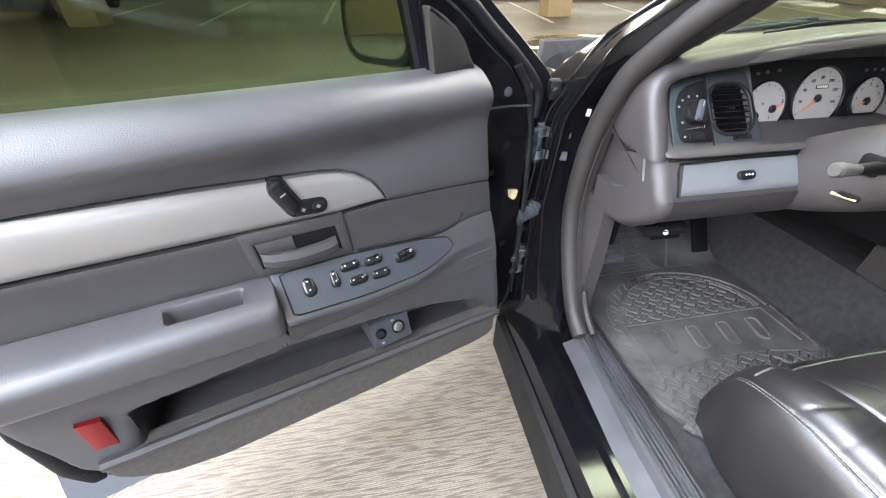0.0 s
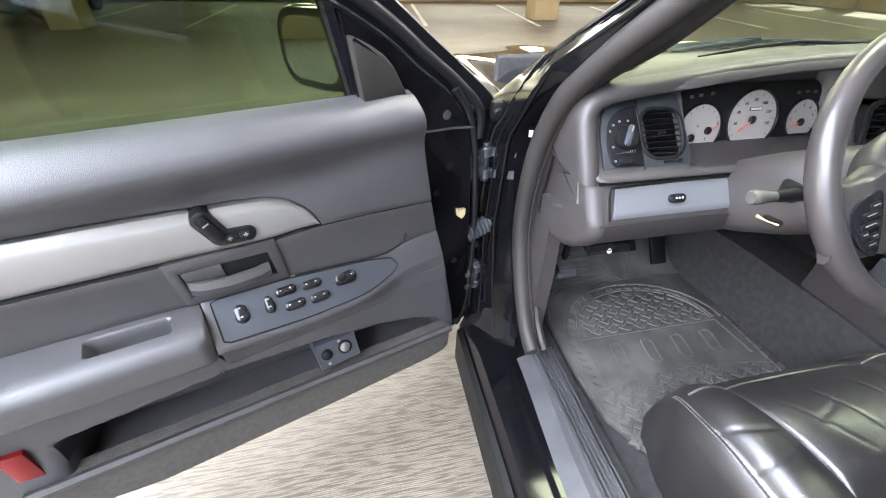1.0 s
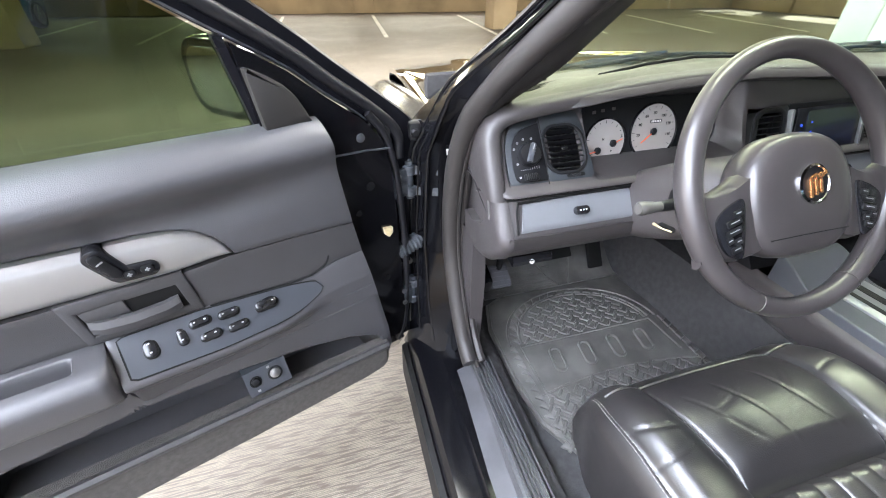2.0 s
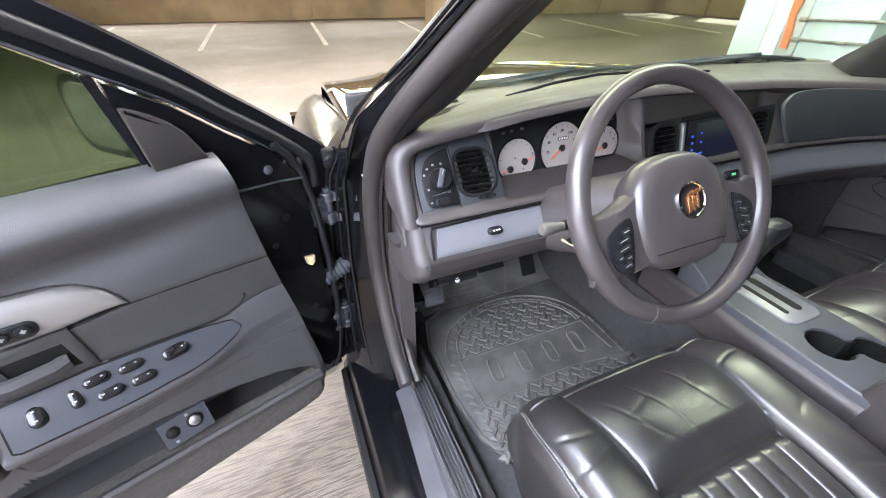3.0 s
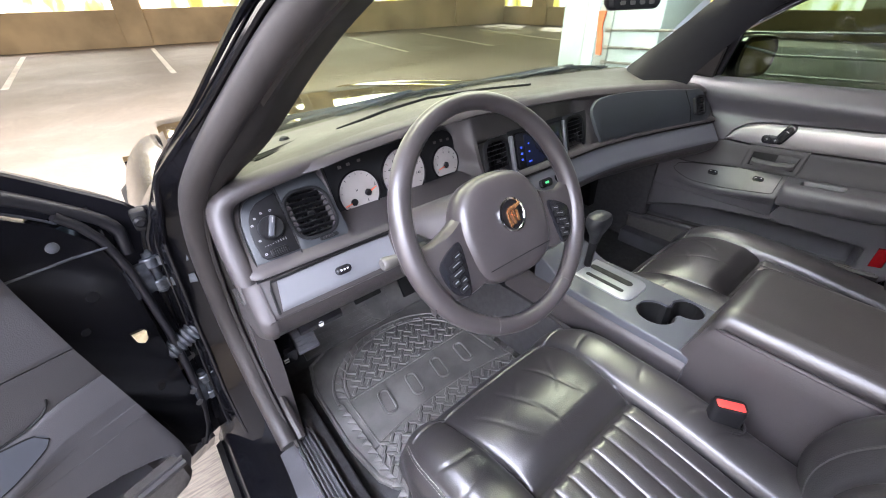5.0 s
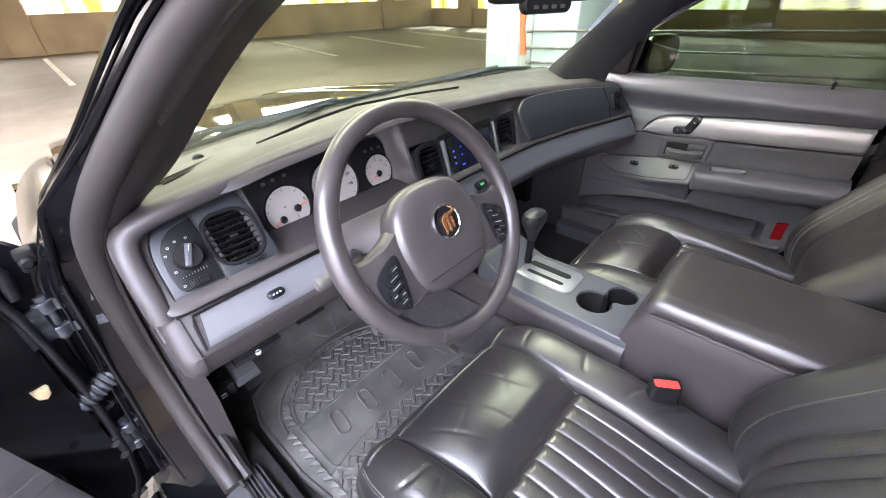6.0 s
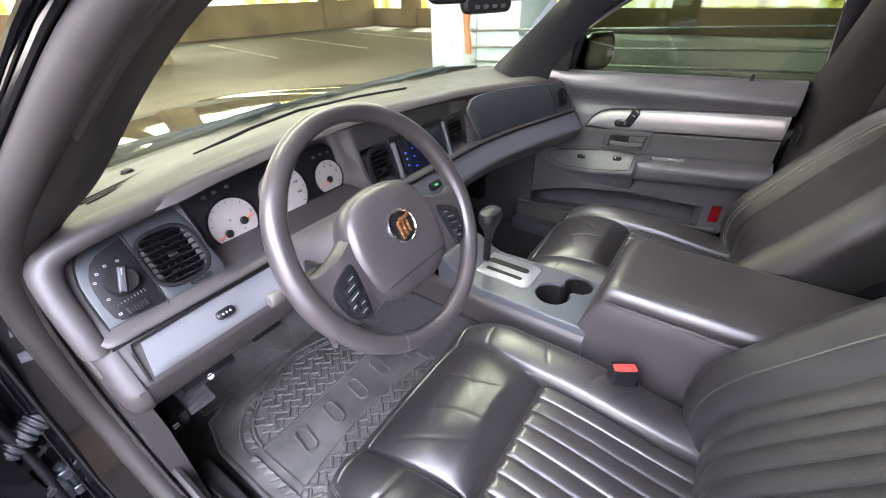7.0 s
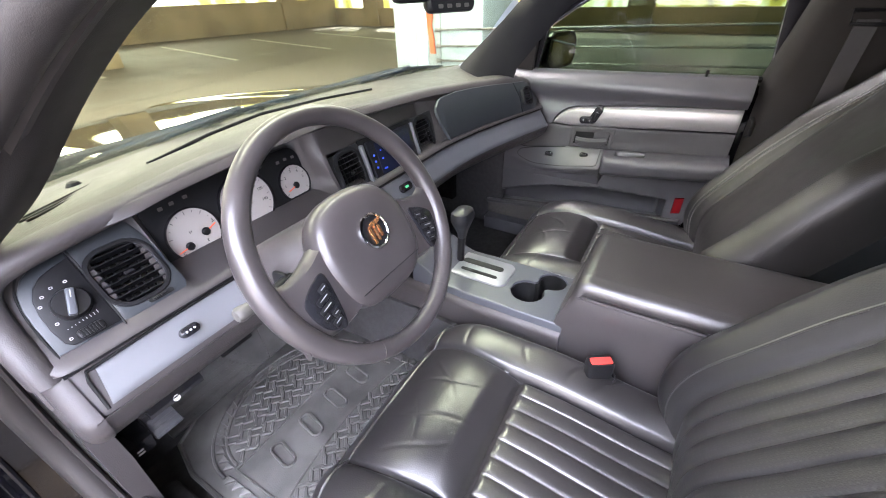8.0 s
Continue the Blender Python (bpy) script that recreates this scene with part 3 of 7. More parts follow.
# door jamb and front pillar
jamb = [((-0.80, 0.30), (-0.845, 0.33), (-0.90, 0.44), (-0.90, 0.55), (-0.76, 0.55), (-0.755, 0.33), 0.34),
        ((-0.80, 0.375), (-0.85, 0.385), (-0.885, 0.46), (-0.885, 0.56), (-0.76, 0.56), (-0.755, 0.36), 0.52),
        ((-0.80, 0.43), (-0.845, 0.432), (-0.875, 0.47), (-0.875, 0.56), (-0.76, 0.56), (-0.755, 0.41), 0.68),
        ((-0.80, 0.42), (-0.835, 0.42), (-0.86, 0.46), (-0.86, 0.56), (-0.76, 0.56), (-0.755, 0.40), 0.90),
        ((-0.785, 0.30), (-0.81, 0.33), (-0.797, 0.40), (-0.775, 0.44), (-0.72, 0.46), (-0.70, 0.30), 1.05),
        ((-0.715, 0.20), (-0.735, 0.21), (-0.738, 0.25), (-0.705, 0.30), (-0.66, 0.32), (-0.62, 0.205), 1.16),
        ((-0.65, 0.10), (-0.670, 0.10), (-0.684, 0.12), (-0.664, 0.175), (-0.61, 0.20), (-0.55, 0.11), 1.27),
        ((-0.60, -0.06), (-0.625, -0.06), (-0.646, -0.05), (-0.630, 0.01), (-0.56, 0.05), (-0.50, -0.04), 1.36),
        ((-0.57, -0.26), (-0.60, -0.26), (-0.62, -0.25), (-0.605, -0.19), (-0.53, -0.14), (-0.47, -0.23), 1.41)]


def glide(sections, n):
    """More sections between the given ones, along smooth curves."""
    rows = [[Vector((x, y, s[-1])) for x, y in s[:-1]] for s in sections]
    out = []
    for i in range(len(rows) - 1):
        a, b, c, d = rows[max(0, i - 1)], rows[i], rows[i + 1], rows[min(len(rows) - 1, i + 2)]
        for k in range(n):
            t = k / n
            out.append([0.5 * (2 * q + (r - p) * t + (2 * p - 5 * q + 4 * r - e) * t * t + (3 * q - p - 3 * r + e) * t ** 3) for p, q, r, e in zip(a, b, c, d)])
    return out + [rows[-1]]


part("front_pillar", loft(glide(jamb, 6)), M_JAMB, car, "gloss black painted pillar and door jamb", 40)
def jamb_at(k, z):
    """A place on the jamb's outer faces: k runs 0..3 along its first corners."""
    for a, b in zip(jamb, jamb[1:]):
        if z <= b[6] or b is jamb[-1]:
            f = (z - a[6]) / (b[6] - a[6])
            i = min(2, int(k))
            g = k - i
            pts = [Vector((*a[j], a[6])).lerp(Vector((*b[j], b[6])), f) for j in (i, i + 1)]
            return pts[0].lerp(pts[1], g)


for k, r in ((1.05, 0.005), (1.6, 0.0025), (2.0, 0.005)):
    part("jamb_ridge", tube([jamb_at(k, 0.40 + 0.97 * j / 40) for j in range(41)], r, 8), M_JAMB, car, "pressed ridge of the black jamb")
trim = [((-0.765, 0.325), (-0.748, 0.322), (-0.725, 0.345), (-0.73, 0.40), (-0.765, 0.40), 0.985),
        ((-0.762, 0.285), (-0.738, 0.280), (-0.702, 0.305), (-0.71, 0.37), (-0.758, 0.37), 1.035),
        ((-0.735, 0.225), (-0.70, 0.215), (-0.655, 0.235), (-0.665, 0.31), (-0.72, 0.31), 1.10),
        ((-0.675, 0.14), (-0.64, 0.13), (-0.585, 0.155), (-0.60, 0.22), (-0.66, 0.21), 1.21),
        ((-0.63, 0.05), (-0.59, 0.04), (-0.53, 0.065), (-0.545, 0.13), (-0.61, 0.12), 1.29),
        ((-0.575, -0.10), (-0.53, -0.11), (-0.47, -0.09), (-0.48, -0.03), (-0.55, -0.03), 1.365),
        ((-0.55, -0.28), (-0.50, -0.29), (-0.44, -0.27), (-0.45, -0.2), (-0.52, -0.2), 1.40)]
part("pillar_trim", loft(glide(trim, 5)), M_PILTRIM, car, "charcoal plastic pillar trim", 70)
part("kick_panel", loft([[Vector(p) for p in ((-0.765, y, 0.34), (-0.735, y, 0.34), (-0.73, y, 0.60), (-0.735, y, 0.74), (-0.765, y, 0.74))] for y in (0.31, 0.40, 0.62)]), M_DASH, car)
SEAL = [(-0.79, -1.0, 0.40), (-0.79, 0.15, 0.405), (-0.79, 0.25, 0.415), (-0.792, 0.298, 0.45), (-0.795, 0.34, 0.52), (-0.797, 0.385, 0.62), (-0.798, 0.402, 0.70), (-0.797, 0.398, 0.80), (-0.795, 0.378, 0.90),
        (-0.785, 0.335, 1.0), (-0.765, 0.285, 1.06), (-0.735, 0.23, 1.12), (-0.695, 0.165, 1.19), (-0.655, 0.09, 1.26), (-0.61, -0.03, 1.335), (-0.575, -0.18, 1.385), (-0.56, -0.4, 1.405), (-0.56, -1.0, 1.40)]
seal_path = []
for a, b in zip(SEAL, SEAL[1:]):
    seal_path += [Vector(a).lerp(Vector(b), k / 3) for k in range(3)]
for _ in range(2):
    seal_path = [seal_path[0]] + [(p + q * 2 + r) / 4 for p, q, r in zip(seal_path, seal_path[1:], seal_path[2:])] + [seal_path[-1]]
part("weatherstrip", tube([p + Vector((0.007, -0.004, 0)) for p in seal_path[6:]], 0.021, 14), M_SEALGREY, car, "grey rubber door weatherstrip")
part("weatherstrip_lip", tube([p + Vector((0.036, -0.006, 0.0)) for p in seal_path[6:]], 0.011, 8), M_SEALGREY, car)
part("weatherstrip_bead", tube([p + Vector((0.020, -0.021, 0.0)) for p in seal_path[6:]], 0.0045, 6), M_SEALGREY, car)
part("roof_lining", loft([[Vector(p) for p in ((-0.58, y, 1.38), (-0.40, y, 1.43), (0, y, 1.445), (0.40, y, 1.43), (0.58, y, 1.38), (0.60, y, 1.43), (0.4, y, 1.475), (0, y, 1.49), (-0.4, y, 1.475), (-0.60, y, 1.43))] for y in (-0.22, -0.5, -1.4)]), M_DASH, car)


# ---- doors ----
BELT = [(0.10, 1.016), (0.16, 1.022), (0.25, 1.018), (0.4, 1.021), (0.55, 1.024), (0.77, 1.030), (1.0, 1.036)]
INSERT_TOP = [(0.355, 0.826), (0.362, 0.845), (0.375, 0.866), (0.40, 0.885), (0.43, 0.895), (0.47, 0.901), (0.52, 0.905), (0.65, 0.918), (0.82, 0.932), (1.0, 0.942)]
SEAM = [(0.10, 0.800), (0.14, 0.805), (0.25, 0.816), (0.36, 0.824), (0.44, 0.822), (0.60, 0.834), (0.85, 0.853), (1.0, 0.864)]
ARM_TOP = [(0.10, 0.728), (0.19, 0.728), (0.21, 0.724), (0.235, 0.718), (0.26, 0.717), (0.30, 0.722), (0.44, 0.743), (0.57, 0.750), (0.88, 0.776), (1.0, 0.788)]
ARM_LOW = [(0.10, 0.655), (0.235, 0.695), (0.27, 0.675), (0.35, 0.662), (0.57, 0.668), (0.9, 0.705), (1.0, 0.715)]
LIP = [(0.08, 0.452), (0.13, 0.457), (0.87, 0.533), (1.0, 0.55)]
BOTTOM = [(0.085, 0.395), (0.12, 0.366), (0.17, 0.362), (0.45, 0.378), (0.74, 0.402), (0.82, 0.425), (0.87, 0.462), (0.91, 0.520), (0.935, 0.59), (0.95, 0.66)]
FRONT_EDGE = [(0.36, 0.105), (0.42, 0.080), (0.48, 0.083), (0.80, 0.130), (1.03, 0.158)]


def door_panel_skin(P, u0, u1, lo, hi, w, nu, nz, edge=0.006, warp=None, behind=-0.012):
    """A padded strip of the door lining between two level lines."""
    def at(s, t):
        u = u0 + (u1 - u0) * s
        a, b = lo(u), hi(u)
        z = a + (b - a) * t
        h = b - a
        d = min((z - a), (b - z), (u - u0) + 0.001, (u1 - u) + 0.001)
        uu = warp(u, z) if warp else u
        return P(uu, w(u, z, t) - roundoff(max(0, d), edge), z)
    return sheet(at, nu, nz, lambda p: Vector((p.x, P(0, behind, 0).y, p.z)))


def oval_button(P, u, w, z, lu, lz, rise, n, mat, parent, name="switch", label="", tilt=0.0):
    """A raised button on the door; n is its outward direction as (w, z)."""
    ex = P(1, 0, 0) - P(0, 0, 0)
    up = P(0, -n[1], n[0]) - P(0, 0, 0)
    if tilt:
        a = radians(tilt)
        ex, up = ex * math.cos(a) + up * math.sin(a), up * math.cos(a) - ex * math.sin(a)
    nrm = P(0, n[0], n[1]) - P(0, 0, 0)
    m = basis(P(u, w, z), ex, up)
    if m.col[2].to_3d().dot(nrm) < 0:
        m = m @ Matrix.Diagonal((1, 1, -1, 1))
    return part(name, prism(rrect(lu, lz, min(lu, lz) * 0.48, 6), rise, m, min(lu, lz) * 0.2, -0.004), mat, parent, label)


def car_door(m, sgn, label, driver):
    P = lambda u, w, z: Vector((u, sgn * w, z))
    door = thing("car_door", label, "car door", m, "car doors")
    belt, itop, seam, atop, alow, lip, bot = ((lambda u, T=T: lin(T, u)) for T in (BELT, INSERT_TOP, SEAM, ARM_TOP, ARM_LOW, LIP, BOTTOM))
    fe = lambda z: lin(FRONT_EDGE, z)
    warp = lambda u, z: u + (fe(z) - 0.13) * (1 - smooth(0.13, 0.40, u))

    # upper pad
    def pad_w(u, z, t):
        top = belt(u)
        return 0.034 - roundoff(top - z, 0.038) + 0.021 * math.exp(-((z - 0.975) / 0.032) ** 2) - 0.015 * math.exp(-((z - 0.912) / 0.030) ** 2) * smooth(0.16, 0.34, u)
    part("upper_pad", door_panel_skin(P, 0.13, 0.97, lambda u: seam(u) if u < 0.356 else max(itop(u), seam(u)), belt, pad_w, 150, 30, 0.004, warp), M_DOOR, door, "charcoal padded vinyl door lining")
    # silver insert
    part("silver_insert", door_panel_skin(P, 0.357, 0.965, lambda u: seam(u) + 0.003, lambda u: max(itop(u) - 0.003, seam(u) + 0.004), lambda u, z, t: 0.031 + 0.006 * math.sin(math.pi * t), 110, 10, 0.006), M_SILVER, door, "satin silver door insert")
    # middle strip
    part("middle_panel", door_panel_skin(P, 0.13, 0.965, atop, lambda u: seam(u) - 0.002, lambda u, z, t: 0.032 - 0.003 * math.sin(math.pi * t) * smooth(0.16, 0.30, u), 90, 12, 0.002, warp), M_CLOTH, door, "charcoal textured vinyl panel")
    # handle bezel, cavity and pull
    bez = [(0.437, 0.826), (0.597, 0.836), (0.588, 0.752), (0.428, 0.742)]
    inn = [(0.452, 0.806), (0.580, 0.814), (0.575, 0.766), (0.446, 0.758)]
    mb = Matrix(((1, 0, 0, 0), (0, 0, sgn, 0), (0, 1, 0, 0), (0, 0, 0, 1)))
    frame_b = part("handle_bezel", ring_prism(bez, inn, 0.0355, mb, 0.002), M_CLOTH, door)
    part("handle_recess", prism(inn, 0.0315, mb), M_RUBBER, frame_b)
    part("door_pull", loft([[P(u, w + dw, z + dz) for dw, dz in ((0, -0.010), (0.012, -0.008), (0.014, 0.004), (0.008, 0.014), (0, 0.014))] for u, w, z in ((0.455, 0.028, 0.772), (0.475, 0.034, 0.771), (0.52, 0.037, 0.773), (0.56, 0.034, 0.778), (0.574, 0.028, 0.782))]), M_CLOTH, frame_b, "charcoal inside door handle")
    part("handle_plate", prism([(0.522, 0.812), (0.578, 0.8135), (0.574, 0.789), (0.52, 0.784)], 0.0345, mb, 0.002), M_CLOTH, frame_b)
    # arm rest with pull cup
    def arm_at(s, t):
        u = 0.572 + 0.40 * s
        za, zl = atop(u), alow(u)
        grow = 1 - roundoff(u - 0.572, 0.02) / 0.02 * 0.25
        W = (0.030 + 0.078 * grow)
        prof = ((0.0, 0.026, za), (0.1, 0.034, za - 0.003), (0.42, W - 0.022, za - 0.008), (0.54, W - 0.005, za - 0.016), (0.62, W, za - 0.030), (0.85, W - 0.006, zl + 0.006), (0.92, W - 0.018, zl - 0.002), (1.0, 0.03, zl - 0.02))
        w, z = (sum(lin([(p[0], p[k]) for p in prof], t + d) for d in (-0.06, -0.03, 0, 0.03, 0.06)) / 5 for k in (1, 2))
        cup = smooth(0.612, 0.622, u) * (1 - smooth(0.708, 0.720, u)) * smooth(0.040, 0.046, w) * (1 - smooth(0.068, 0.076, w)) * (t < 0.5)
        return P(u, w, z - 0.028 * cup)
    part("arm_rest", sheet(arm_at, 130, 70, lambda p: Vector((p.x, P(0, 0.012, 0).y, p.z))), M_DOOR, door, "charcoal vinyl arm rest with a pull cup", 50)
    # swelling below the middle panel, and the switch pod set into it
    LEDGE_W = [(0.13, 0.044), (0.20, 0.045), (0.237, 0.047), (0.311, 0.060), (0.422, 0.075), (0.555, 0.092), (0.58, 0.094)]
    LEDGE_Z = [(0.13, 0.668), (0.20, 0.668), (0.237, 0.668), (0.311, 0.658), (0.422, 0.670), (0.555, 0.699), (0.58, 0.703)]

    def swell(u, t):
        za = atop(u) + 0.001
        W = sum(lin(LEDGE_W, u + d) for d in (-0.02, 0, 0.02)) / 3
        zl = sum(lin(LEDGE_Z, u + d) for d in (-0.02, 0, 0.02)) / 3
        f = smooth(0.22, 0.32, u)
        g = 1 - smooth(0.19, 0.26, u)
        prof = ((0.0, 0.029 + 0.003 * g, za), (0.06, 0.033 + 0.002 * g, za - 0.003 - 0.004 * g), (0.5, W, zl), (0.56, W + 0.004 * f, zl - 0.005), (0.62, W + 0.005 * f, zl - 0.013), (0.72, W * 0.8 + 0.0092, zl - 0.028), (0.86, W * 0.4 + 0.0276, zl * 0.4 + 0.372), (1.0, 0.046, 0.606))
        w = sum(lin([(a, b) for a, b, c in prof], t + d) for d in (-0.02, 0, 0.02)) / 3
        z = sum(lin([(a, c) for a, b, c in prof], t + d) for d in (-0.02, 0, 0.02)) / 3
        return w, z

    def base_at(s, t):
        u = 0.13 + 0.441 * s
        w, z = swell(u, t)
        return P(warp(u, z), w - 0.35 * roundoff(0.571 - u, 0.006), z)
    part("swell", sheet(base_at, 110, 50, lambda p: Vector((p.x, P(0, 0.008, 0).y, p.z))), M_DOOR, door, "charcoal vinyl swelling under the switches", 60)

    def pod_edge(u):
        half = 0.215 * (max(0.0, 1 - ((0.315 - u) / 0.0825) ** 2) ** 0.38 if u < 0.315 else 1.0)
        return half * (1 - 0.12 * roundoff(0.557 - u, 0.012) / 0.012)

    def pod_at(s, t, lift=0.0022):
        u = 0.233 + 0.324 * s
        w, z = swell(u, 0.28 + (2 * t - 1) * pod_edge(u))
        return P(warp(u, z), w + 0.6 * lift, z + 0.8 * lift)
    pod = part("switch_pod", sheet(pod_at, 70, 20, lambda p: p - P(0, 0.004, 0.006)), M_TRIM if driver else M_DOOR, door, "smooth grey switch panel", 50)
    rim_path = [pod_at(k / 40, 1.0, 0.0008) for k in range(41)] + [pod_at(1.0, 1 - k / 10, 0.0008) for k in range(1, 10)] + [pod_at(1 - k / 40, 0.0, 0.0008) for k in range(40)]
    part("pod_groove", tube(rim_path, 0.0017, 6, wrap=True), M_RUBBER, pod)
    part("curl_crease", tube([P(u, 0.0325, z) for u, z in ((0.194, 0.749), (0.1965, 0.741), (0.201, 0.734), (0.208, 0.728), (0.218, 0.7235), (0.235, 0.7185), (0.26, 0.7175), (0.30, 0.7225), (0.36, 0.7315), (0.42, 0.740))], 0.0018, 6), M_RUBBER, door)
    n = (0.58, 0.81)

    def rocker(u, t, lu, lz, dots):
        w, z = swell(u, t)
        w, z = w + 0.0015, z + 0.0018
        b = oval_button(P, u, w, z, lu + 0.006, lz + 0.005, 0.0062, n, M_RUBBER, pod, "switch_bezel")
        oval_button(P, u, w + 0.0012, z + 0.0016, lu, lz, 0.0075, n, M_GLOSSBLACK, pod, "window_switch")
        for k in dots:
            oval_button(P, u + (k * lu if lu > lz else 0), w + 0.0053 - (k * lz * 0.8 if lz > lu else 0), z + 0.0073 + (k * lz * 0.58 if lz > lu else 0), 0.0042, 0.0026, 0.0008, n, M_MARK, pod, "switch_mark")
    if driver:
        for u, t, lu, lz in ((0.444, 0.17, 0.032, 0.013), (0.399, 0.17, 0.032, 0.013), (0.437, 0.325, 0.032, 0.013), (0.392, 0.325, 0.032, 0.013), (0.476, 0.25, 0.011, 0.027), (0.521, 0.26, 0.018, 0.030)):
            rocker(u, t, lu, lz, (-0.26, 0.26))
        rocker(0.335, 0.20, 0.040, 0.020, (-0.3,))
        w, z = swell(0.342, 0.20)
        oval_button(P, 0.342, w + 0.006, z + 0.0085, 0.014, 0.010, 0.006, n, M_BLACK, pod, "mirror_knob")
    else:
        for u, lu in ((0.36, 0.03), (0.50, 0.03)):
            rocker(u, 0.22, lu, 0.013, (-0.26, 0.26))
    # seat switch on the insert
    lean = Matrix.Rotation(radians(-26), 4, "Z")
    sw = part("seat_switch", join(prism(rrect(0.030, 0.066, 0.014, 6), 0.0415, mb @ Matrix.Translation((0.516, 0.877, 0)) @ lean, 0.003),
                                  prism(rrect(0.062, 0.027, 0.012, 6), 0.0405, mb @ Matrix.Translation((0.489, 0.855, 0)) @ Matrix.Rotation(radians(6), 4, "Z"), 0.003)), M_GLOSSBLACK, door, "gloss black power seat switch")
    part("seat_lever", prism(rrect(0.017, 0.050, 0.008, 6), 0.0465, mb @ Matrix.Translation((0.517, 0.879, 0)) @ lean, 0.004), M_BLACK, sw)
    part("lever_mark", prism(rrect(0.010, 0.0022, 0.0008, 2), 0.0470, mb @ Matrix.Translation((0.521, 0.888, 0)) @ lean), M_MARK, sw)
    for du in (0.474, 0.497):
        part("seat_slider", prism(rrect(0.018, 0.013, 0.005, 4), 0.0435, mb @ Matrix.Translation((du, 0.855, 0)), 0.002), M_BLACK, sw)
        part("switch_mark", prism(rrect(0.007, 0.0024, 0.001, 3), 0.0440, mb @ Matrix.Translation((du, 0.855, 0))), M_MARK, sw)
        part("switch_mark", prism(rrect(0.0024, 0.007, 0.001, 3), 0.0440, mb @ Matrix.Translation((du, 0.855, 0))), M_MARK, sw)

    # lower panel, map pocket and lip
    def low_w(u, z, t):
        rim = lin([(0.15, 0.440), (0.18, 0.468), (0.22, 0.495), (0.30, 0.528), (0.40, 0.552), (0.55, 0.572), (0.83, 0.578)], u)
        hollow = smooth(0.150, 0.175, u) * (1 - smooth(0.80, 0.83, u)) * (1 - smooth(rim - 0.006, rim + 0.022, z))
        return (0.046 + 0.012 * smooth(0.60, 0.52, z) * smooth(0.80, 0.86, u)) * (1 - hollow) - 0.056 * hollow
    part("lower_panel", door_panel_skin(P, 0.13, 0.945, lambda u: bot(u) + 0.012, lambda u: 0.610 + smooth(0.56, 0.60, u) * (alow(u) + 0.004 - 0.610), low_w, 110, 60, 0.006, warp, -0.066), M_DOOR, door, "charcoal lower door panel")
    lip_part = part("pocket_lip", loft([[P(u, w, lip(u) + dz) for w, dz in ((0.040, -0.02), (0.066, -0.02), (0.073, -0.012), (0.074, -0.003), (0.068, 0.003), (0.060, 0.001), (0.054, -0.006))] for u in (0.10, 0.115, 0.14, 0.3, 0.5, 0.7, 0.82, 0.86, 0.885)]), M_CLOTH, door)
    part("pocket_floor", loft([[P(u, w, lip(u) + dz) for w, dz in ((-0.060, -0.045), (0.045, -0.045), (0.045, -0.034), (-0.060, -0.034))] for u in (0.14, 0.5, 0.84)]), M_DOOR, door)

    def kick_at(s, t):
        u = 0.095 + 0.80 * s
        a, b = bot(u), lip(u) - 0.006
        z = a + (b - a) * t
        d = min(z - a, (u - 0.095), (0.895 - u))
        return P(u, 0.066 - 0.8 * roundoff(max(0, d), 0.02), z)
    part("door_carpet", sheet(kick_at, 60, 10, lambda p: Vector((p.x, P(0, 0.03, 0).y, p.z))), M_FELT, door, "grey carpeted kick strip")
    part("reflector", prism([(0.852, 0.612), (0.882, 0.618), (0.882, 0.556), (0.852, 0.550)], 0.0545, mb, 0.002), M_RED, door, "red door reflector")
    if driver:
        rel = part("release_panel", loft([[P(u, w, z) for w, z in ((-0.04, 0.490), (0.056, 0.495), (0.057, 0.502), (0.036, 0.548), (-0.04, 0.556))] for u in (0.336, 0.339, 0.419, 0.422)]), M_TRIM, door, "grey panel with release buttons")
        for u, r in ((0.403, 0.012), (0.363, 0.015)):
            m2 = basis(P(u, 0.0465, 0.5255), P(-1, 0, 0) - P(0, 0, 0), P(0, -0.41, 0.91) - P(0, 0, 0))
            part("button_ring", lathe([(r, 0.0), (r, 0.0025), (r * 0.8, 0.0035), (r * 0.75, 0.001), (0.001, 0.001)], 22, m2), M_RUBBER, rel)
            part("release_button", lathe([(r * 0.72, 0.001), (r * 0.70, 0.004), (r * 0.5, 0.0055), (0.001, 0.006)], 22, m2), M_STEEL if u < 0.39 else M_BLACK, rel)
            part("button_mark", prism(rrect(0.006, 0.005, 0.001, 2), 0.0006, m2 @ Matrix.Translation((-0.6 * r if u < 0.39 else 0, -0.022 if u > 0.39 else 0.018, 0))), M_MARK, rel)
    part("rear_flange", ring_prism([(0.885, 0.365), (0.955, 0.330), (0.995, 0.42), (1.005, 0.55), (0.985, 0.70), (0.955, 0.70)], [(0.915, 0.395), (0.945, 0.372), (0.968, 0.43), (0.978, 0.55), (0.968, 0.655), (0.958, 0.655)], 0.010, mb @ Matrix.Translation((0, 0, -0.05)), 0.003), M_FRAME, door, "dark pressed rear edge of the door shell")

    # painted shell, frame and glass
    part("door_shell", loft([[P(u, w, z) for w, z in ((-0.155, 0.27), (-0.175, 0.45), (-0.165, 0.75), (-0.13, 0.985), (-0.02, 1.005), (-0.006, 0.98), (-0.006, 0.66), (-0.070, 0.645), (-0.070, 0.41), (-0.02, 0.34), (-0.06, 0.27))] for u in (0.004, 0.014, 0.3, 0.7, 0.98, 1.01)]), M_PAINT, door, "gloss black painted door shell", 30)
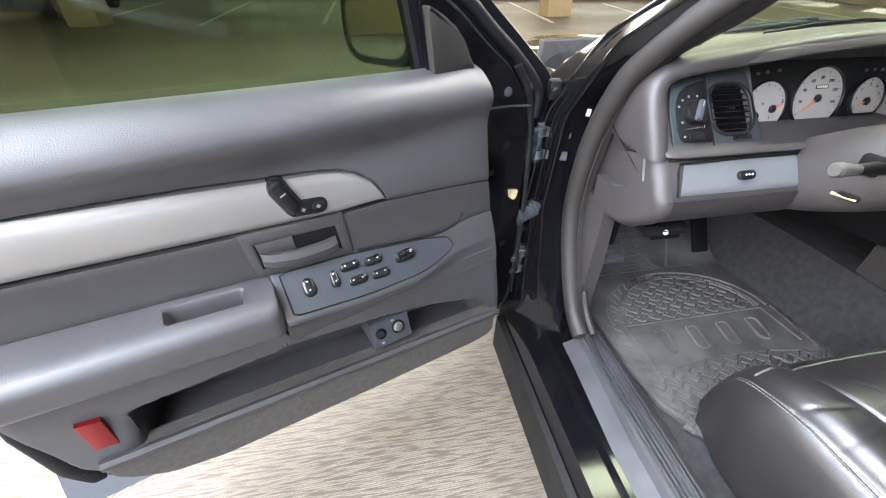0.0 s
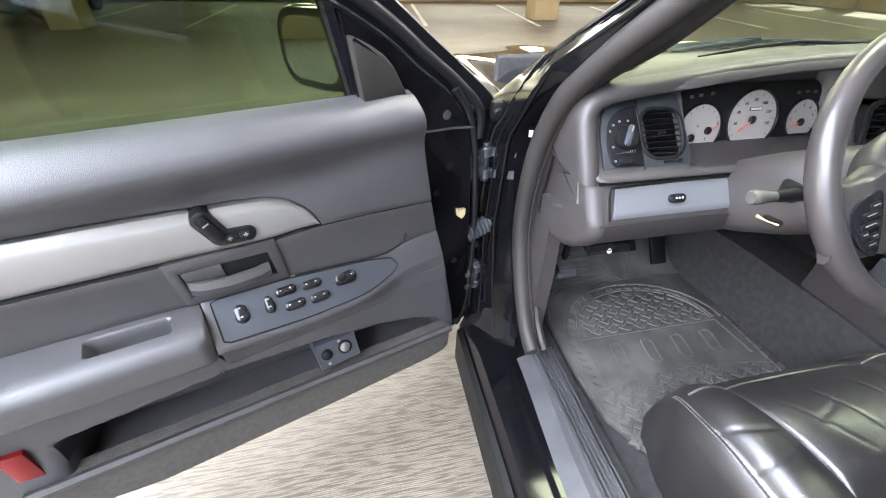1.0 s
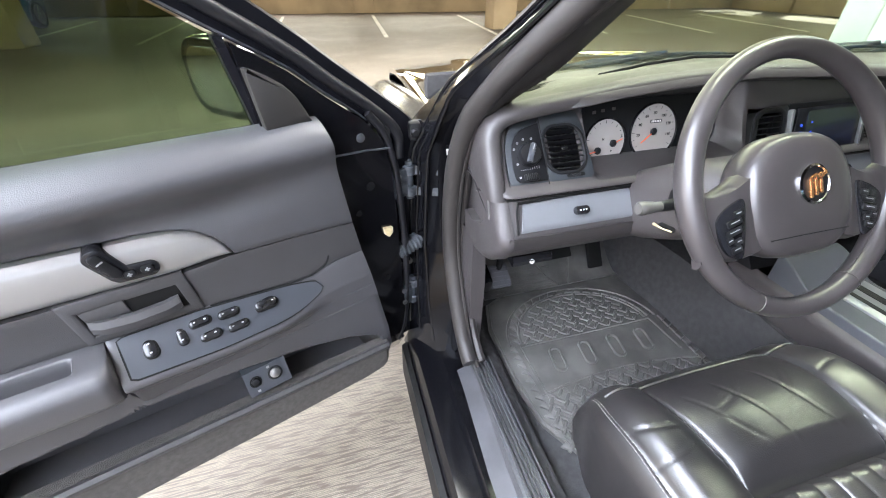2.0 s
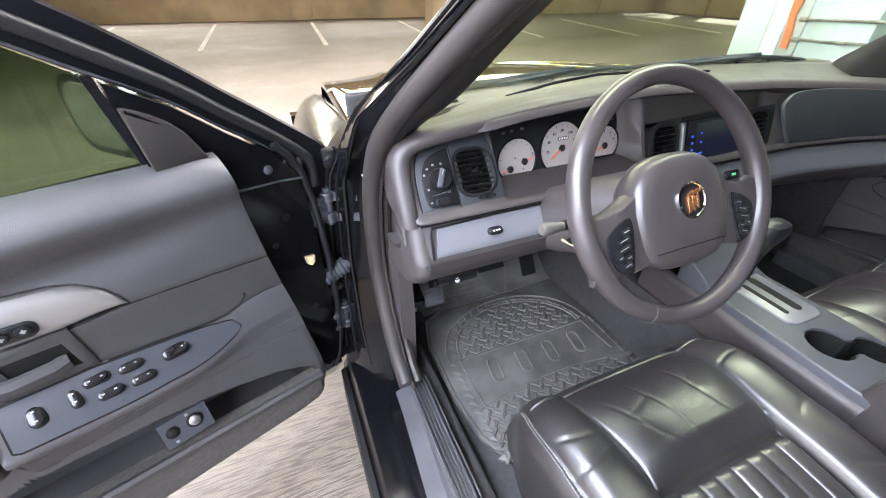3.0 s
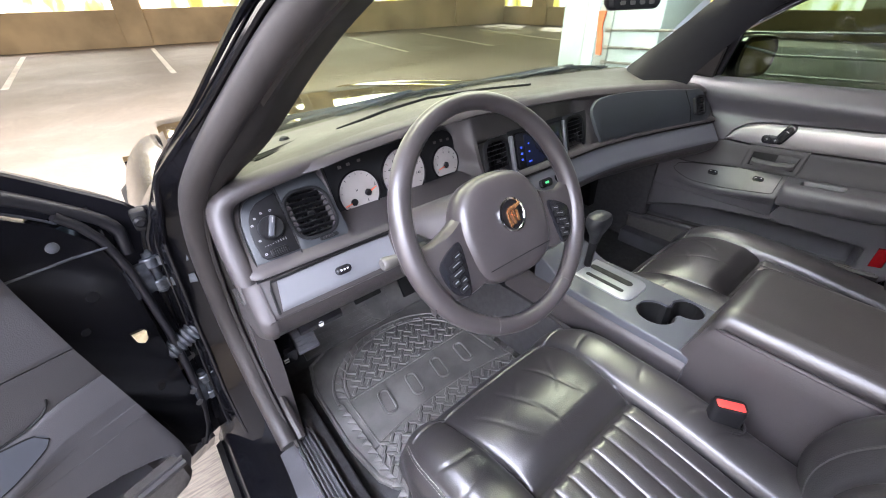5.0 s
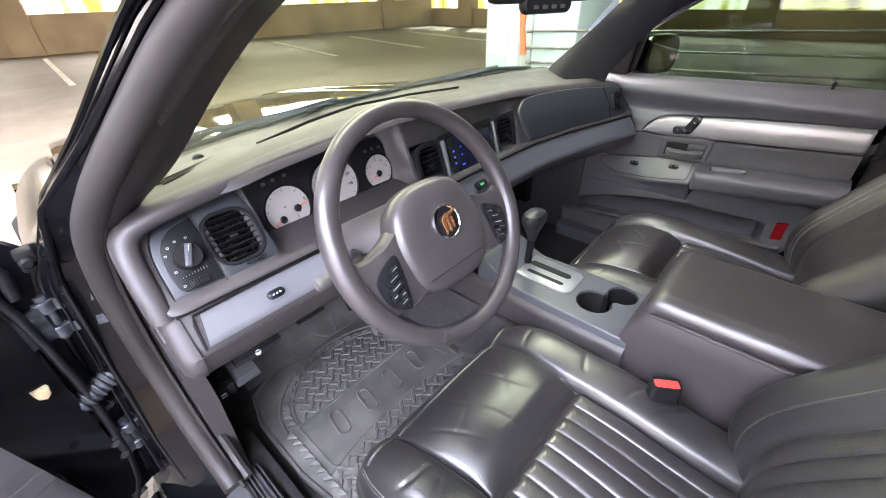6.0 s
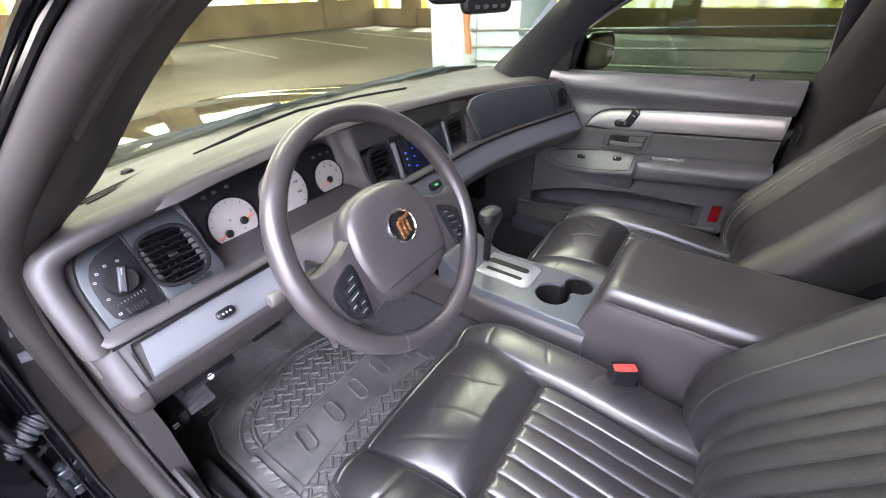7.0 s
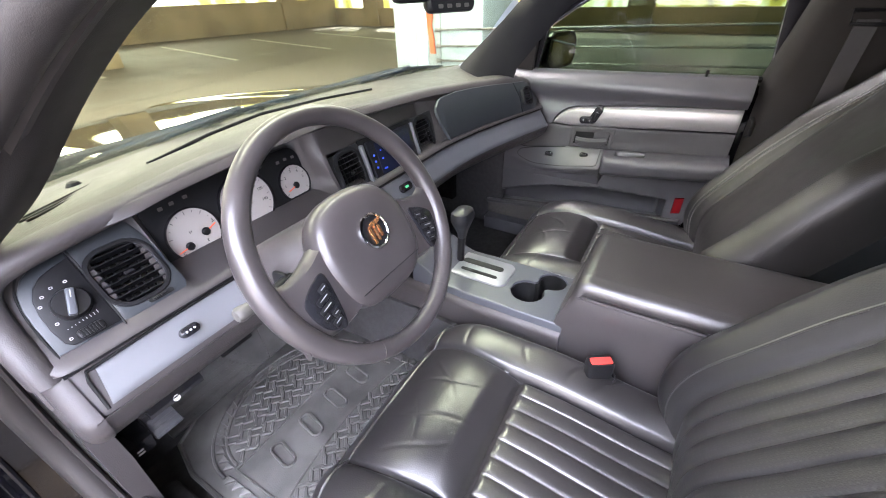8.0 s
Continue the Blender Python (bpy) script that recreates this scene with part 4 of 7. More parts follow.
    part("hinge_face", prism([(0.006, 0.38), (0.006, 0.62), (0.012, 0.88), (0.026, 0.942), (0.062, 0.990), (0.127, 1.042), (0.190, 1.096), (0.262, 1.142), (0.248, 1.0), (0.15, 0.68), (0.10, 0.62), (0.075, 0.50), (0.07, 0.40)], 0.052, mb @ Matrix.Translation((0, 0, -0.05))), M_JAMB, door)
    sash = [(-0.024, 0.36), (-0.034, 0.50), (-0.036, 0.80), (-0.050, 0.90), (-0.066, 0.960), (0.02, 1.038), (0.10, 1.102), (0.164, 1.154), (0.265, 1.228), (0.39, 1.305), (0.51, 1.360), (0.65, 1.392), (0.85, 1.40), (1.00, 1.385), (1.03, 1.25), (1.06, 1.02)]
    inner = [(0.034, 0.36), (0.012, 0.45), (0.006, 0.80), (0.010, 0.89), (0.024, 0.945), (0.060, 0.992), (0.125, 1.044), (0.188, 1.098), (0.285, 1.160), (0.41, 1.24), (0.52, 1.295), (0.66, 1.33), (0.84, 1.345), (0.955, 1.33), (0.975, 1.22), (1.00, 1.02)]
    edge = glide([(a, b, 0.0) for a, b in zip(sash, inner)], 4)
    edge = [((q[0].x, q[0].y), (q[1].x, q[1].y)) for q in edge]
    part("window_frame", loft([[P(a[0], -0.075, a[1]), P(a[0], -0.024, a[1]), P(0.93 * a[0] + 0.07 * b[0], -0.017, 0.93 * a[1] + 0.07 * b[1]), P((a[0] + b[0]) / 2, -0.015, (a[1] + b[1]) / 2), P(b[0], -0.016, b[1]), P(b[0], -0.06, b[1])] for a, b in edge]), M_FRAME, door, "black painted window frame", 25)
    part("sash_seal", tube([P(0.42 * a[0] + 0.58 * b[0], -0.012, 0.42 * a[1] + 0.58 * b[1]) for a, b in edge[12:-8]], 0.0115, 12), M_SEALBLACK, door, "black rubber seal round the window frame")
    part("frame_edge", tube([P(b[0], -0.012, b[1] + 0.004) for a, b in edge[19:-8]], 0.0022, 6), M_STEEL_DARK, door)
    part("frame_seal", tube([P(u, -0.004, z) for u, z in ((0.034, 0.365), (0.012, 0.41), (-0.002, 0.48), (-0.010, 0.60), (-0.011, 0.70), (-0.007, 0.80), (-0.002, 0.87), (0.012, 0.938), (0.028, 0.972), (0.052, 1.003))], 0.008, 10), M_SEALBLACK, door)
    part("window_post", loft([[P(u0 + du, w, z) for du, w in ((0, -0.05), (0.012, -0.05), (0.013, -0.012), (0, -0.010))] for u0, z in ((0.238, 0.99), (0.248, 1.05), (0.258, 1.10), (0.267, 1.15))]), M_FRAME, door)
    part("mirror_sail", prism([(0.168, 1.012), (0.246, 1.012), (0.257, 1.107), (0.252, 1.108), (0.239, 1.102), (0.222, 1.092), (0.203, 1.078), (0.187, 1.059), (0.174, 1.032)], 0.019, mb, 0.006), M_PILTRIM, door, "charcoal mirror sail trim")
    part("glass_seal", tube([P(u, -0.022, lin(BELT, u) - 0.012) for u in (0.25, 0.4, 0.6, 0.8, 1.0)], 0.010, 6), M_RUBBER, door)
    g = part("window_glass", prism([(0.25, 1.0), (1.0, 1.0), (0.975, 1.22), (0.955, 1.33), (0.84, 1.345), (0.66, 1.33), (0.52, 1.295), (0.41, 1.24), (0.285, 1.155), (0.268, 1.146)], 0.004, mb @ Matrix.Translation((0, 0, -0.036))), M_GLASS, door, "green tinted window glass")
    g.visible_shadow = False
    part("panel_bolt", lathe([(0.009, 0), (0.009, 0.002), (0.004, 0.004), (0.001, 0.004)], 14, basis(P(0.075, 0.002, 0.96), P(1, 0, 0) - P(0, 0, 0), (0, 0, 1)) @ Matrix.Diagonal((1, 1, -1, 1))), M_STEEL_DARK, door)
    part("shell_seam", tube([P(u, 0.003, z) for u, z in ((0.012, 0.925), (0.06, 0.932), (0.15, 0.938))], 0.0022, 6), M_STEEL_DARK, door)
    for u, z, r in ((0.066, 0.854, 0.010), (0.032, 0.73, 0.012), (0.10, 0.80, 0.007), (0.05, 0.60, 0.008)):
        part("shell_plug", lathe([(r, 0), (r, 0.0015), (r * 0.7, 0.002), (0.001, 0.001)], 16, basis(P(u, 0.002, z), P(1, 0, 0) - P(0, 0, 0), (0, 0, 1)) @ Matrix.Diagonal((1, 1, -1, 1))), M_BLACK, door)
    part("wiring_clip", loft([[P(u, w, z) for u, z in ((0.026 + k, 0.742 - k), (0.048 - k, 0.746 - k), (0.046 - k, 0.728), (0.037, 0.720 + k), (0.028 + k, 0.727))] for w, k in ((0.002, 0.0), (0.010, 0.0), (0.013, 0.003))]), M_CREAM, door, "cream plastic wiring clip")
    part("lock_pin", lathe([(0.004, 0), (0.004, 0.02), (0.006, 0.024), (0.005, 0.032), (0.001, 0.034)], 10, Matrix.Translation(P(0.83, 0.012, 1.015))), M_BLACK, door)
    # rear-view mirror on the outside
    nm = (P(0.93, 0.36, -0.16) - P(0, 0, 0)).normalized()
    mc = P(0.258 if driver else 0.300, -0.150, 1.068)
    mm = basis(mc, Vector((0, 0, 1)).cross(nm), (0, 0, 1))
    house = [loft_ring for loft_ring in ([(mm @ Vector((x * k, y * k, d))) for x, y in rrect(0.180, 0.136, 0.050, 6)] for k, d in ((0.88, 0.012), (0.96, 0.012), (1.0, 0.0), (1.0, -0.02), (0.9, -0.06), (0.62, -0.085)))]
    mir = part("mirror_housing", loft(house), M_PAINT, door, "black outside mirror housing")
    part("mirror_glass", prism(rrect(0.146, 0.104, 0.038, 6), 0.0135, mm), M_MIRROR, mir, "mirror glass")
    part("mirror_arm", loft([[P(u, w, z) for u, z in ((0.16, 1.01), (0.24, 1.01), (0.24, 1.06), (0.20, 1.07))] for w in (-0.03, -0.11)]), M_PAINT, mir)
    return door


A22 = radians(22.2)
driver_door = car_door(basis((-0.905, 0.43, 0), (-math.cos(A22), -math.sin(A22), 0), (math.sin(A22), -math.cos(A22), 0)), 1, "open driver's door with charcoal vinyl lining and silver insert", True)
passenger_door = car_door(basis((0.855, 0.405, 0), (0, -1, 0), (1, 0, 0)), -1, "closed passenger door with charcoal vinyl lining and silver insert", False)


# ---- dashboard ----
dash = thing("dashboard", "charcoal vinyl dashboard with silver trim strip and white-faced gauges", "dashboard")
BROW = [(-0.745, 1.016), (-0.70, 1.028), (-0.62, 1.040), (-0.52, 1.055), (-0.38, 1.066), (-0.2, 1.072), (0.0, 1.062), (0.2, 1.05), (0.45, 1.03), (0.62, 1.015), (0.745, 0.995)]
RECESS = [(-0.568, 0.0), (-0.538, 1.0), (-0.213, 1.0), (-0.192, 0.35), (0.20, 0.35), (0.235, 0.0)]


def base_y(x):
    return 0.632 - 0.125 * (x / 0.72) ** 2


def face_y(z):
    """Depth of the raked face beside the wheel."""
    return 0.225 + (z - 0.904) * 0.85


def dash_section(x):
    zb = lin(BROW, x)
    k = 0.5 - 0.5 * math.cos(math.pi * min(1, max(0, lin(RECESS, x))))
    left = 1 - smooth(-0.24, -0.16, x)
    fall = roundoff(0.749 - abs(x), 0.030)
    zb -= 0.55 * fall
    right = smooth(0.18, 0.32, x)
    yb = 0.262 + 0.5 * fall + 0.030 * smooth(0.56, 0.66, -x)
    y8, y9, y10, y11 = yb + 0.006 + 0.089 * k, yb - 0.006 + 0.096 * k, 0.231 + 0.6 * fall + 0.112 * k + 0.01 * right, 0.214 + 0.6 * fall + 0.120 * k + 0.006 * right
    z8, z9 = zb - 0.034 + 0.004 * k, zb - 0.06
    if left:
        for_face = lambda y, z: y + left * (1 - k) * (face_y(z) - y)
        y8, y9, y10, y11 = for_face(y8, z8), for_face(y9, z9), for_face(y10, 0.945), for_face(y11, 0.912)
    e = 0.45 * fall
    pts = [(base_y(x) + 0.06, 1.0), (base_y(x), 1.018), (base_y(x) - 0.09, 1.026), (0.38, zb - 0.009), (0.315, zb + 0.004), (0.282, zb), (yb, zb - 0.008), (yb - 0.006, zb - 0.020),
           (y8, z8), (y9, z9), (y10, 0.945), (y11, 0.912 - 0.006 * k), (0.217 + e, 0.900), (0.205 + e, 0.897), (0.202 + e, 0.891),
           (0.211 + e, 0.885), (0.203 + e, 0.872), (0.191 + e, 0.855), (0.180 + e, 0.838), (0.172 + e, 0.826), (0.174 + e, 0.815), (0.19, 0.79), (0.24, 0.755), (0.36, 0.72), (0.55, 0.72), (0.60, 0.85)]
    (ya, za), (yc, zc) = pts[9], pts[10]
    pts.insert(10, (ya + (yc - ya) * 0.4, za + (zc - za) * 0.4))
    return [Vector((x, y, z)) for y, z in pts]


xs = sorted({-0.749, -0.748, -0.7465, -0.744, -0.742, -0.7405, -0.739, -0.7375, -0.736, -0.7345, -0.733, -0.7315, -0.727, 0.727, 0.737, 0.742, 0.7455, 0.748, 0.749} | {-0.72 + 0.01 * k for k in range(145)})
body = loft([dash_section(x)[5:] + [Vector((x, 0.60, 0.99)), Vector((x, 0.37, lin(BROW, x) - 0.022)), Vector((x, 0.31, lin(BROW, x) - 0.018))] for x in xs])
HOLES = ((-0.643, -0.577), (-0.177, -0.111), (0.131, 0.201), (0.671, 0.699))  # air outlets along x
cut = [f for f in body.faces if f.calc_center_median().y < 0.36 and 0.918 < f.calc_center_median().z < (1.0 if f.calc_center_median().x < -0.5 else 0.972) and any(x0 < f.calc_center_median().x < x1 for x0, x1 in HOLES)]
bmesh.ops.delete(body, geom=cut, context="FACES")
part("dash_body", body, M_DASH, dash, "charcoal vinyl dash face", 60)
part("dash_top", loft([dash_section(x)[:6] + [Vector((x, 0.30, lin(BROW, x) - 0.014)), Vector((x, 0.37, lin(BROW, x) - 0.018)), Vector((x, base_y(x), 1.0))] for x in xs]), M_DASHTOP, dash, "charcoal dash pad toned lighter for windshield light", 60)


def on_face(x, z, lift=0.0):
    """A place on the upper face of the dash beside the wheel."""
    return Vector((x, face_y(z) - lift, z))


# silver strip in two stretches, curved with the dash; the second is a darker tone
def strip_at(x0, x1, z0, z1, lift):
    def at(s, t):
        x = x0 + (x1 - x0) * s + 0.011 * t * (1 - s) ** 8
        z = z0(x) + (z1(x) - z0(x)) * t
        y = lin([(0.826, 0.172), (0.838, 0.180), (0.855, 0.191), (0.872, 0.203), (0.885, 0.211)], z)
        d = min(x - x0, x1 - x, z - z0(x), z1(x) - z)
        return Vector((x, y - lift + roundoff(max(0, d), 0.004), z))
    return sheet(at, 80, 8, lambda p: p + Vector((0, 0.015, 0)))


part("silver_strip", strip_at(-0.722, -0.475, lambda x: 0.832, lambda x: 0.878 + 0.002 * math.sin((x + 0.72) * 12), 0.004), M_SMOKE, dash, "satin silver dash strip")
part("silver_strip", strip_at(-0.30, 0.735, lambda x: 0.826, lambda x: 0.880, 0.006), M_SMOKE_DARK, dash, "darker satin silver dash strip")
FM = basis(on_face(-0.60, 0.93), (1, 0, 0), (0, 0.85, 1.0))


def fpos(x, z):
    """Plan place on the face frame for a world x, z."""
    return (x + 0.60, (z - 0.93) * 1.312)


def facem(x, z, lift=0.0):
    m = FM.copy()
    m.translation = on_face(x, z) + FM.col[2].to_3d() * lift
    return m


def outlet_plate(name, outer, cx, cy, w, h, r, d, m, parent, label="", mat=M_DASH):
    """A plate with a rounded hole for an air outlet."""
    inner = rrect(w, h, r, 7, cx, cy)
    rim = []
    for x, y in inner:
        dx, dy = x - cx, y - cy
        best = 9.0
        for (ax, ay), (bx, by) in zip(outer, outer[1:] + outer[:1]):
            ex, ey = bx - ax, by - ay
            det = ex * dy - ey * dx
            if abs(det) > 1e-9:
                k = (ex * (ay - cy) - ey * (ax - cx)) / det
                q = ((ax - cx) * dy - (ay - cy) * dx) / -det
                if k > 0 and -1e-6 <= q <= 1 + 1e-6:
                    best = min(best, k)
        rim.append((cx + dx * best, cy + dy * best))
    return part(name, ring_prism(rim, inner, d, m, 0.0015), mat, parent, label)


VENT_X, VENT_Z = -0.610, 0.9485
pod_poly = [fpos(x, z) for x, z in ((-0.7295, 0.9045), (-0.729, 0.940), (-0.7265, 0.960), (-0.720, 0.976), (-0.709, 0.987), (-0.694, 0.9945), (-0.655, 1.000), (-0.655, 0.9035))]
bezel = part("light_switch_bezel", prism(pod_poly, 0.003, facem(-0.60, 0.93), 0.002), M_SLATE, dash, "charcoal switch bezel")
outlet_plate("vent_bezel", [fpos(x, z) for x, z in ((-0.6535, 0.903), (-0.6535, 1.009), (-0.60, 1.013), (-0.584, 1.011), (-0.570, 1.0), (-0.563, 0.98), (-0.560, 0.95), (-0.557, 0.915), (-0.561, 0.903))], *fpos(VENT_X, VENT_Z), 0.076, 0.084, 0.026, 0.0035, facem(-0.60, 0.93), dash, "slate vent bezel", M_SLATE)
sw_poly = [fpos(x, z) for x, z in ((-0.655, 0.906), (-0.690, 0.9055), (-0.711, 0.907), (-0.7175, 0.913), (-0.7195, 0.930), (-0.718, 0.948), (-0.714, 0.962), (-0.7055, 0.974), (-0.693, 0.982), (-0.675, 0.9865), (-0.655, 0.989))]
part("switch_plate", prism(sw_poly, 0.0065, facem(-0.60, 0.93), 0.002), M_BLACK, bezel, "black headlight switch plate")
knob = part("headlight_knob", lathe([(0.021, 0), (0.0205, 0.010), (0.019, 0.013), (0.001, 0.013)], 28, facem(-0.686, 0.944, 0.006)), M_VENT, bezel, "dark grey headlight knob")
part("knob_bar", prism(rrect(0.010, 0.037, 0.003, 3), 0.008, facem(-0.686, 0.944, 0.018) @ Matrix.Rotation(radians(-24), 4, "Z"), 0.003), M_TRIM, knob)
part("knob_pointer", prism(rrect(0.0014, 0.010, 0.0005, 2), 0.0004, facem(-0.686, 0.944, 0.0262) @ Matrix.Rotation(radians(-24), 4, "Z") @ Matrix.Translation((0, 0.010, 0))), M_MARK, knob)
for dx, dz in ((-0.026, 0.012), (-0.018, 0.0225), (-0.005, 0.0285), (0.011, 0.0285), (-0.0245, -0.0155), (-0.024, -0.040)):
    part("switch_mark", ring_prism(rrect(0.0042, 0.0036, 0.0012, 2), rrect(0.0024, 0.0018, 0.0006, 2), 0.0004, facem(-0.686 + dx, 0.945 + 0.78 * dz, 0.0068), 0.0001), M_MARK, bezel)
dim = part("dimmer_wheel", prism(rrect(0.030, 0.013, 0.004, 4), 0.004, facem(-0.688, 0.9125, 0.007), 0.002), M_BLACK, bezel)
for k in range(7):
    part("dimmer_rib", prism(rrect(0.0014, 0.010, 0.0006, 2), 0.0016, facem(-0.699 + 0.0036 * k, 0.9125, 0.0105)), M_VENT, dim)
for k in range(9):
    part("dimmer_scale", prism(rrect(0.0008, 0.001 + 0.0005 * k, 0.0003, 2), 0.0004, facem(-0.706 + 0.0045 * k, 0.9235 + 0.0003 * k, 0.0066)), M_MARK, bezel)


def vent(name, w, h, r, rows, cols, parent, m, label="black slatted air vent", rim=0.014):
    """A deep air outlet with level slats and upright vanes behind them."""
    v = part(name, ring_prism(rrect(w + rim, h + rim, r + rim / 2, 6), rrect(w, h, r, 6), 0.004, m @ Matrix.Translation((0, 0, -0.001)), 0.0015), M_BLACK, parent, label)
    well = loft([[Vector((x, y, z)) for x, y in rrect(w + 0.002, h + 0.002, r, 6)] for z in (0.0, -0.045)], caps=False)
    well.verts.ensure_lookup_table()
    n = len(well.verts) // 2
    well.faces.new([well.verts[n + k] for k in range(n)])
    part("vent_cavity", move(well, m), M_RUBBER, v)
    for k in range(rows):
        y = h * ((k + 0.5) / rows - 0.5)
        drop = max(0.0, abs(y) - (h / 2 - r))
        half = w / 2 - (r - math.sqrt(max(0.0, r * r - drop * drop))) + 0.001
        part("slat", move(box(-half, -0.0008, -0.012, half, 0.0008, 0.0), m @ Matrix.Translation((0, y, 0.0005)) @ Matrix.Rotation(radians(-14), 4, "X")), M_VENT, v)
    for k in range(cols):
        xx = w * ((k + 0.5) / cols - 0.5)
        part("vane", move(box(xx - 0.0007, -h / 2 + 0.006, -0.024, xx + 0.0007, h / 2 - 0.006, -0.013), m), M_VENT, v)
    part("vent_tab", prism(rrect(0.014, 0.006, 0.002, 3), 0.004, m @ Matrix.Translation((0, 0, -0.001)), 0.0015), M_VENT, v)
    return v


vent("air_vent", 0.076, 0.084, 0.026, 8, 7, dash, facem(VENT_X, VENT_Z, 0.003))
wheel_slot = part("vent_thumbwheel", prism(rrect(0.036, 0.007, 0.0034, 4), 0.002, facem(-0.598, 0.9085, 0.0045)), M_RUBBER, dash)
part("wheel_ridge", prism(rrect(0.022, 0.004, 0.002, 4), 0.004, facem(-0.600, 0.9085, 0.005), 0.001), M_VENT, wheel_slot)
part("trunk_button", prism(rrect(0.030, 0.016, 0.008, 6), 0.010, basis((-0.600, 0.187, 0.857), (1, 0, 0), (0, 0.68, 1)), 0.003), M_GLOSSBLACK, dash, "gloss black dash button")
for dx in (-0.006, 0, 0.006):
    part("button_mark", prism(rrect(0.003, 0.003, 0.001, 2), 0.0006, basis((-0.600 + dx, 0.187, 0.857), (1, 0, 0), (0, 0.68, 1)) @ Matrix.Translation((0, 0, 0.010))), M_WHITE, dash)

# gauges
CM = basis((-0.365, 0.322, 0.935), (1, 0, 0), (0, 0.25, 1))
cluster = part("instrument_panel", prism(rrect(0.338, 0.132, 0.03, 6, -0.0125, 0.010), 0.004, CM, 0.002), M_BLACK, dash, "instrument cluster with white gauge faces")


def dial(cx, cz, r, start, stop, ticks, needle, cut):
    c = CM @ Matrix.Translation((cx, cz, 0.004))
    arc = [(r * math.cos(a), max(-cut, r * math.sin(a))) for a in (2 * math.pi * k / 48 for k in range(48))]
    rim = [(1.06 * x, 1.06 * y) for x, y in arc]
    part("gauge_rim", ring_prism(rim, arc, 0.005, c, 0.001), M_GLOSSBLACK, cluster)
    face = part("gauge_face", prism(arc, 0.0015, c), M_DIAL, cluster, "white gauge face with dark ticks")
    for k in range(ticks):
        a = radians(start + (stop - start) * k / (ticks - 1))
        if r * math.sin(a) * 0.9 < -cut + 0.003:
            continue
        ln = 0.006 if k % 2 == 0 else 0.003
        part("tick", prism(rrect(ln, 0.0009, 0.0003, 2), 0.0003, c @ Matrix.Rotation(a, 4, "Z") @ Matrix.Translation((r * 0.88, 0, 0.0016))), M_BLACK, cluster)
    for hx, hz, na in needle:
        h = c @ Matrix.Translation((hx, hz, 0.0016))
        part("needle_hub", lathe([(0.0075, 0), (0.0075, 0.003), (0.005, 0.005), (0.001, 0.005)], 18, h), M_BLACK, cluster)
        part("needle", prism(rrect(r * (0.62 if len(needle) == 1 else 0.42), 0.0022, 0.0009, 2), 0.001, h @ Matrix.Rotation(radians(na), 4, "Z") @ Matrix.Translation((r * (0.36 if len(needle) == 1 else 0.28), 0, 0.0025))), M_NEEDLE, cluster)


dial(-0.116, -0.006, 0.046, 170, 10, 9, ((-0.017, -0.016, 190), (0.019, -0.004, 20)), 0.032)
dial(0.001, 0.005, 0.056, 215, -35, 15, ((0.0, 0.0, 214),), 0.040)
dial(0.121, 0.000, 0.038, 215, -35, 9, ((0.0, -0.006, 195),), 0.028)


def word(body, size, m, mat, parent, depth=0.0003, name="lettering"):
    cu = bpy.data.curves.new(name, "FONT")
    cu.body, cu.size, cu.align_x, cu.align_y, cu.extrude = body, size, "CENTER", "CENTER", depth
    tmp = bpy.data.objects.new(name, cu)
    scene.collection.objects.link(tmp)
    me = bpy.data.meshes.new_from_object(tmp.evaluated_get(bpy.context.evaluated_depsgraph_get()))
    bpy.data.objects.remove(tmp)
    me.materials.append(mat)
    me.transform(m)
    ob = new(name, me)
    ob.parent = parent
    return ob


for txt, a in (("20", 187), ("40", 155), ("60", 122), ("80", 90), ("100", 55), ("120", 22), ("140", -12)):
    word(txt, 0.0085, CM @ Matrix.Translation((0.001 + 0.038 * math.cos(radians(a)), 0.005 + 0.038 * math.sin(radians(a)), 0.0062)), M_BLACK, cluster)
for txt, a in (("1", 180), ("2", 140), ("3", 95), ("4", 55), ("5", 15)):
    word(txt, 0.008, CM @ Matrix.Translation((0.121 + 0.026 * math.cos(radians(a)), 0.026 * math.sin(radians(a)), 0.0062)), M_BLACK, cluster)
for txt, x, z in (("C", -0.147, -0.030), ("H", -0.121, 0.000), ("E", -0.100, -0.026), ("F", -0.077, 0.004)):
    word(txt, 0.007, CM @ Matrix.Translation((x, z, 0.0062)), M_BLACK, cluster)
part("odometer", prism(rrect(0.028, 0.007, 0.001, 2), 0.0006, CM @ Matrix.Translation((0.005, 0.026, 0.0056))), M_BLACK, cluster)
for k in range(6):
    part("odometer_digit", prism(rrect(0.0026, 0.0045, 0.0006, 2), 0.0003, CM @ Matrix.Translation((-0.0055 + 0.0042 * k, 0.026, 0.0063))), M_WHITE, cluster)
for x in (0.066, 0.098):
    part("trip_knob", lathe([(0.0045, 0), (0.0045, 0.012), (0.0035, 0.014), (0.0005, 0.014)], 14, CM @ Matrix.Translation((x, -0.047, 0.002))), M_BLACK, cluster)
for x, z in ((-0.145, 0.055), (-0.125, 0.057), (-0.10, 0.059), (0.10, 0.052), (0.12, 0.053), (0.14, 0.052)):
    part("warning_mark", prism(rrect(0.008, 0.006, 0.001, 2), 0.0004, CM @ Matrix.Translation((x, z, 0.0042))), M_GREYKNOB, cluster)

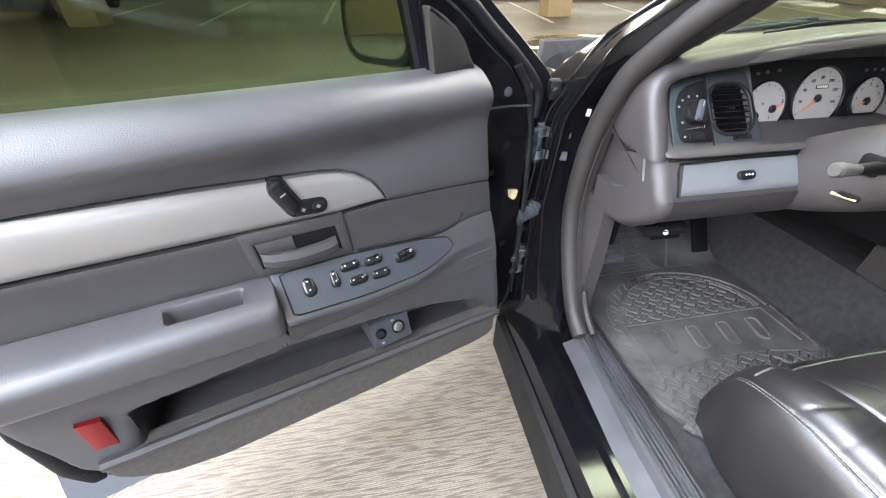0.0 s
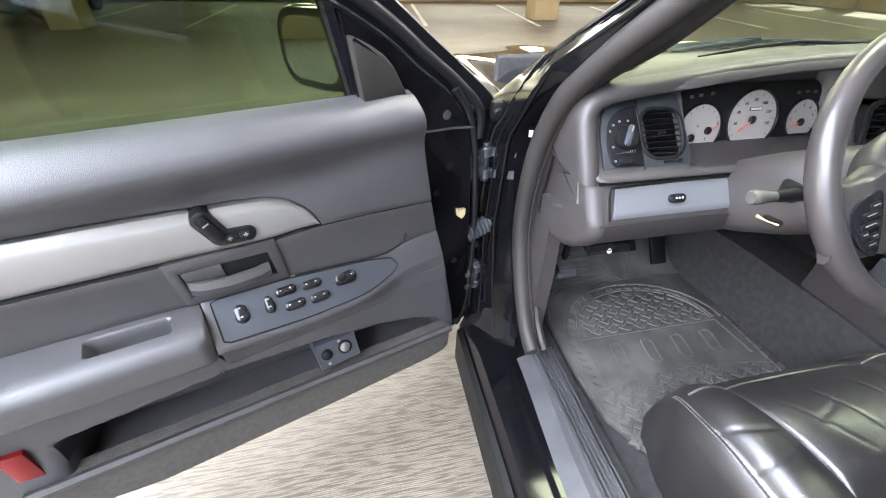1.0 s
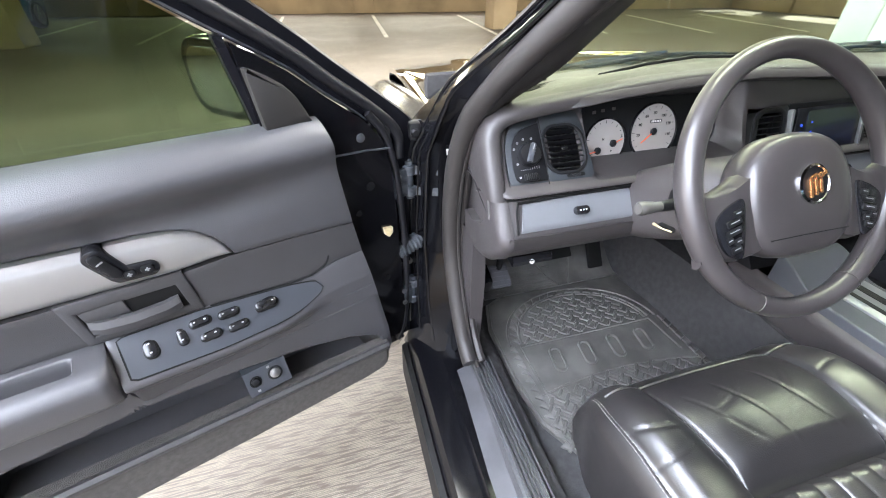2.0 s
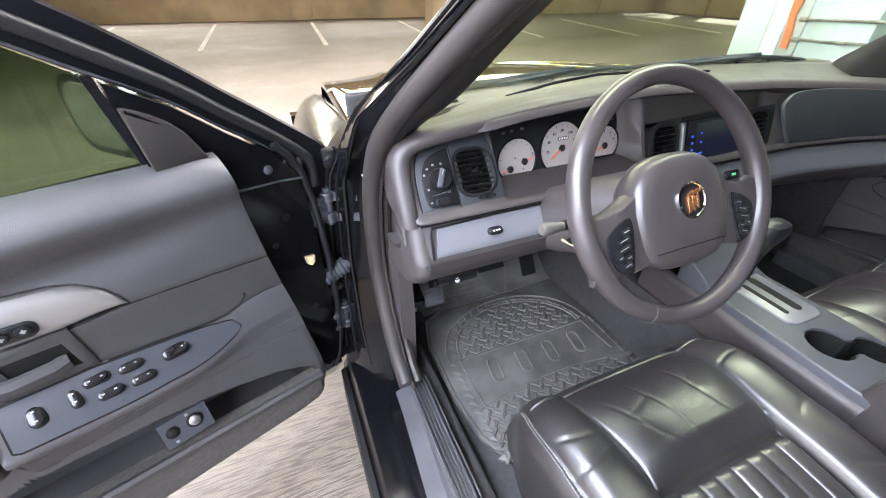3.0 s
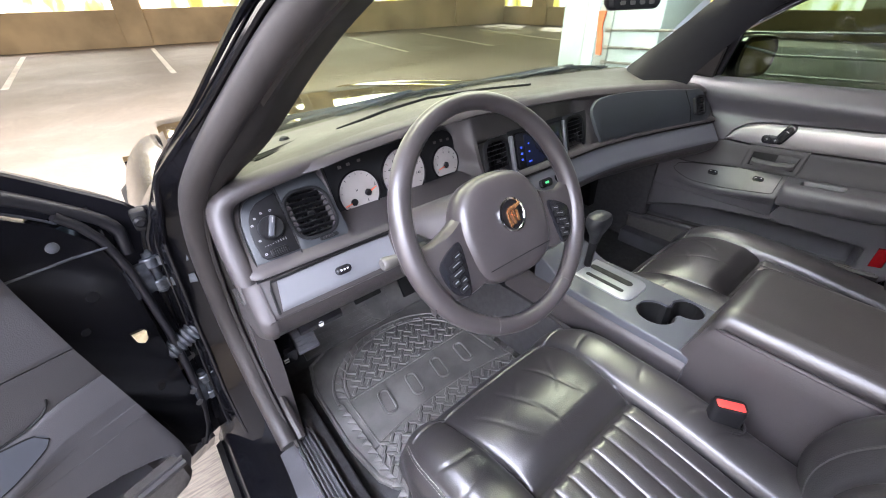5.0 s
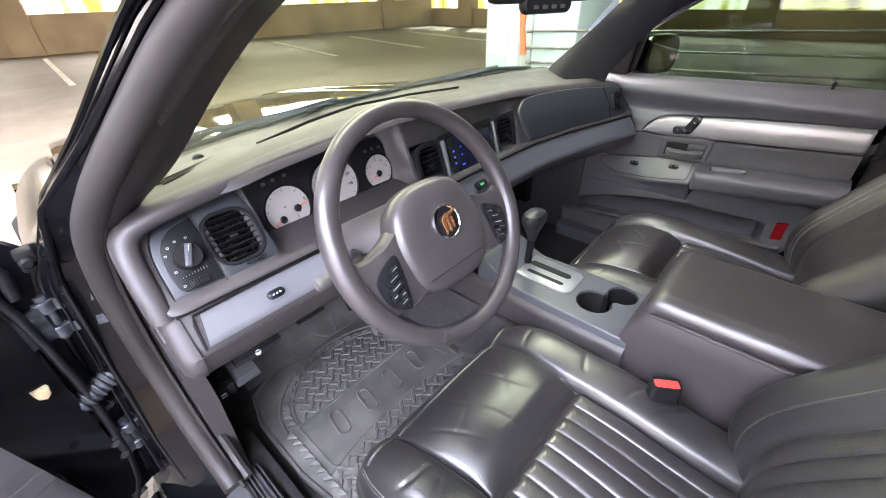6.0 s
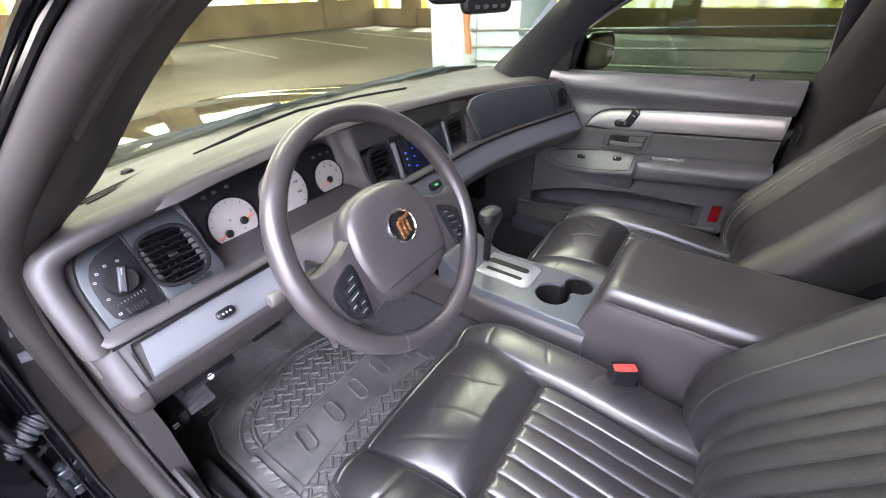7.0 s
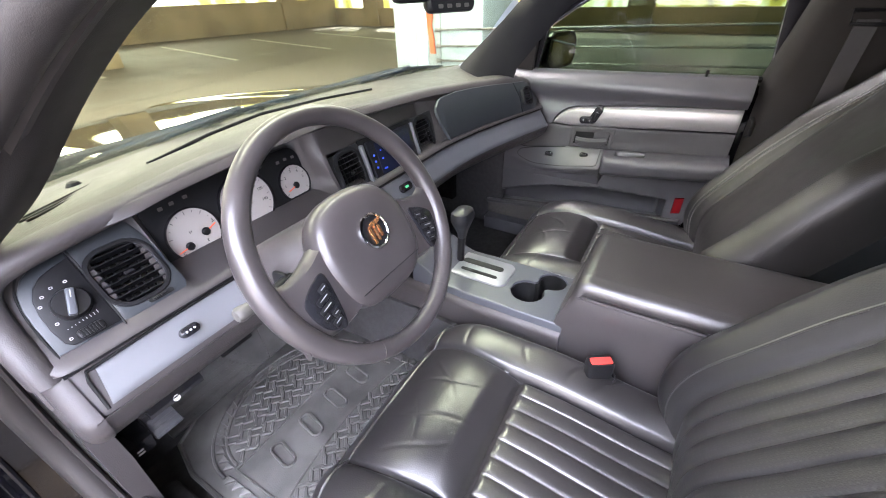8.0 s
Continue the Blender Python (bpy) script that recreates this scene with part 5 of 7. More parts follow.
# centre stack
SM = basis((0.012, 0.240, 0.935), (1, 0, 0), (0, 0.30, 1))
stack = part("radio_housing", prism(rrect(0.2165, 0.118, 0.004, 3, -0.002, 0.002), 0.003, SM, 0.002), M_BLACK, dash, "black centre stack with radio")
for x0, x1, xc, w, h in ((-0.202, -0.111, -0.156, 0.066, 0.092), (0.107, 0.212, 0.156, 0.068, 0.088)):
    plate = outlet_plate("vent_bezel", [(x0, -0.0575), (x1, -0.0575), (x1, 0.058), (x0 + 0.03 * (x0 < 0), 0.058), (x0 + 0.010 * (x0 < 0), 0.050), (x0, 0.03)], xc, 0.0, w, h, 0.018, 0.004, SM, dash, "charcoal vent surround", M_PLATE)
    vent("air_vent", w, h, 0.018, 8, 5, dash, SM @ Matrix.Translation((xc, 0.0, 0.003)), rim=0.022)
    part("vent_thumbwheel", prism(rrect(0.026, 0.005, 0.0024, 4), 0.006, SM @ Matrix.Translation((xc + 0.01, -0.050, 0)), 0.001), M_RUBBER, dash)
radio = part("radio", prism(rrect(0.185, 0.100, 0.004, 3, 0, 0.002), 0.010, SM, 0.002), M_GLOSSBLACK, stack, "black touch-screen radio")
part("radio_screen", prism(rrect(0.142, 0.080, 0.002, 2, 0.006, 0.003), 0.0112, SM), M_SCREEN, radio, "dark blue lit screen")
for k in (1, 2, 3):
    part("radio_key", prism(rrect(0.005, 0.005, 0.001, 2), 0.0118, SM @ Matrix.Translation((-0.078, -0.03 + 0.015 * k, 0))), M_BLUE, radio)
for x, z, w in ((-0.050, 0.0, 0.006), (-0.050, -0.025, 0.012), (-0.050, 0.02, 0.005)):
    part("screen_symbol", prism(rrect(w, 0.004, 0.001, 2), 0.0116, SM @ Matrix.Translation((x, z, 0))), M_BLUE, radio)
for x in (-0.106, 0.102):
    part("chrome_bar", prism(rrect(0.008, 0.095, 0.003, 3), 0.012, SM @ Matrix.Translation((x, 0.002, 0)), 0.002), M_SMOKE, stack)
for x in (-0.013, 0.052):
    disp = part("dash_switch", prism(rrect(0.048, 0.022, 0.010, 6), 0.008, basis((x, 0.188, 0.857), (1, 0, 0), (0, 0.68, 1)), 0.003), M_GLOSSBLACK, dash, "gloss black oval dash switch")
    part("switch_glow", prism(rrect(0.014, 0.006, 0.001, 2), 0.0086, basis((x, 0.188, 0.857), (1, 0, 0), (0, 0.68, 1))), M_GREEN, disp)

# passenger side
PM = basis((0.45, 0.232, 0.945), (1, 0, -0.02), (0, 0.36, 1))
airbag = [(-0.218, 0.030), (-0.205, 0.056), (-0.175, 0.070), (-0.10, 0.074), (0.02, 0.070), (0.17, 0.058), (0.24, 0.046), (0.255, -0.050), (0.02, -0.052), (-0.17, -0.054), (-0.195, -0.046)]
part("airbag_panel", prism(rounded(airbag[::-1], 3), 0.009, PM, 0.005), M_SLATE, dash, "slate grey passenger airbag panel")
part("panel_line", tube([PM @ Vector((x, y, 0.0092)) for x, y in ((0.165, 0.055), (0.182, 0.0), (0.178, -0.048))], 0.0012, 5), M_RUBBER, dash)
vent("air_vent", 0.030, 0.052, 0.008, 6, 2, dash, basis((0.658, 0.213, 0.950), (1, 0, -0.02), (0, 0.36, 1)))
part("top_vent", join(*[move(box(-0.065 + 0.008 * abs(k), -0.0013, 0, 0.065 - 0.008 * abs(k), 0.0013, 0.003), Matrix.Translation((-0.605, 0.395 + 0.009 * k, 1.0305)) @ Matrix.Rotation(radians(24), 4, "Z")) for k in (-1, 0, 1)]), M_PILTRIM, dash)
part("defroster_slot", tube([(x, y, lin(BROW, x) - 0.011) for x, y in ((-0.475, 0.388), (-0.34, 0.418), (-0.2, 0.436), (0.0, 0.450), (0.2, 0.44))], 0.0035, 6), M_BLACK, dash)
part("glass_base_seal", tube([(x, base_y(x) + 0.010, 1.0185) for x in (-0.70 + 0.04 * k for k in range(36))], 0.008, 8), M_RUBBER, dash)
part("light_sensor", lathe([(0.012, 0), (0.012, 0.004), (0.008, 0.010), (0.001, 0.012)], 14, Matrix.Translation((-0.562, 0.468, 1.022))), M_BLACK, dash)
# under the dash
part("knee_panel", loft([[Vector((x, y, z)) for y, z in ((0.168, 0.826), (0.172, 0.80), (0.20, 0.765), (0.26, 0.725), (0.36, 0.70), (0.37, 0.72), (0.25, 0.78))] for x in (-0.748, -0.74, -0.6, -0.5, -0.3, -0.1)]), M_DASH, dash)
END_EDGE = [(0.226, 0.893), (0.2105, 0.884), (0.2015, 0.872), (0.1895, 0.855), (0.178, 0.838), (0.169, 0.826), (0.1665, 0.815), (0.169, 0.800), (0.179, 0.784), (0.197, 0.765), (0.226, 0.744), (0.258, 0.724), (0.36, 0.699)]


def end_section(y, z):
    """Round corner from the face of the dash to its outer end, drawn in towards the middle of the end."""
    c, mid = Vector((0, 0.37, 0.845)), Vector((0, y, z))
    inward = (c - mid).normalized()
    ring = [(-0.7385, 0.0)] + [(-0.7405 - 0.024 * math.sin(a), 0.024 * (1 - math.cos(a))) for a in (math.pi * k / 16 for k in range(9))] + [(-0.766, 0.05), (-0.767, 0.09), (-0.7385, 0.09)]
    return [mid + inward * d + Vector((x, 0, 0)) for x, d in ring]


part("dash_end", loft([end_section(q[0].x, q[0].y) for q in glide([((y, z), 0.0) for y, z in END_EDGE], 3)]), M_DASH, dash, "charcoal dash end cap", 70)
part("console_riser", loft([[Vector((x, y, z)) for y, z in ((0.19, 0.83), (0.21, 0.72), (0.15, 0.64), (0.55, 0.60), (0.55, 0.80))] for x in (-0.12, -0.11, 0.11, 0.12)]), M_BLACK, dash)

# hood moulding that frames the face and turns down round its outer end
HOOD_PATH = [(-0.7540, 0.220, 0.884), (-0.7540, 0.230, 0.905), (-0.7538, 0.247, 0.932), (-0.7525, 0.266, 0.960), (-0.7485, 0.280, 0.982), (-0.740, 0.286, 0.999), (-0.726, 0.286, 1.0095), (-0.704, 0.284, 1.0165), (-0.672, 0.282, 1.022), (-0.62, 0.281, 1.029), (-0.56, 0.277, 1.0365), (-0.50, 0.275, 1.0455), (-0.38, 0.2745, 1.0545), (-0.20, 0.2745, 1.060), (0.0, 0.276, 1.0495), (0.14, 0.284, 1.038), (0.24, 0.300, 1.020)]
hood_run = [Vector(p) for p in HOOD_PATH]
for _ in range(2):
    hood_run = [hood_run[0]] + [q for a, b in zip(hood_run, hood_run[1:]) for q in (a.lerp(b, 0.25), a.lerp(b, 0.75))] + [hood_run[-1]]


def hood_section(i):
    """Inner lip, rounded front edge and long outer flank of the moulding at one step of its run."""
    p, a, b = hood_run[i], hood_run[max(0, i - 1)], hood_run[min(len(hood_run) - 1, i + 1)]
    t = Vector((b.x - a.x, 0, b.z - a.z)).normalized()
    n = Vector((-t.z, 0, t.x))
    out = 0.0125 + 0.006 * abs(n.x)
    back = on_face(p.x - n.x * 0.017, p.z - n.z * 0.017, -0.004).y - p.y
    pts = [(-0.017, min(0.05, max(back, 0.0))), (-0.0155, -0.002), (-0.0135, -0.0070), (-0.0085, -0.0105), (-0.001, -0.0120), (0.45 * out, -0.0100), (0.76 * out, -0.0050), (0.94 * out, 0.003), (out, 0.014), (out - 0.001, 0.035), (out - 0.004 - 0.012 * n.z, 0.08), (out - 0.008 - 0.05 * n.z, 0.16), (-0.017 - 0.06 * n.z, 0.16)]
    return [p + n * d + Vector((0, f, 0)) for d, f in pts]


part("dash_hood", loft([hood_section(i) for i in range(len(hood_run))]), M_DASH, dash, "rounded charcoal hood moulding over the gauges and round the switch panel", 75)
# grooves that part the face from the pad
groove = [Vector((x, 0, z)) for x, z in ((-0.7405, 0.900), (-0.740, 0.93), (-0.737, 0.962), (-0.728, 0.988), (-0.706, 1.005), (-0.66, 1.0135), (-0.60, 1.0175), (-0.565, 1.017))]
for _ in range(3):
    groove = [groove[0]] + [q for a, b in zip(groove, groove[1:]) for q in (a.lerp(b, 0.25), a.lerp(b, 0.75))] + [groove[-1]]
part("face_groove", tube([on_face(max(-0.731, p.x * 0.988), p.z * 1.0 - 0.004, 0.0006) for p in groove], 0.0015, 6), M_RUBBER, dash)
part("ledge_groove", tube([(x, 0.2085, 0.8855) for x in (-0.742, -0.6, -0.5, -0.3, 0.0, 0.3, 0.6, 0.742)], 0.0026, 6), M_RUBBER, dash)
part("strip_groove", tube([(x, y - 0.001, z) for x, y, z in ((-0.728, 0.176, 0.830), (-0.726, 0.197, 0.868), (-0.722, 0.205, 0.8795), (-0.60, 0.207, 0.8815), (-0.47, 0.207, 0.8815))], 0.0022, 6), M_RUBBER, dash)
part("end_ridge", tube([(-0.7645, 0.240, 0.878), (-0.7645, 0.226, 0.842)], 0.004, 6), M_DASH, dash)
part("end_seam", tube([(-0.7655, 0.245, 0.850), (-0.7665, 0.275, 0.864), (-0.7665, 0.36, 0.900)], 0.0012, 5), M_RUBBER, dash)
part("plate_line", tube([on_face(x, z, 0.006) for x, z in ((-0.655, 0.903), (-0.652, 0.95), (-0.652, 1.0))], 0.0012, 5), M_RUBBER, dash)




def bow(ob):
    """The passenger half of the dash sweeps back towards the seat and out to the door."""
    bm = bmesh.new()
    bm.from_mesh(ob.data)
    if len(bm.faces) < 400:
        for j in range(15):
            bmesh.ops.bisect_plane(bm, geom=bm.verts[:] + bm.edges[:] + bm.faces[:], plane_co=(0.2 + 0.04 * j, 0, 0), plane_no=(1, 0, 0))
        bm.to_mesh(ob.data)
    bm.free()
    for v in ob.data.vertices:
        x, y = v.co.x, v.co.y
        k = smooth(0.18, 0.75, x)
        near = 1 - smooth(0.33, 0.52, y)
        v.co.x = x + 0.048 * max(0.0, (x - 0.2) / 0.545)
        v.co.y = y - near * (0.02 * k + 0.105 * max(0.0, (x - 0.22) / 0.55) ** 1.6)


for ob in dash.children_recursive:
    if max(v.co.x for v in ob.data.vertices) > 0.2:
        bow(ob)

# ---- steering wheel and column ----
TW = radians(30.4)
WM = basis((-0.3818, 0.0058, 0.9712), (1, 0, 0), (0, math.sin(TW), math.cos(TW)))
wheel = thing("steering_wheel", "grey leather-wrapped steering wheel with airbag pad and control buttons", "steering wheel", WM)
RIM = 0.1885


def rim_ring(a):
    r0 = 0.0162 + 0.0012 * math.cos(2 * a)
    c = Vector((RIM * math.cos(a), RIM * math.sin(a), 0))
    e = Vector((math.cos(a), math.sin(a), 0))
    return [c + e * r0 * math.cos(k) + Vector((0, 0, r0 * 1.05 * math.sin(k))) for k in (2 * math.pi * j / 14 for j in range(14))]


part("rim", loft([rim_ring(2 * math.pi * k / 96) for k in range(96)], wrap=True), M_WHEEL, wheel, "grey leather wheel rim")
for s in (-1, 1):
    a = math.atan2(-0.163, s * 0.089)
    part("rim_seam", tube([Vector((RIM * math.cos(a), RIM * math.sin(a), 0)) + 0.0172 * (Vector((math.cos(a), math.sin(a), 0)) * math.cos(k) + Vector((0, 0, 1)) * math.sin(k)) for k in (2 * math.pi * j / 16 for j in range(16))], 0.0005, 5, wrap=True), M_GREYKNOB, wheel)
for k in range(150):
    a = radians(-58 + 118 * k / 149) if k < 75 else radians(122 + 118 * (k - 75) / 74)
    if k % 2 == 0:
        e = Vector((math.cos(a), math.sin(a), 0))
        part("stitch", tube([e * (RIM - 0.0155) + Vector((0, 0, 0.004)) + Vector((-e.y, e.x, 0)) * d for d in (-0.0018, 0.0018)], 0.0009, 4), M_WHEEL, wheel)
pad_out = [(0.0, 0.070), (0.030, 0.068), (0.056, 0.060), (0.076, 0.045), (0.090, 0.022), (0.097, -0.006), (0.097, -0.040), (0.090, -0.072), (0.076, -0.094), (0.056, -0.107), (0.030, -0.112), (0.0, -0.113)]
pad_out = rounded(pad_out + [(-x, y) for x, y in pad_out[-2:0:-1]], 4)
rings = []
for k, z in ((0.86, -0.05), (0.98, -0.03), (1.0, -0.014), (0.992, -0.004), (0.968, 0.005), (0.925, 0.0115), (0.85, 0.0155), (0.74, 0.018), (0.62, 0.019), (0.3, 0.0205)):
    rings.append([Vector((x * k, (y + 0.02) * k - 0.02, z)) for x, y in pad_out])
pad = part("airbag_pad", loft(rings), M_WHEEL, wheel, "grey padded airbag cover", 70)
part("pad_crease", tube([(x, -0.078 - 0.25 * x * x, 0.0193 - 0.5 * x * x) for x in [-0.072 + 0.012 * k for k in range(13)]], 0.0011, 5), M_BLACK, pad)
em = part("emblem", lathe([(0.0285, 0.0), (0.0285, 0.004), (0.0255, 0.0052), (0.024, 0.003), (0.001, 0.003)], 40, Matrix.Translation((0.003, -0.008, 0.0195))), M_CHROME, pad, "round chrome and bronze emblem")
part("emblem_field", lathe([(0.024, 0), (0.024, 0.0012), (0.001, 0.0012)], 32, Matrix.Translation((0.003, -0.008, 0.0224))), M_BLACK, em)
for k in range(3):
    x = -0.010 + 0.009 * k
    part("emblem_bar", join(prism(rrect(0.0052, 0.026 - 0.003 * k, 0.0012, 2), 0.003, Matrix.Translation((0.003 + x, -0.014 + 0.001 * k, 0.0236)), 0.0008), prism(rrect(0.014, 0.005, 0.0012, 2), 0.003, Matrix.Translation((0.008 + x, 0.002 + 0.001 * k, 0.0236)) @ Matrix.Rotation(radians(28), 4, "Z"), 0.0008)), M_BRONZE, em)
for s in (-1, 1):
    # spokes
    sec = []
    for x, y0, y1, z0, z1 in ((0.070, 0.030, -0.096, -0.03, 0.004), (0.090, 0.018, -0.100, -0.028, 0.0065), (0.110, 0.008, -0.102, -0.026, 0.006), (0.130, 0.001, -0.100, -0.024, 0.005), (0.148, -0.002, -0.096, -0.02, 0.0045), (0.163, -0.001, -0.092, -0.016, 0.005), (0.174, 0.006, -0.094, -0.013, 0.006), (0.183, 0.020, -0.102, -0.010, 0.006)):
        sec.append([Vector((s * x, y, z)) for y, z in ((y0, z0), (y0 + 0.002, (z0 + z1) / 2), (y0 - 0.006, z1), ((y0 + y1) / 2, z1 + 0.002), (y1 + 0.006, z1), (y1 - 0.002, (z0 + z1) / 2), (y1, z0))])
    spoke = part("spoke", loft(sec), M_WHEEL, wheel, "", 60)
    plate = [(s * x, y) for x, y in ((0.104, -0.020), (0.124, -0.018), (0.150, -0.034), (0.155, -0.050), (0.146, -0.080), (0.130, -0.094), (0.112, -0.092))]
    part("button_plate", prism(rounded(plate if s > 0 else plate[::-1], 4), 0.004, Matrix.Translation((0, 0, 0.0055)), 0.002), M_GLOSSBLACK, spoke, "black wheel control buttons")
    for j, (bx, by, bw) in enumerate(((0.119, -0.033, 0.016), (0.126, -0.045, 0.026), (0.128, -0.058, 0.028), (0.121, -0.072, 0.012), (0.136, -0.070, 0.012), (0.125, -0.083, 0.018))):
        mm2 = Matrix.Translation((s * bx, by, 0.009)) @ Matrix.Rotation(radians(-14 * s), 4, "Z")
        part("control_button", prism(rrect(bw, 0.0095, 0.002, 2), 0.0025, mm2, 0.001), M_BLACK, spoke)
        part("button_mark", prism(rrect(bw * 0.6, 0.0012, 0.0004, 2), 0.0004, mm2 @ Matrix.Translation((0, 0.001, 0.0025))), M_MARK, spoke)

column = thing("steering_column", "charcoal plastic steering column shroud with stalk and levers", "steering column")
cd = Vector((0, math.cos(TW), -math.sin(TW)))
ring_c = []
for d, w, h in ((0.035, 0.055, 0.052), (0.06, 0.075, 0.060), (0.10, 0.095, 0.068), (0.15, 0.105, 0.070), (0.22, 0.108, 0.068), (0.30, 0.10, 0.062)):
    c = Vector((-0.3818, 0.0058, 0.9712 - 0.018)) + cd * d
    ring_c.append([c + Vector((x, y * math.sin(TW), y * math.cos(TW))) for x, y in rrect(2 * w, 2 * h, 0.045, 5)])
part("shroud", loft(ring_c), M_DASH, column, "charcoal column shroud")
part("turn_stalk", tube([(-0.465, 0.088, 0.905), (-0.50, 0.083, 0.909), (-0.535, 0.078, 0.912)], [0.012, 0.010, 0.0085], 12), M_BLACK, column)
part("stalk_end", lathe([(0.0085, 0), (0.0085, 0.010), (0.0095, 0.014), (0.0115, 0.032), (0.0115, 0.038), (0.009, 0.042), (0.001, 0.0425)], 20, basis((-0.535, 0.078, 0.912), (0, 1, 0), (0.06, 0.05, 1)) @ Matrix.Rotation(radians(180), 4, "X")), M_GREYKNOB, column, "pale grey stalk end")
part("stalk_slot", prism(rrect(0.030, 0.032, 0.006, 4), 0.005, basis((-0.4805, 0.098, 0.906), (0.10, -0.995, 0), (0, 0.2, 1)), 0.001), M_RUBBER, column, "black slot round the stalk")
part("ignition_ring", lathe([(0.016, 0), (0.016, 0.006), (0.012, 0.008), (0.001, 0.006)], 20, basis((-0.305, 0.10, 0.885), (1, 0, 0), (0, 0.5, 1))), M_CHROME, column)
part("release_lever", tube([(-0.46, 0.16, 0.800), (-0.44, 0.15, 0.802), (-0.405, 0.15, 0.798)], 0.006, 8), M_GREYKNOB, column)
KM = basis((-0.4790, 0.1000, 0.850), (0.35, -0.94, 0), (-0.25, 0.3, 1))
lock = part("lock_recess", prism(rrect(0.030, 0.013, 0.006, 5), 0.004, KM @ Matrix.Translation((0, 0, -0.001)), 0.001), M_RUBBER, column, "black recess with a small lever")
part("lock_lever", tube([KM @ Vector((-0.022, 0.0, 0.006)), KM @ Vector((-0.004, 0.0, 0.009)), KM @ Vector((0.012, 0.0, 0.007))], [0.0030, 0.0012, 0.0018], 10), M_CREAM, lock, "cream plastic lever")
part("lower_shroud", loft([[Vector((x, y, z)) for x, z in ((-0.47, z0 + 0.01), (-0.475, z1), (-0.29, z1), (-0.29, z0 + 0.01), (-0.31, z0), (-0.45, z0))] for y, z0, z1 in ((0.172, 0.785, 0.845), (0.19, 0.772, 0.86), (0.32, 0.75, 0.90))]), M_DASH, column, "charcoal lower column cover")

# ---- seats ----


WRINKLES = ((-0.05, -0.05, -0.02, -0.20, 0.0014), (0.035, -0.04, 0.075, -0.20, 0.0017), (0.11, -0.06, 0.01, -0.15, 0.0012), (-0.13, -0.07, -0.06, -0.19, 0.0013),
            (-0.262, -0.10, -0.17, -0.125, 0.0022), (-0.262, -0.17, -0.165, -0.150, 0.0018), (0.16, -0.32, 0.25, -0.36, 0.0020), (0.165, -0.37, 0.245, -0.43, 0.0024),
            (0.17, -0.24, 0.25, -0.20, 0.0016), (-0.25, -0.30, -0.16, -0.33, 0.0020), (-0.25, -0.42, -0.165, -0.39, 0.0018), (0.155, -0.10, 0.24, -0.08, 0.0016), (-0.11, -0.13, 0.0, -0.07, 0.0012))


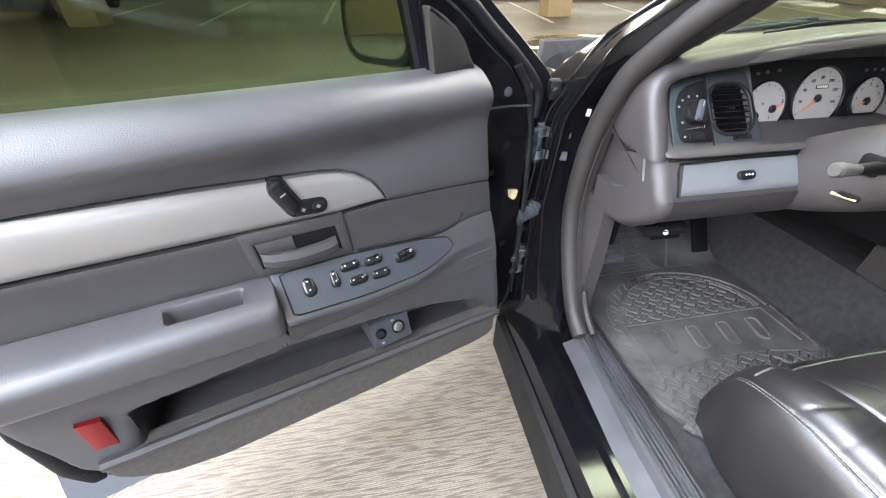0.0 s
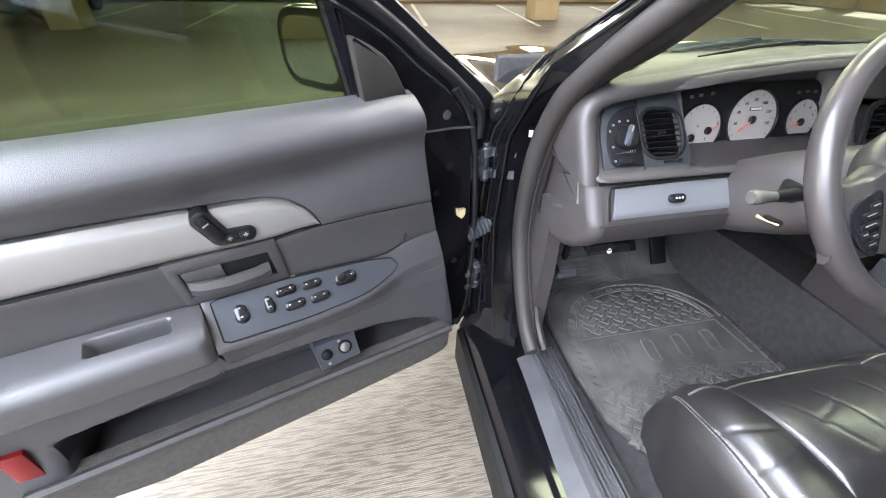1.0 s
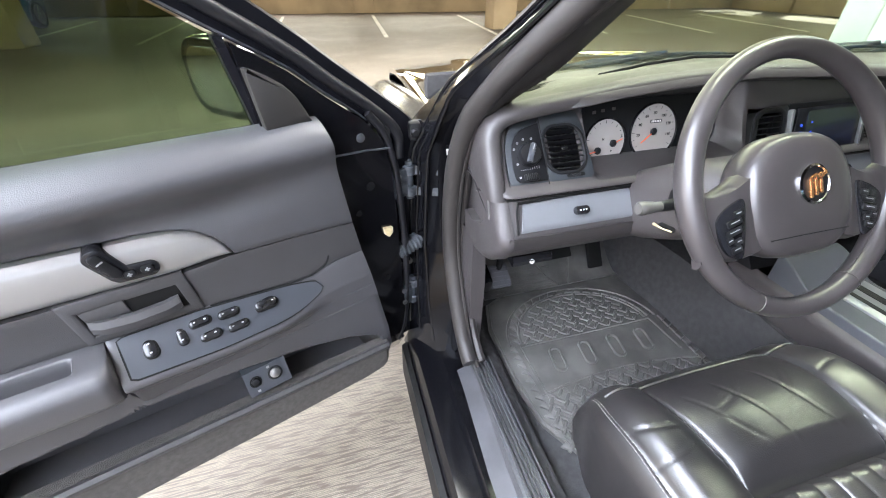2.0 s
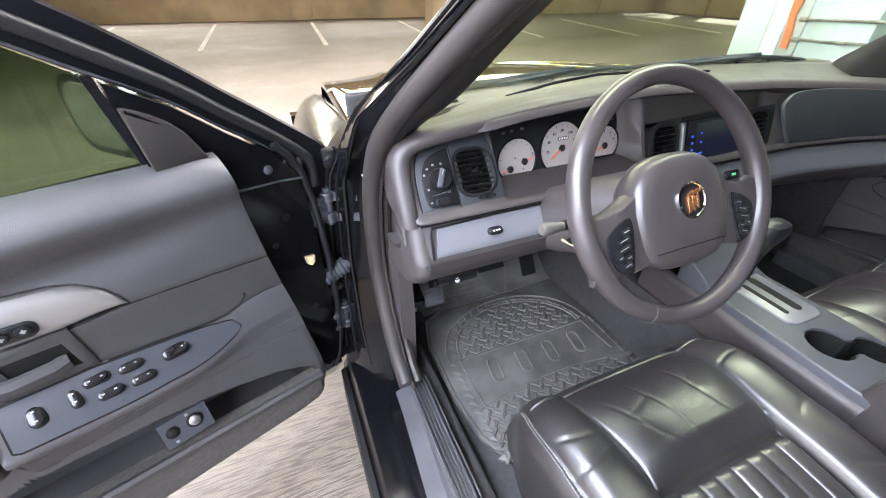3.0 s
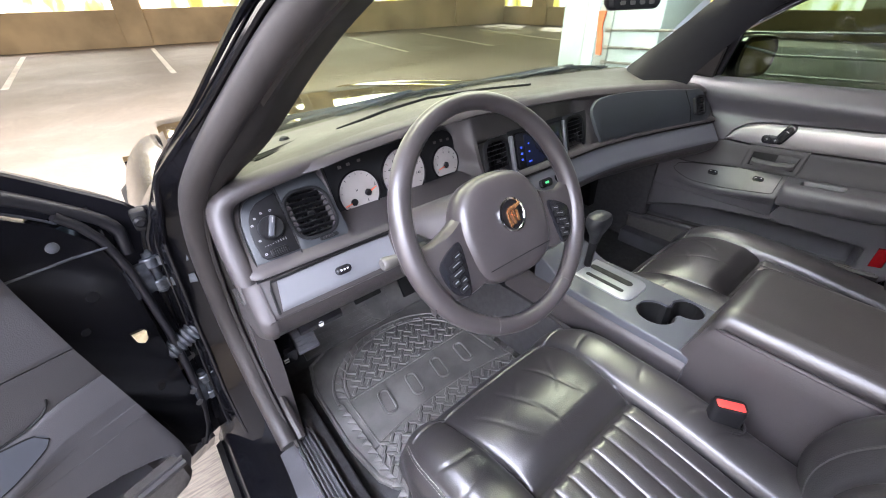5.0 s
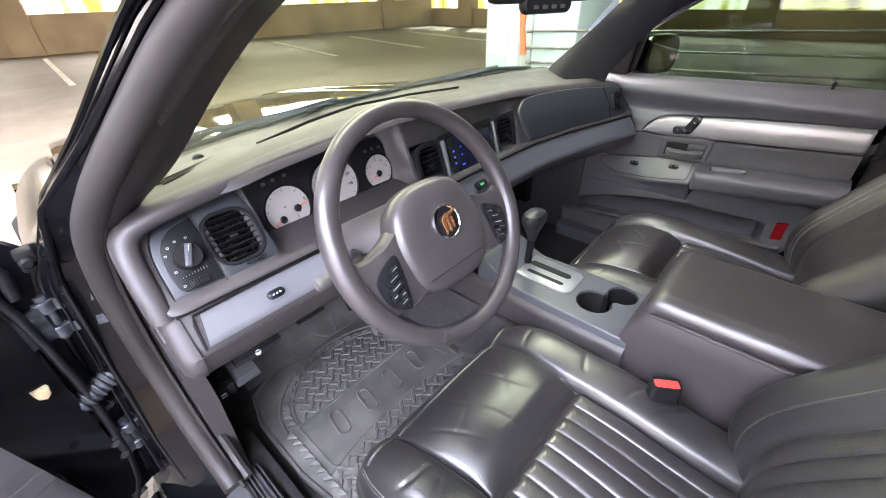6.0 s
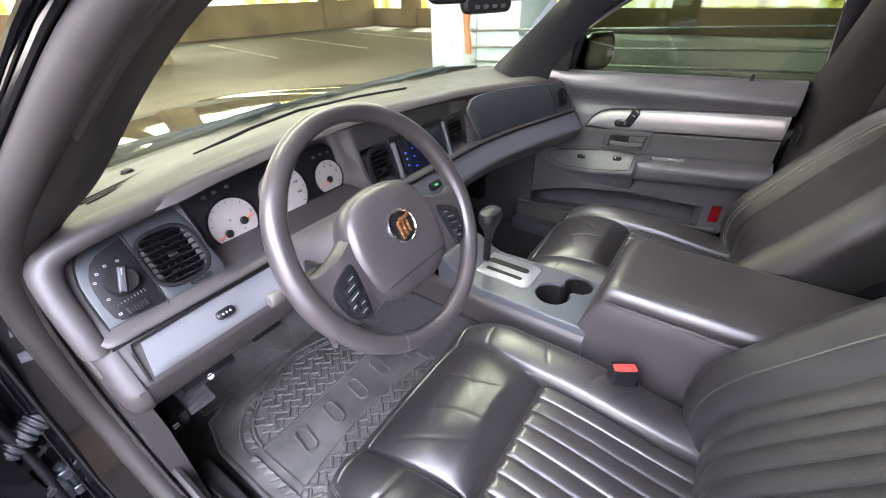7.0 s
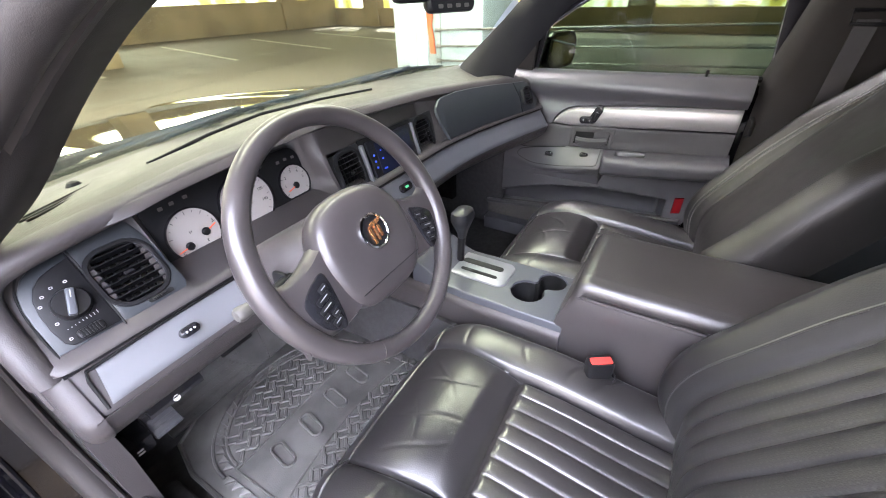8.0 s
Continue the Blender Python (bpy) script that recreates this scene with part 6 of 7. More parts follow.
def seat(cx, label, driver):
    st = thing("front_seat", label, "car seat", pose(cx, 0, 0), "front seats")
    W = 0.272

    def half(y):
        f = max(0.0, 0.03 - y)
        return W - 0.028 * (1 - smooth(0.0, 0.14, f)) ** 2 * 1.0

    RIBS, EDGE = 8, -0.236

    def seam_x(y):
        return 0.145 + 0.014 * smooth(-0.22, -0.05, y)

    def cushion(s, t):
        y = 0.03 - 0.635 * t
        hw = half(y)
        x = -hw + 2 * hw * s
        ax = abs(x)
        top = 0.604 - 0.03 * smooth(-0.25, -0.6, y)
        sx = seam_x(y)
        side = min(1.0, max(0.0, (ax - sx) / (hw - sx)))
        z = top
        if ax > sx:
            z += 0.021 * math.sin(math.pi * min(1.0, 1.25 * side)) ** 0.6 * (0.65 + 0.35 * smooth(0.0, -0.2, y)) + 0.006 * side
        elif y > EDGE:
            across = 1 - (ax / sx) ** 4
            z += -0.010 + (0.034 * smooth(EDGE, EDGE + 0.055, y) ** 0.7 * (1 - 0.5 * smooth(-0.16, 0.0, y))) * (0.35 + 0.65 * across)
        else:
            pleat = abs(math.sin(math.pi * (x + 0.145) / 0.29 * RIBS))
            z += -0.012 + 0.0065 * pleat ** 0.55 * smooth(EDGE, EDGE - 0.02, y)
        z -= 0.006 * math.exp(-((ax - sx) / 0.0045) ** 2)
        if ax < sx:
            z -= 0.008 * math.exp(-((y - EDGE) / 0.006) ** 2)
        z -= roundoff(hw - ax, 0.055) + roundoff((0.03 - y) * 0.75, 0.13)
        z += 0.0026 * noise.noise(Vector((x * 8, y * 6, cx * 5)))
        for ax0, ay0, ax1, ay1, deep in WRINKLES if driver else WRINKLES[::2]:
            ex, ey = ax1 - ax0, ay1 - ay0
            q = ((x - ax0) * ex + (y - ay0) * ey) / (ex * ex + ey * ey)
            if -0.1 < q < 1.1:
                off = ((x - ax0) * ey - (y - ay0) * ex) / math.hypot(ex, ey) + 0.004 * math.sin(5 * q + ax0 * 40)
                if abs(off) < 0.02:
                    z -= deep * math.exp(-(off / 0.0045) ** 2) * math.sin(math.pi * min(1.0, max(0.0, q))) ** 0.7
        return Vector((x, y, z))
    body = part("cushion", sheet(cushion, 280, 210, lambda p: Vector((p.x * 0.97, p.y - 0.01, 0.36))), M_LEATHER, st, "creased black leather seat cushion", 60)
    for sx in (-1, 1):
        path = [cushion(0.5 + sx * (0.5 - 0.030), t / 30) + Vector((0, 0, 0.0015)) for t in range(3, 31)]
        part("edge_seam", tube(path, 0.0022, 6), M_LEATHER, body)
        for off in (0.0035, -0.0035):
            for k in range(2, 90):
                a = cushion(0.5 + sx * (0.47) + off, k / 92 + 0.02) + Vector((0, 0, 0.0018))
                b = cushion(0.5 + sx * (0.47) + off, k / 92 + 0.026) + Vector((0, 0, 0.0018))
                if driver and k % 1 == 0:
                    stitches.setdefault(st, []).append((a, b))
    for k in range(1, RIBS):
        x = -0.145 + 0.29 * k / RIBS
        run = []
        for j in range(40):
            t = (0.03 - EDGE + 0.004) / 0.635 + (0.96 - (0.03 - EDGE + 0.004) / 0.635) * j / 39
            hw = half(0.03 - 0.635 * t)
            run.append(cushion((x + hw) / (2 * hw), t) + Vector((0, 0, 0.0002)))
        part("pleat_seam", tube(run, 0.0010, 5), M_LEATHER, body)
    for sx in (-1, 1):
        run = []
        for j in range(50):
            t = 0.07 + 0.88 * j / 49
            y = 0.03 - 0.635 * t
            run.append(cushion(0.5 + sx * seam_x(y) / (2 * half(y)), t) + Vector((0, 0, 0.0006)))
        part("bolster_seam", tube(run, 0.0015, 5), M_LEATHER, body)
    front = [cushion(s / 40, 0.072) + Vector((0, 0.0, 0.001)) for s in range(2, 39)]
    part("front_piping", tube(front, 0.003, 6), M_LEATHER, body)
    # back rest: upright at its foot, then leaning back
    SPINE = [(0.50, -0.500), (0.60, -0.492), (0.70, -0.497), (0.76, -0.517), (0.84, -0.563), (0.92, -0.613), (1.0, -0.665), (1.10, -0.732), (1.17, -0.780)]

    def spine(h):
        z = 0.50 + 0.67 * h
        y = sum(lin(SPINE, z + d) for d in (-0.03, -0.015, 0, 0.015, 0.03)) / 5
        dy = (sum(lin(SPINE, z + 0.03 + d) - lin(SPINE, z - 0.03 + d) for d in (-0.02, 0, 0.02)) / 3) / 0.06
        n = Vector((0, 1, -dy)).normalized()
        return Vector((0, y, z)), n

    BM = basis((0, -0.56, 0.62), (-1, 0, 0), (0, -0.64, 1.0))

    def back(s, t):
        c, n = spine(t)
        hw = 0.27 - 0.035 * smooth(0.55, 1.0, t) - 0.02 * (1 - smooth(0, 0.14, t))
        x = -hw + 2 * hw * s
        ax = abs(x)
        d = -0.040 + 0.046 * smooth(0.135, 0.215, ax) * (0.35 + 0.65 * smooth(0.0, 0.25, t)) * (1 - 0.4 * smooth(0.7, 0.95, t)) + 0.012 * math.exp(-((t - 0.28) / 0.16) ** 2)
        ins = (1 - smooth(0.150, 0.158, ax)) * smooth(0.0, 0.02, t) * (1 - smooth(0.78, 0.80, t))
        d += ins * (0.0085 * abs(math.sin(math.pi * (x + 0.15) / 0.30 * RIBS)) ** 0.5 - 0.006) if driver else 0.0
        d -= 0.006 * math.exp(-((ax - 0.155) / 0.005) ** 2)
        d -= roundoff(hw - ax, 0.06) + roundoff((1.0 - t) * 0.67, 0.06)
        d += 0.003 * noise.noise(Vector((x * 12, t * 6, cx * 3)))
        return c + n * d + Vector((x, 0, 0))

    def behind(p):
        return Vector((p.x * 0.98, lin(SPINE, p.z) - 0.13, p.z - 0.03))
    bk = part("backrest", sheet(back, 220, 140, behind), M_PERF if driver else M_BACKLEATHER, st, "black perforated leather backrest" if driver else "smooth black leather backrest with double stitching", 60)
    for k in range(RIBS + 1 if driver else 0):
        run = []
        for t in range(2, 39):
            h = t / 50
            hw = 0.27 - 0.035 * smooth(0.55, 1.0, h) - 0.02 * (1 - smooth(0, 0.14, h))
            run.append(back((-0.15 + 0.30 * k / RIBS + hw) / (2 * hw), h))
        part("pleat_seam", tube(run, 0.0012, 5), M_RUBBER, bk)
    for sx in (-1, 1):
        part("bolster_seam", tube([back(0.5 + sx * 0.335, t / 30) + Vector((0, -0.001, 0.001)) for t in range(2, 29)], 0.0022, 6), M_LEATHER, bk)
        for k in range(4, 96 if not driver else 5):
            for off in (0.009, -0.009):
                a, b = back(0.5 + sx * 0.335 + off, k / 100), back(0.5 + sx * 0.335 + off, k / 100 + 0.006)
                stitches.setdefault(st, []).append((a + Vector((0, 0.0015, 0.001)), b + Vector((0, 0.0015, 0.001))))
    part("headrest", loft([[BM @ Vector((x * k, 0.76 + y * k, zz)) for x, y in rrect(0.27, 0.17, 0.07, 6)] for k, zz in ((0.7, -0.05), (0.95, -0.02), (1.0, 0.02), (0.93, 0.05), (0.6, 0.065))]), M_LEATHER, st)
    part("headrest_post", tube([BM @ Vector((-0.07, 0.58, -0.03)), BM @ Vector((-0.07, 0.72, 0))], 0.006, 8), M_CHROME, st)
    part("headrest_post", tube([BM @ Vector((0.07, 0.58, -0.03)), BM @ Vector((0.07, 0.72, 0))], 0.006, 8), M_CHROME, st)
    part("seat_base", box(-0.24, -0.55, 0.32, 0.24, -0.06, 0.46, 0.02), M_BLACK, st)
    if stitches.get(st):
        tagged(part("stitching", join_threads(stitches[st]), M_THREAD, st, "pale double stitching"), kind="stuff")
    return st


stitches = {}


def join_threads(pairs):
    """Many short threads as one mesh."""
    vs, fs = [], []
    for a, b in pairs:
        d = (b - a).normalized()
        u = d.orthogonal().normalized() * 0.00055
        v = d.cross(u)
        i = len(vs)
        vs += [a + u, a + v, a - u, a - v, b + u, b + v, b - u, b - v]
        fs += [(i, i + 1, i + 5, i + 4), (i + 1, i + 2, i + 6, i + 5), (i + 2, i + 3, i + 7, i + 6), (i + 3, i, i + 4, i + 7)]
    me = bpy.data.meshes.new("tmp")
    me.from_pydata([tuple(v) for v in vs], [], fs)
    bm = bmesh.new()
    bm.from_mesh(me)
    bpy.data.meshes.remove(me)
    return bm


seat(-0.378, "black leather driver's seat with ribbed insert, beside the console", True)
seat(0.378, "black leather passenger seat with ribbed insert, beside the console", False)

# ---- console ----
con = thing("centre_console", "charcoal centre console with shifter, cup holders and padded arm rest", "car console")
CUPS = ((-0.012, -0.165, 0.041), (0.053, -0.210, 0.034))


def con_half(y):
    return 0.094 - 0.006 * smooth(-0.08, 0.10, y)


def cup_depth(x, y, shrink):
    """How far inside the joined cup holes a place lies."""
    (ax, ay, ra), (bx, by, rb) = CUPS
    k = min(1, max(0, ((x - ax) * (bx - ax) + (y - ay) * (by - ay)) / ((bx - ax) ** 2 + (by - ay) ** 2)))
    neck = 0.017 - math.hypot(x - ax - k * (bx - ax), y - ay - k * (by - ay))
    return max(ra - math.hypot(x - ax, y - ay), rb - math.hypot(x - bx, y - by), neck) - shrink


def con_top(s, t):
    y = 0.13 - 0.405 * t
    hw = con_half(y)
    x = -hw + 2 * hw * s
    z = 0.648 + 0.045 * smooth(0.02, 0.13, y) - roundoff(hw - abs(x), 0.005)
    return Vector((x, y, z - 0.085 * smooth(-0.001, 0.002, cup_depth(x, y, 0.0))))


def cup_skin(s, t):
    x, y = -0.066 + 0.154 * s, -0.112 - 0.146 * t
    return Vector((x, y, 0.642 - 0.078 * smooth(0.0, 0.003, cup_depth(x, y, 0.0015))))


part("console_top", sheet(con_top, 112, 200, lambda p: Vector((p.x * 0.98, p.y, 0.545))), M_TRIM, con, "smooth grey console top with two joined cup holders", 45)
part("cup_liner", sheet(cup_skin, 80, 80, lambda p: Vector((p.x, p.y, 0.55))), M_RUBBER, con, "black rubber cup liner")
part("console_side", loft([[Vector((x, y, z)) for x, z in ((-hw + 0.01, 0.50), (-hw - 0.012, 0.55), (-hw - 0.008, 0.60), (-hw - 0.012, 0.612), (-hw - 0.006, 0.622), (-hw + 0.004, 0.628), (-hw + 0.008, 0.53), (hw - 0.008, 0.53), (hw - 0.004, 0.628), (hw + 0.006, 0.622), (hw + 0.012, 0.612), (hw + 0.008, 0.60), (hw + 0.012, 0.55), (hw - 0.01, 0.50))] for y, hw in ((y, con_half(y)) for y in (0.22, 0.20, 0.12, 0.06, 0.0, -0.06, -0.12, -0.274))]), M_DASH, con, "charcoal console side with a rolled ledge", 60)
part("console_carpet", loft([[Vector((x, y, z)) for x, z in ((-hw - 0.03, 0.31), (-hw - 0.010, 0.54), (hw + 0.010, 0.54), (hw + 0.03, 0.31))] for y, hw in ((0.72, 0.14), (0.36, 0.10), (0.12, 0.094), (-0.08, 0.11), (-0.30, 0.112))]), M_CARPET, con, "charcoal carpet on the console side")
part("console_box", loft([[Vector((x * k, y0 - 0.036 * (z - 0.63) / 0.12 * f, z)) for x, z in ((-0.090, 0.33), (-0.092, 0.63), (-0.104, 0.70), (-0.111, 0.752), (-0.104, 0.760), (0.104, 0.760), (0.111, 0.752), (0.104, 0.70), (0.092, 0.63), (0.090, 0.33))] for y0, k, f in ((-0.248, 0.93, 1), (-0.256, 0.985, 1), (-0.27, 1.0, 1), (-0.8, 1.0, 0), (-0.85, 1.0, 0))]), M_DASH, con, "charcoal console box", 50)
part("box_ledge", tube([(-0.105, -0.292, 0.758), (-0.1135, -0.302, 0.757), (-0.1145, -0.45, 0.757), (-0.1145, -0.84, 0.757)], 0.004, 8), M_DASH, con)


def lid(s, t):
    x, y = -0.119 + 0.238 * s, -0.284 - 0.58 * t
    z = 0.800 - roundoff(0.119 - abs(x), 0.032) - roundoff(-0.284 - y, 0.034) + 0.003 * math.cos(x * 14)
    z -= 0.004 * math.exp(-((abs(x) - 0.098) / 0.006) ** 2) * 0.3
    return Vector((x, y, z + 0.0012 * noise.noise(Vector((x * 15, y * 10, 3)))))


part("arm_rest_lid", sheet(lid, 80, 90, lambda p: Vector((p.x * 0.965, p.y * 0.985 - 0.008, 0.763))), M_LIDLEATHER, con, "black leather arm rest lid", 60)
gate = part("shift_gate", prism(rrect(0.106, 0.170, 0.024, 6, 0.012, -0.028), 0.006, Matrix.Translation((0.005, 0.005, 0.647)), 0.003), M_SMOKE, con, "brushed silver shifter plate")
part("gate_slot", prism(rrect(0.020, 0.118, 0.010, 6, 0.026, -0.028), 0.0072, Matrix.Translation((0.005, 0.005, 0.647))), M_BLACK, gate)
part("gate_window", prism(rrect(0.012, 0.104, 0.006, 6, -0.012, -0.032), 0.0070, Matrix.Translation((0.005, 0.005, 0.647))), M_BLACK, gate)
sh = part("shifter", tube([(0.026, 0.045, 0.645), (0.024, 0.042, 0.70), (0.018, 0.036, 0.745)], [0.011, 0.010, 0.012], 12), M_BLACK, con, "black automatic shift lever")
part("shift_knob", loft([[Vector((0.016, 0.034, 0.0)) + Vector((x * k, y * k, z)) for x, y in rrect(0.075, 0.05, 0.024, 5)] for k, z in ((0.35, 0.735), (0.5, 0.755), (0.75, 0.772), (0.98, 0.788), (1.0, 0.800), (0.88, 0.812), (0.5, 0.819))]), M_PLATE, sh, "charcoal shift knob")
# buckles
def buckle(x, y, z, lean, label):
    b = thing("seat_belt_buckle", label, "seat belt buckle", pose(x, y, z, 0, 0, lean), "buckles")
    part("casing", loft([[Vector((px * k, py * k, zz)) for px, py in rrect(0.054, 0.030, 0.009, 4)] for k, zz in ((0.95, -0.06), (1.0, -0.02), (1.0, 0.03), (0.94, 0.038))]), M_BLACK, b)
    part("release_button", prism(rrect(0.044, 0.018, 0.004, 3), 0.006, pose(0, -0.002, 0.034), 0.002), M_REDBTN, b, "red release button")
    part("boot", loft([[Vector((px * k, py * k * 1.1, zz)) for px, py in rrect(0.068, 0.044, 0.018, 5)] for k, zz in ((1.35, -0.062), (1.28, -0.030), (1.12, -0.014), (1.02, -0.006), (0.96, -0.010), (0.9, -0.03))]), M_BLACK, b, "black plastic buckle sleeve", 60)
    part("sleeve_rim", tube([(px * 1.02, py * 1.12, -0.005) for px, py in rrect(0.068, 0.044, 0.018, 5)], 0.0022, 6, wrap=True), M_LEATHER, b)


buckle(-0.160, -0.372, 0.618, -58, "black seat belt buckle with red button beside driver's seat")

# ---- floor mat and pedals ----
mat = thing("floor_mat", "grey ribbed rubber floor mat on charcoal carpet", "floor mat")
MAT = [(-0.655, 0.08), (-0.60, -0.02), (-0.20, -0.06), (-0.09, 0.06), (-0.075, 0.18), (-0.10, 0.40), (-0.11, 0.55), (-0.30, 0.58), (-0.50, 0.57), (-0.64, 0.50), (-0.668, 0.40), (-0.67, 0.20)]
part("mat_sheet", prism(MAT, 0.012, Matrix.Translation((0, 0, 0.332)), 0.004), M_MAT, mat, "grey rubber sheet")
part("mat_border", tube([(x * 0.985 - 0.005, y * 0.97 + 0.008, 0.345) for x, y in MAT], 0.005, 6, wrap=True), M_MAT, mat)


def toe_z(y):
    t = max(0.0, (y - 0.50) / 0.30)
    return max(0.338, 0.326 + 0.38 * t * t + 0.05 * t)


part("toe_flap", sheet(lambda s, t: Vector((-0.635 + 0.53 * s + 0.03 * t * (0.5 - s), 0.52 + 0.27 * t, toe_z(0.52 + 0.27 * t) + 0.012)), 30, 14, lambda p: p + Vector((0, 0.004, -0.008))), M_MAT, mat, "upturned front of the rubber mat")
for k0, k1 in ((-0.36, 0.09), (-0.335, -0.05)):
    part("toe_groove", tube([(k0 - k1 * math.sin(k / 4), 0.52 + 0.025 * k, toe_z(0.52 + 0.025 * k) + 0.0125) for k in range(11)], 0.003, 5), M_MAT, mat)


def studs():
    """Fine square studs on the heel area."""
    out = []
    for i in range(22):
        for j in range(15):
            x, y = -0.605 + 0.0105 * i, 0.535 + 0.0135 * j
            out.append(move(box(-0.0032, -0.0042, 0, 0.0032, 0.0042, 0.0022), Matrix.Translation((x, y, toe_z(y) + 0.0115)) @ Matrix.Rotation(radians(0 if y < 0.56 else 24), 4, "X")))
    return join(*out)


tagged(part("heel_stud", studs(), M_MAT, mat), kind="stuff")
TREAD = {}


def tread(x, y, a):
    key = round(a)
    if key not in TREAD:
        TREAD[key] = finish("tread_bar", move(box(-0.0145, -0.0045, 0, 0.0145, 0.0045, 0.0065, 0.002, 1), Matrix.Rotation(radians(a), 4, "Z")), M_MAT)
    ob = new("tread_bar", TREAD[key])
    ob.parent = mat
    ob.location = (x, y, 0.3435)


ARCH = (-0.392, 0.318, 0.205, 0.155)
for j in range(10):
    for i in range(20):
        x, y = -0.60 + 0.0225 * i + (0.011 if j % 2 else 0), 0.326 + 0.0165 * j
        if ((x - ARCH[0]) / (ARCH[2] - 0.012)) ** 2 + ((y - ARCH[1]) / (ARCH[3] - 0.010)) ** 2 < 1:
            tread(x, y, 42 if (i + j) % 2 else -42)
for j in range(11):
    for i in range(24):
        x, y = -0.63 + 0.0225 * i + (0.011 if j % 2 else 0), -0.005 + 0.0165 * j
        if abs(x + 0.385) < 0.235 and y < 0.166 - 0.5 * (x + 0.385) ** 2 and y > -0.02 + 0.12 * abs(x + 0.385):
            tread(x, y, 42 if (i + j) % 2 else -42)
for k in range(4):
    x = -0.525 + 0.092 * k
    o, i = rrect(0.036, 0.082, 0.017, 6), rrect(0.025, 0.070, 0.012, 6)
    part("oval_rib", ring_prism(o, i, 0.008, Matrix.Translation((x, 0.242, 0.343)) @ Matrix.Rotation(radians(-9), 4, "Z"), 0.002), M_MAT, mat)
for r, w in ((1.0, 0.0042), (1.17, 0.004)):
    part("arch_rib", tube([(ARCH[0] + ARCH[2] * r * math.cos(a), ARCH[1] + ARCH[3] * r * 1.02 * math.sin(a), 0.345) for a in (math.pi * k / 40 for k in range(41))], w, 6), M_MAT, mat)
for k in range(21):
    a = math.pi * (k + 0.5) / 21
    part("edge_tooth", prism([(-0.011, -0.009), (0.012, -0.009), (0.004, 0.010)], 0.007, Matrix.Translation((ARCH[0] + ARCH[2] * 1.085 * math.cos(a), ARCH[1] + ARCH[3] * 1.11 * math.sin(a), 0.343)) @ Matrix.Rotation(a - math.pi / 2, 4, "Z"), 0.002), M_MAT, mat)
for k in range(12):
    part("edge_tooth", prism([(-0.011, -0.009), (0.012, -0.009), (0.004, 0.010)], 0.007, Matrix.Translation((-0.632, 0.30 - 0.026 * k, 0.343)) @ Matrix.Rotation(radians(90), 4, "Z"), 0.002), M_MAT, mat)
    part("edge_tooth", prism([(-0.011, -0.009), (0.012, -0.009), (0.004, 0.010)], 0.007, Matrix.Translation((-0.138, 0.30 - 0.026 * k, 0.343)) @ Matrix.Rotation(radians(-90), 4, "Z"), 0.002), M_MAT, mat)
part("frame_rib", tube([(-0.605, 0.02, 0.345), (-0.605, 0.310, 0.345), (-0.180, 0.310, 0.345), (-0.168, 0.185, 0.345)], 0.0035, 6), M_MAT, mat)
part("frame_rib", tube([(-0.62 + 0.235 + 0.245 * math.cos(a), 0.175 - 0.5 * (0.245 * math.cos(a)) ** 2, 0.345) for a in (math.pi * k / 24 for k in range(25))], 0.0035, 6), M_MAT, mat)
pedal = thing("brake_pedal", "black rubber brake pedal under the dash", "pedal")
part("pad", move(box(-0.045, -0.028, -0.008, 0.045, 0.028, 0.006, 0.004), Matrix.Translation((-0.42, 0.50, 0.52)) @ Matrix.Rotation(radians(52), 4, "X")), M_RUBBER, pedal)
part("arm", tube([(-0.42, 0.515, 0.53), (-0.42, 0.53, 0.62), (-0.42, 0.50, 0.74)], 0.008, 8), M_STEEL, pedal)
park = thing("parking_brake_pedal", "grey ribbed parking brake pedal under the dash", "pedal")
part("pad", move(box(-0.028, -0.032, -0.006, 0.028, 0.032, 0.006, 0.004), Matrix.Translation((-0.652, 0.40, 0.545)) @ Matrix.Rotation(radians(40), 4, "X")), M_SILL, park)
part("arm", tube([(-0.65, 0.415, 0.55), (-0.64, 0.42, 0.62), (-0.62, 0.40, 0.74)], 0.009, 8), M_BLACK, park)
for k in range(5):
    part("pad_rib", move(box(-0.026, -0.026 + 0.012 * k, 0.005, 0.026, -0.022 + 0.012 * k, 0.0085), Matrix.Translation((-0.652, 0.40, 0.545)) @ Matrix.Rotation(radians(40), 4, "X")), M_SILL, park)
gas = thing("accelerator_pedal", "black rubber accelerator pedal under the dash", "pedal")
part("pad", move(box(-0.025, -0.06, -0.008, 0.025, 0.06, 0.006, 0.004), Matrix.Translation((-0.26, 0.53, 0.47)) @ Matrix.Rotation(radians(58), 4, "X")), M_RUBBER, gas)

# ---- windshield, hood, wipers ----
WS_EDGE = [(0.99, 0.515), (1.035, 0.430), (1.10, 0.335), (1.21, 0.222), (1.29, 0.132), (1.365, -0.03), (1.41, -0.20)]
WS_HALF = [(0.99, 0.760), (1.035, 0.730), (1.10, 0.690), (1.21, 0.625), (1.29, 0.570), (1.365, 0.505), (1.41, 0.475)]


def ws_at(s, t):
    z = 0.995 + 0.415 * t
    k = 1 - (2 * s - 1) ** 2
    return Vector(((2 * s - 1) * lin(WS_HALF, z) * (1 + 0.06 * s), lin(WS_EDGE, z) + k * (0.15 - 0.06 * t), z))


ws = part("windshield", sheet(ws_at, 24, 16, lambda p: p + Vector((0, 0.004, 0.002))), M_WSGLASS, car, "green tinted windshield")
ws.visible_shadow = False


